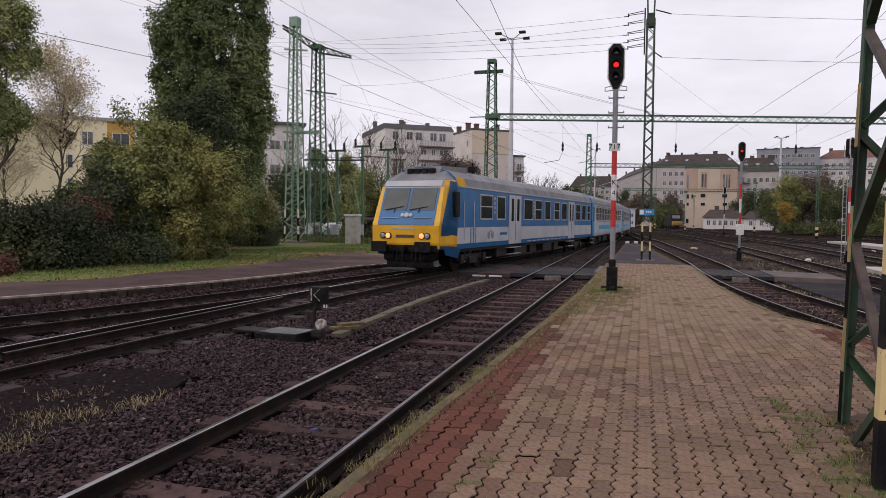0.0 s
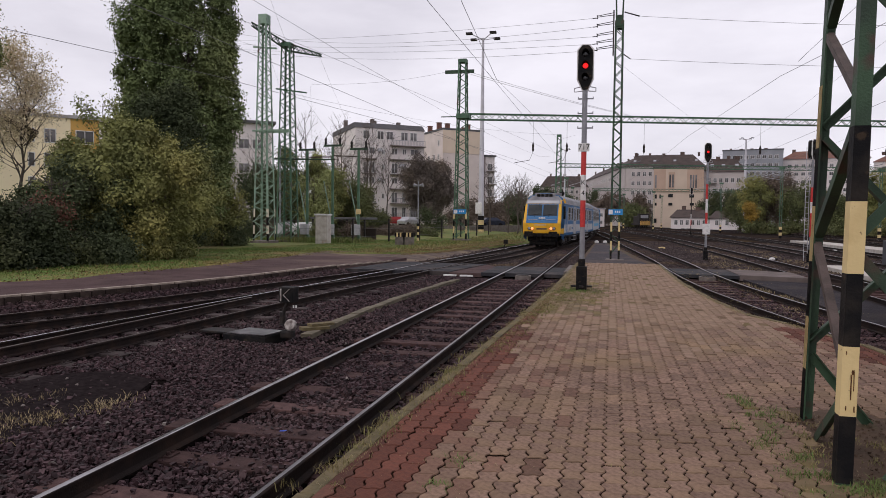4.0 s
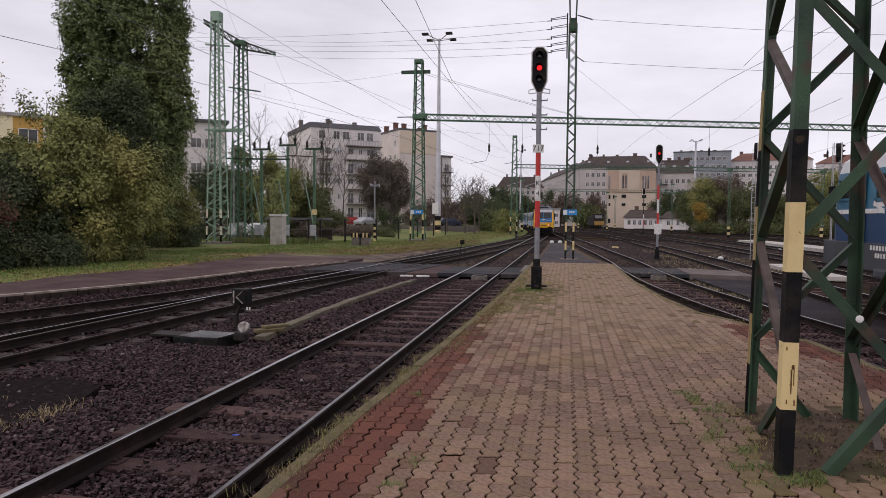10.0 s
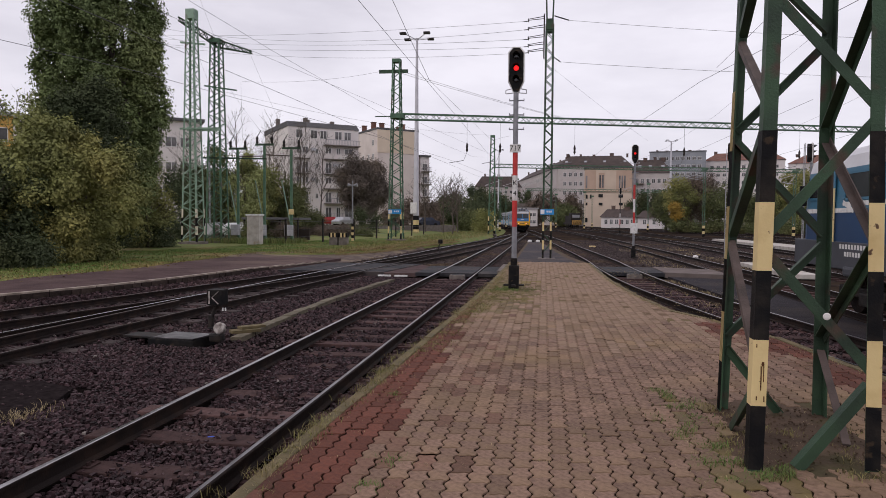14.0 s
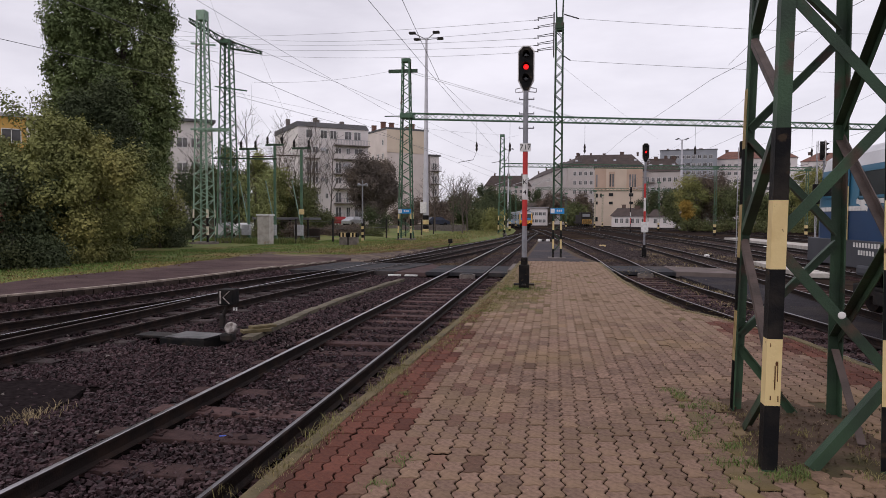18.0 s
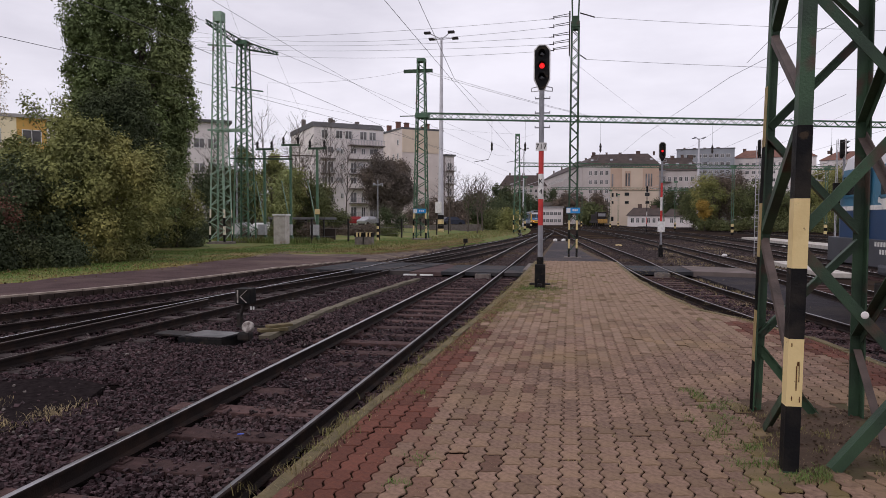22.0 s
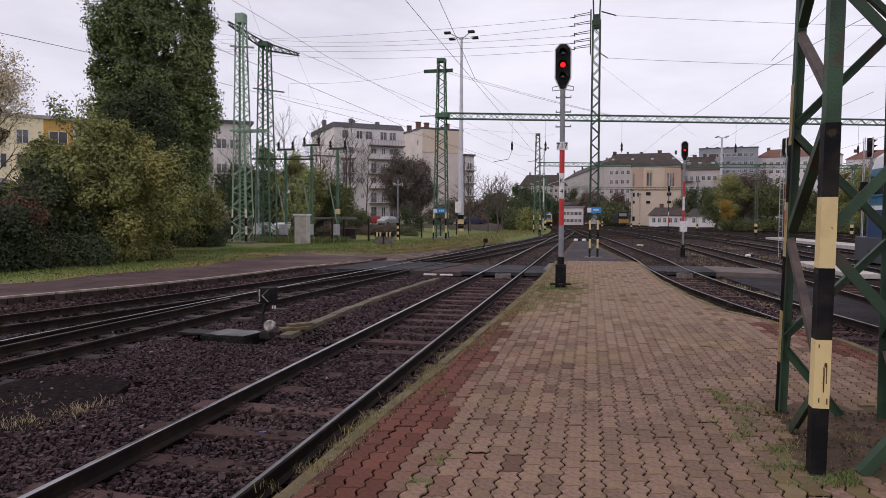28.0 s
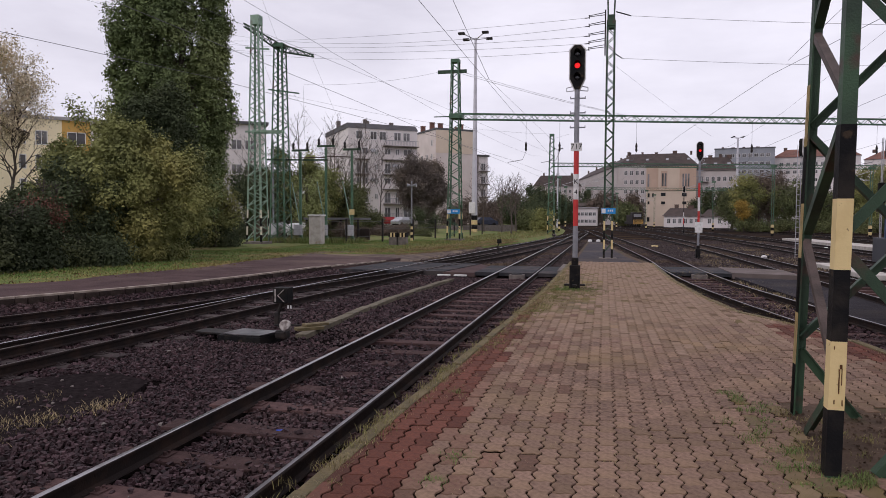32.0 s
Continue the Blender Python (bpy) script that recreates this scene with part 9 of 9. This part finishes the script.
def ballast_field(n, x0, x1, y0, y1, size, seed, right=False):
    rng = np.random.default_rng(seed)
    x, y = rng.uniform(x0, x1, n), rng.uniform(y0, y1, n)
    if right:
        ok = (x > np.interp(y, [p[1] for p in EDGE_R], [p[0] for p in EDGE_R]) + 0.05) & (x < np.interp(y, [p[1] for p in TRACK_D], [p[0] for p in TRACK_D]) + 1.3)
    else:
        ok = (x < np.interp(y, [p[1] for p in EDGE_L], [p[0] for p in EDGE_L]) - 0.03) & (x > np.interp(y, [p[1] for p in LEFT_EDGE], [p[0] for p in LEFT_EDGE]) + 0.15)
        ok &= ~((x > -7.75) & (x < -5.8) & (y > 4.4) & (y < 8.3) & (rng.random(n) < 0.90))
        ok &= ~((np.abs(x + 6.4) < 0.65) & (np.abs(y - 11.45) < 0.45))
        ok &= ~((np.abs(x - np.interp(y, [p.y for p in TL], [p.x for p in TL])) < 0.15) & (y > 11.9) & (y < 24.7))
    ok &= ~((y > 26.2) & (y < 31.8))
    x, y = x[ok], y[ok]
    keep = np.ones(len(x), bool)
    drop = rng.random(len(x))
    low = np.zeros(len(x))
    for k, (sx, sy, ang) in enumerate(SLEEPER_AT):
        dx, dy = x - sx, y - sy
        near = np.abs(dx) + np.abs(dy) < 1.8
        if not near.any():
            continue
        c, s = math.cos(ang), math.sin(ang)
        u, w = c * dx + s * dy, -s * dx + c * dy
        inside = near & (np.abs(u) < 1.27) & (np.abs(w) < 0.16)
        bare = np.sin(3.3 * u + 12.9 * k) + np.sin(7.1 * u + 5.3 * k) > -0.35
        keep &= ~(inside & bare & (drop < 0.93))
        low[inside] = 0.02
    ra = np.array(RAIL_AT)
    for line in (TRACK_A, TRACK_B, TRACK_C, TRACK_D):
        xs = np.interp(y, [p.y for p in spline(line, 1.0)], [p.x for p in spline(line, 1.0)])
        keep &= np.abs(np.abs(x - xs) - 0.7525) > 0.085
    x, y, low = x[keep], y[keep], low[keep]
    z = low - 0.203 + 0.012 * np.sin(x * 1.7) + 0.014 * np.sin(y * 1.3 + x) + rng.normal(size=len(x)) * 0.017
    return x, y, z


x, y, z = ballast_field(76000, -10.5, -1.9, 2.3, 11.0, 0.03, 1)
stones("ballast", x, y, z, 0.0232, 21, "dark purple-grey basalt ballast stones")
x, y, z = ballast_field(14000, -10.5, -1.9, -6.0, 2.3, 0.04, 5)
stones("ballast", x, y, z, 0.05, 25, "dark purple-grey basalt ballast stones", cut=False)
x, y, z = ballast_field(52000, -14.0, -1.4, 11.0, 26.2, 0.04, 2)
stones("ballast", x, y, z - 0.012, 0.034, 22, "dark purple-grey basalt ballast stones", cut=False)
x, y, z = ballast_field(24000, 1.5, 7.0, 6.0, 28.0, 0.04, 3, True)
stones("ballast", x, y, z, 0.042, 23, "dark ballast stones of the curved track", cut=False)
# coarse ballast of the far tracks
rf = np.random.default_rng(41)
fx, fy = rf.uniform(-10, 19, 42000), 31.8 + 48 * rf.random(42000) ** 1.4
ok = (fx > np.interp(fy, [p[1] for p in inner], [p[0] for p in inner]) + 0.2) & ~((fx > np.interp(fy, [p[1] for p in EDGE_L], [p[0] for p in EDGE_L]) - 0.1) & (fx < np.interp(fy, [p[1] for p in EDGE_R], [p[0] for p in EDGE_R]) + 0.1) & (fy < 57.5))
for line in (TRACK_A, TRACK_B, TRACK_C, TRACK_D, TRACK_E, TRACK_F, TRACK_G):
    pl = spline(line, 1.0)
    ok &= np.abs(np.abs(fx - np.interp(fy, [p.y for p in pl], [p.x for p in pl])) - 0.7525) > 0.1
fx, fy = fx[ok], fy[ok]
stones("ballast", fx, fy, -0.215 + rf.normal(size=len(fx)) * 0.015, 0.062, 43, "dark coarse ballast of the far tracks", "far_stone", cut=False)
# rubble heaped against the low platform's wall
rr = np.random.default_rng(31)
wy = rr.uniform(7, 26, 5200)
wu = rr.random(5200) ** 1.3
wx = np.interp(wy, [p[1] for p in LEFT_EDGE], [p[0] for p in LEFT_EDGE]) + 0.04 + 0.65 * wu
stones("ballast", wx, wy, -0.01 - 0.17 * wu + rr.normal(size=5200) * 0.012, 0.04, 33, "dark rubble heaped along the low platform wall")
rq = np.random.default_rng(51)
stones("footing_gravel", rq.uniform(1.5, 2.66, 420), rq.uniform(5.08, 6.85, 420), np.full(420, PZ + 0.012), 0.009, 52, "small gravel and dirt on the tower footing", "earth_concrete")
rngp = np.random.default_rng(9)
px, py = rngp.uniform(-9, -2, 90), rngp.uniform(4, 22, 90)
stones("pale_pebbles", px, py, np.full(90, -0.16), 0.02, 24, "scattered pale pebbles and scraps", "concrete")

# ---- interlocking paving blocks, last ----
M["paver"] = material("brown_concrete_block", (0.262, 0.168, 0.121), 0.9, 0, (0.140, 0.087, 0.064), 24, (0.38, 0.68), 0.55, 70, vary=0.2, third=(0.235, 0.156, 0.090), third_scale=0.55, third_spread=(0.46, 0.7), spec=0.2)
M["paver_red"] = material("red_concrete_block", (0.150, 0.054, 0.035), 0.9, 0, (0.092, 0.037, 0.027), 22, (0.3, 0.75), 0.45, 70, vary=0.28, third=(0.105, 0.066, 0.05), third_scale=0.6, third_spread=(0.58, 0.78), spec=0.2)
M["paver_sandy"] = material("sand_covered_block", (0.305, 0.210, 0.152), 0.95, 0, (0.215, 0.146, 0.106), 7, (0.35, 0.7), 0.3, 60, vary=0.09, third=(0.25, 0.172, 0.115), third_scale=0.5, third_spread=(0.45, 0.68), spec=0.1)
M["paver_moss"] = material("mossy_concrete_block", (0.195, 0.138, 0.078), 0.9, 0, (0.14, 0.104, 0.060), 5, (0.35, 0.7), 0.4, 55, vary=0.24, third=(0.18, 0.135, 0.045), third_scale=0.8, third_spread=(0.5, 0.7), spec=0.2)


M["paver_mix"] = material("reddish_brown_block", (0.222, 0.126, 0.088), 0.9, 0, (0.128, 0.072, 0.052), 22, (0.3, 0.75), 0.45, 70, vary=0.26, third=(0.15, 0.098, 0.06), third_scale=0.6, third_spread=(0.52, 0.74), spec=0.2)


def block_outline():
    """A zigzag-sided block with S-curved ends, counter-clockwise, about its centre."""
    w, l, a, b = BLOCK_W / 2 - 0.0052, BLOCK_L / 2 - 0.0056, 0.0145, 0.013
    # two zigzags a side: the half-shifted neighbour has the same line
    us, off = (-1.0, -0.83, -0.67, -0.33, -0.17, 0.17, 0.33, 0.67, 0.83, 1.0), (0.0, a, a, -a, -a, a, a, -a, -a, 0.0)
    rt = [(w + o, l * u) for u, o in zip(us, off)]
    lf = [(-w + o, l * u) for u, o in zip(us, off)][::-1]
    end = [(w * 0.55, b * 0.75), (w * 0.2, b * 0.45), (-w * 0.2, -b * 0.45), (-w * 0.55, -b * 0.75)]
    return rt + [(x, l + d) for x, d in end] + lf + [(x, -l + d) for x, d in end[::-1]]


OUT = np.array(block_outline())
NB = len(OUT)
TOPV = np.concatenate([np.concatenate([OUT * np.array([0.955, 0.978]), np.zeros((NB, 1))], 1), np.concatenate([OUT, np.full((NB, 1), -0.008)], 1)])


def block_mesh(mat):
    bm = bmesh.new()
    vs = [bm.verts.new(v) for v in TOPV[:2 * NB]]
    bm.faces.new(vs[:NB])
    for k in range(NB):
        j = (k + 1) % NB
        bm.faces.new((vs[NB + k], vs[NB + j], vs[j], vs[k]))
    me = bpy.data.meshes.new("paving_block")
    bm.to_mesh(me)
    bm.free()
    me.materials.append(M[mat])
    return me


BLOCKS = {mm: block_mesh(mm) for mm in ("paver", "paver_red", "paver_mix", "paver_moss", "paver_sandy")}
rb = random.Random(17)
joined = {mm: [] for mm in BLOCKS}
singles = 0
row_y = 4.875 - 45 * BLOCK_L
for c in range(-16, 34):
    x = 0.0 + c * BLOCK_W
    y = row_y + (BLOCK_L / 2 if c % 2 else 0.0)
    while y < 29.3:
        lx, rx = line_x(EDGE_L, y) + EDGE_W, line_x(EDGE_R, y) - EDGE_W
        if lx - 0.06 < x < rx + 0.06 and not (5.05 < y < 6.95 and 1.43 + 0.115 * (y - 4.97) < x < 2.44 + 0.13 * (y - 4.97)):
            u = x - lx
            n = noise.noise((x * 0.9, y * 0.35, 0)) * 0.35
            mm = "paver"
            red_w = 0.62 - 0.05 * max(0.0, y - 4) + n * 0.6
            pl = (red_w - u) / 0.24 + 0.6
            pr = (0.62 + n - (rx - x)) / 0.5 + 0.25 if y < 12.5 else -1.0
            p_red = max(pl, pr)
            if rb.random() < p_red - 0.15:
                mm = "paver_red"
            elif rb.random() < max(p_red + 0.35, 0.5 * (1.6 - u) / 1.4 if y < 13 else 0.0):
                mm = "paver_mix"
            elif 13 < y < 22 and u < 1.3 and rb.random() < 0.6:
                mm = "paver_moss"
            elif (1.14 + n * 0.3 < x < 1.75 and 3.8 < y < 7.2 and rb.random() < 0.5):
                mm = "paver_moss"
            if mm in ("paver", "paver_mix") and rb.random() < (y - 9.0) / 5.0 + n:
                mm = "paver_sandy"
            zz = PZ + rb.gauss(0, 0.0025) + 0.004 * noise.noise((x * 0.6, y * 0.6, 3))
            rx_, ry_ = rb.gauss(0, 0.008), rb.gauss(0, 0.008)
            m = Matrix.Translation((x, y, zz)) @ Euler((rx_, ry_, rb.gauss(0, 0.01))).to_matrix().to_4x4()
            if 2.5 < y < 6.2 and lx + 0.1 < x < min(1.5, rx - 0.1) and singles < 300:
                ob = part("paving_block", BLOCKS[mm], None, paved)
                ob.matrix_basis = m
                singles += 1
            else:
                joined[mm].append(np.array(m))
        y += BLOCK_L
for mm, mats in joined.items():
    if not mats:
        continue
    A = np.array(mats)
    V = np.einsum("nij,kj->nki", A[:, :3, :3], TOPV[:2 * NB]) + A[:, None, :3, 3]
    # blocks cut along both edges
    for line, sd in ((EDGE_L, 1), (EDGE_R, -1)):
        lim = np.interp(V[:, :, 1], [p[1] for p in line], [p[0] for p in line]) + sd * (EDGE_W + 0.004)
        V[:, :, 0] = np.maximum(V[:, :, 0], lim) if sd > 0 else np.minimum(V[:, :, 0], lim)
    me = bpy.data.meshes.new("paving_blocks")
    base = np.arange(len(A)) * (2 * NB)
    loops, starts, pos = [], [], 0
    ring = np.array([[NB + k, NB + (k + 1) % NB, (k + 1) % NB, k] for k in range(NB)])
    tops = (base[:, None] + np.arange(NB)[None]).ravel()
    sides = (base[:, None, None] + ring[None]).reshape(-1)
    n1, n2 = len(A), len(A) * NB
    me.vertices.add(len(A) * 2 * NB)
    me.vertices.foreach_set("co", V.astype(np.float32).ravel())
    me.loops.add(len(tops) + len(sides))
    me.loops.foreach_set("vertex_index", np.concatenate([tops, sides]).astype(np.int32))
    me.polygons.add(n1 + n2)
    me.polygons.foreach_set("loop_start", np.concatenate([np.arange(n1) * NB, n1 * NB + np.arange(n2) * 4]).astype(np.int32))
    me.update(calc_edges=True)
    me.shade_flat()
    twin = M[mm].copy()
    nt = twin.node_tree
    info = next(nd for nd in nt.nodes if nd.type == "OBJECT_INFO")
    geo = nt.nodes.new("ShaderNodeNewGeometry")
    for lk in list(nt.links):
        if lk.from_node == info:
            to = lk.to_socket
            nt.links.remove(lk)
            nt.links.new(geo.outputs["Random Per Island"], to)
    nt.nodes.remove(info)
    me.materials.append(twin)
    tagged(part("paving_blocks", me, None, paved), kind="stuff")


# ---- what moves: the train draws away along its curve ----
def motions():
    line = spline(TRACK_C, 0.25)
    acc = [0.0]
    for a, b in zip(line, line[1:]):
        acc.append(acc[-1] + (b - a).length)
    ysl = [p.y for p in line]

    def at(s):
        s = min(max(s, 0.0), acc[-1] - 0.01)
        k = int(np.searchsorted(acc, s)) - 1
        k = max(0, min(k, len(line) - 2))
        u = (s - acc[k]) / (acc[k + 1] - acc[k])
        return line[k] + (line[k + 1] - line[k]) * u
    head = [(0, 24.0), (1, 29.9), (2, 36.2), (3, 43.0), (4, 50.4), (5, 58.0), (6, 65.6), (7, 73), (8, 80.5), (9, 88), (10, 95.8), (11, 103.6), (12, 111.5), (13, 118.7), (15, 131.5), (17, 143), (19, 154), (21, 164.5), (23, 175), (25, 185), (28, 200), (30, 211), (32, 222)]
    s0 = {t: float(np.interp(y, ysl, acc)) for t, y in head}
    for k, car in enumerate(CARS):
        rows = []
        for t, y in head:
            s = s0[t] + k * (CAR_LEN + 0.25)
            a, b = at(s + 4.0), at(s + CAR_LEN - 3.6)
            d = (b - a).normalized()
            o = a - d * 4.0
            rows.append((t, pose(o.x, o.y, 0.0, 0, 0, math.degrees(math.atan2(-d.x, d.y)))))
        walk(car, rows)


motions()
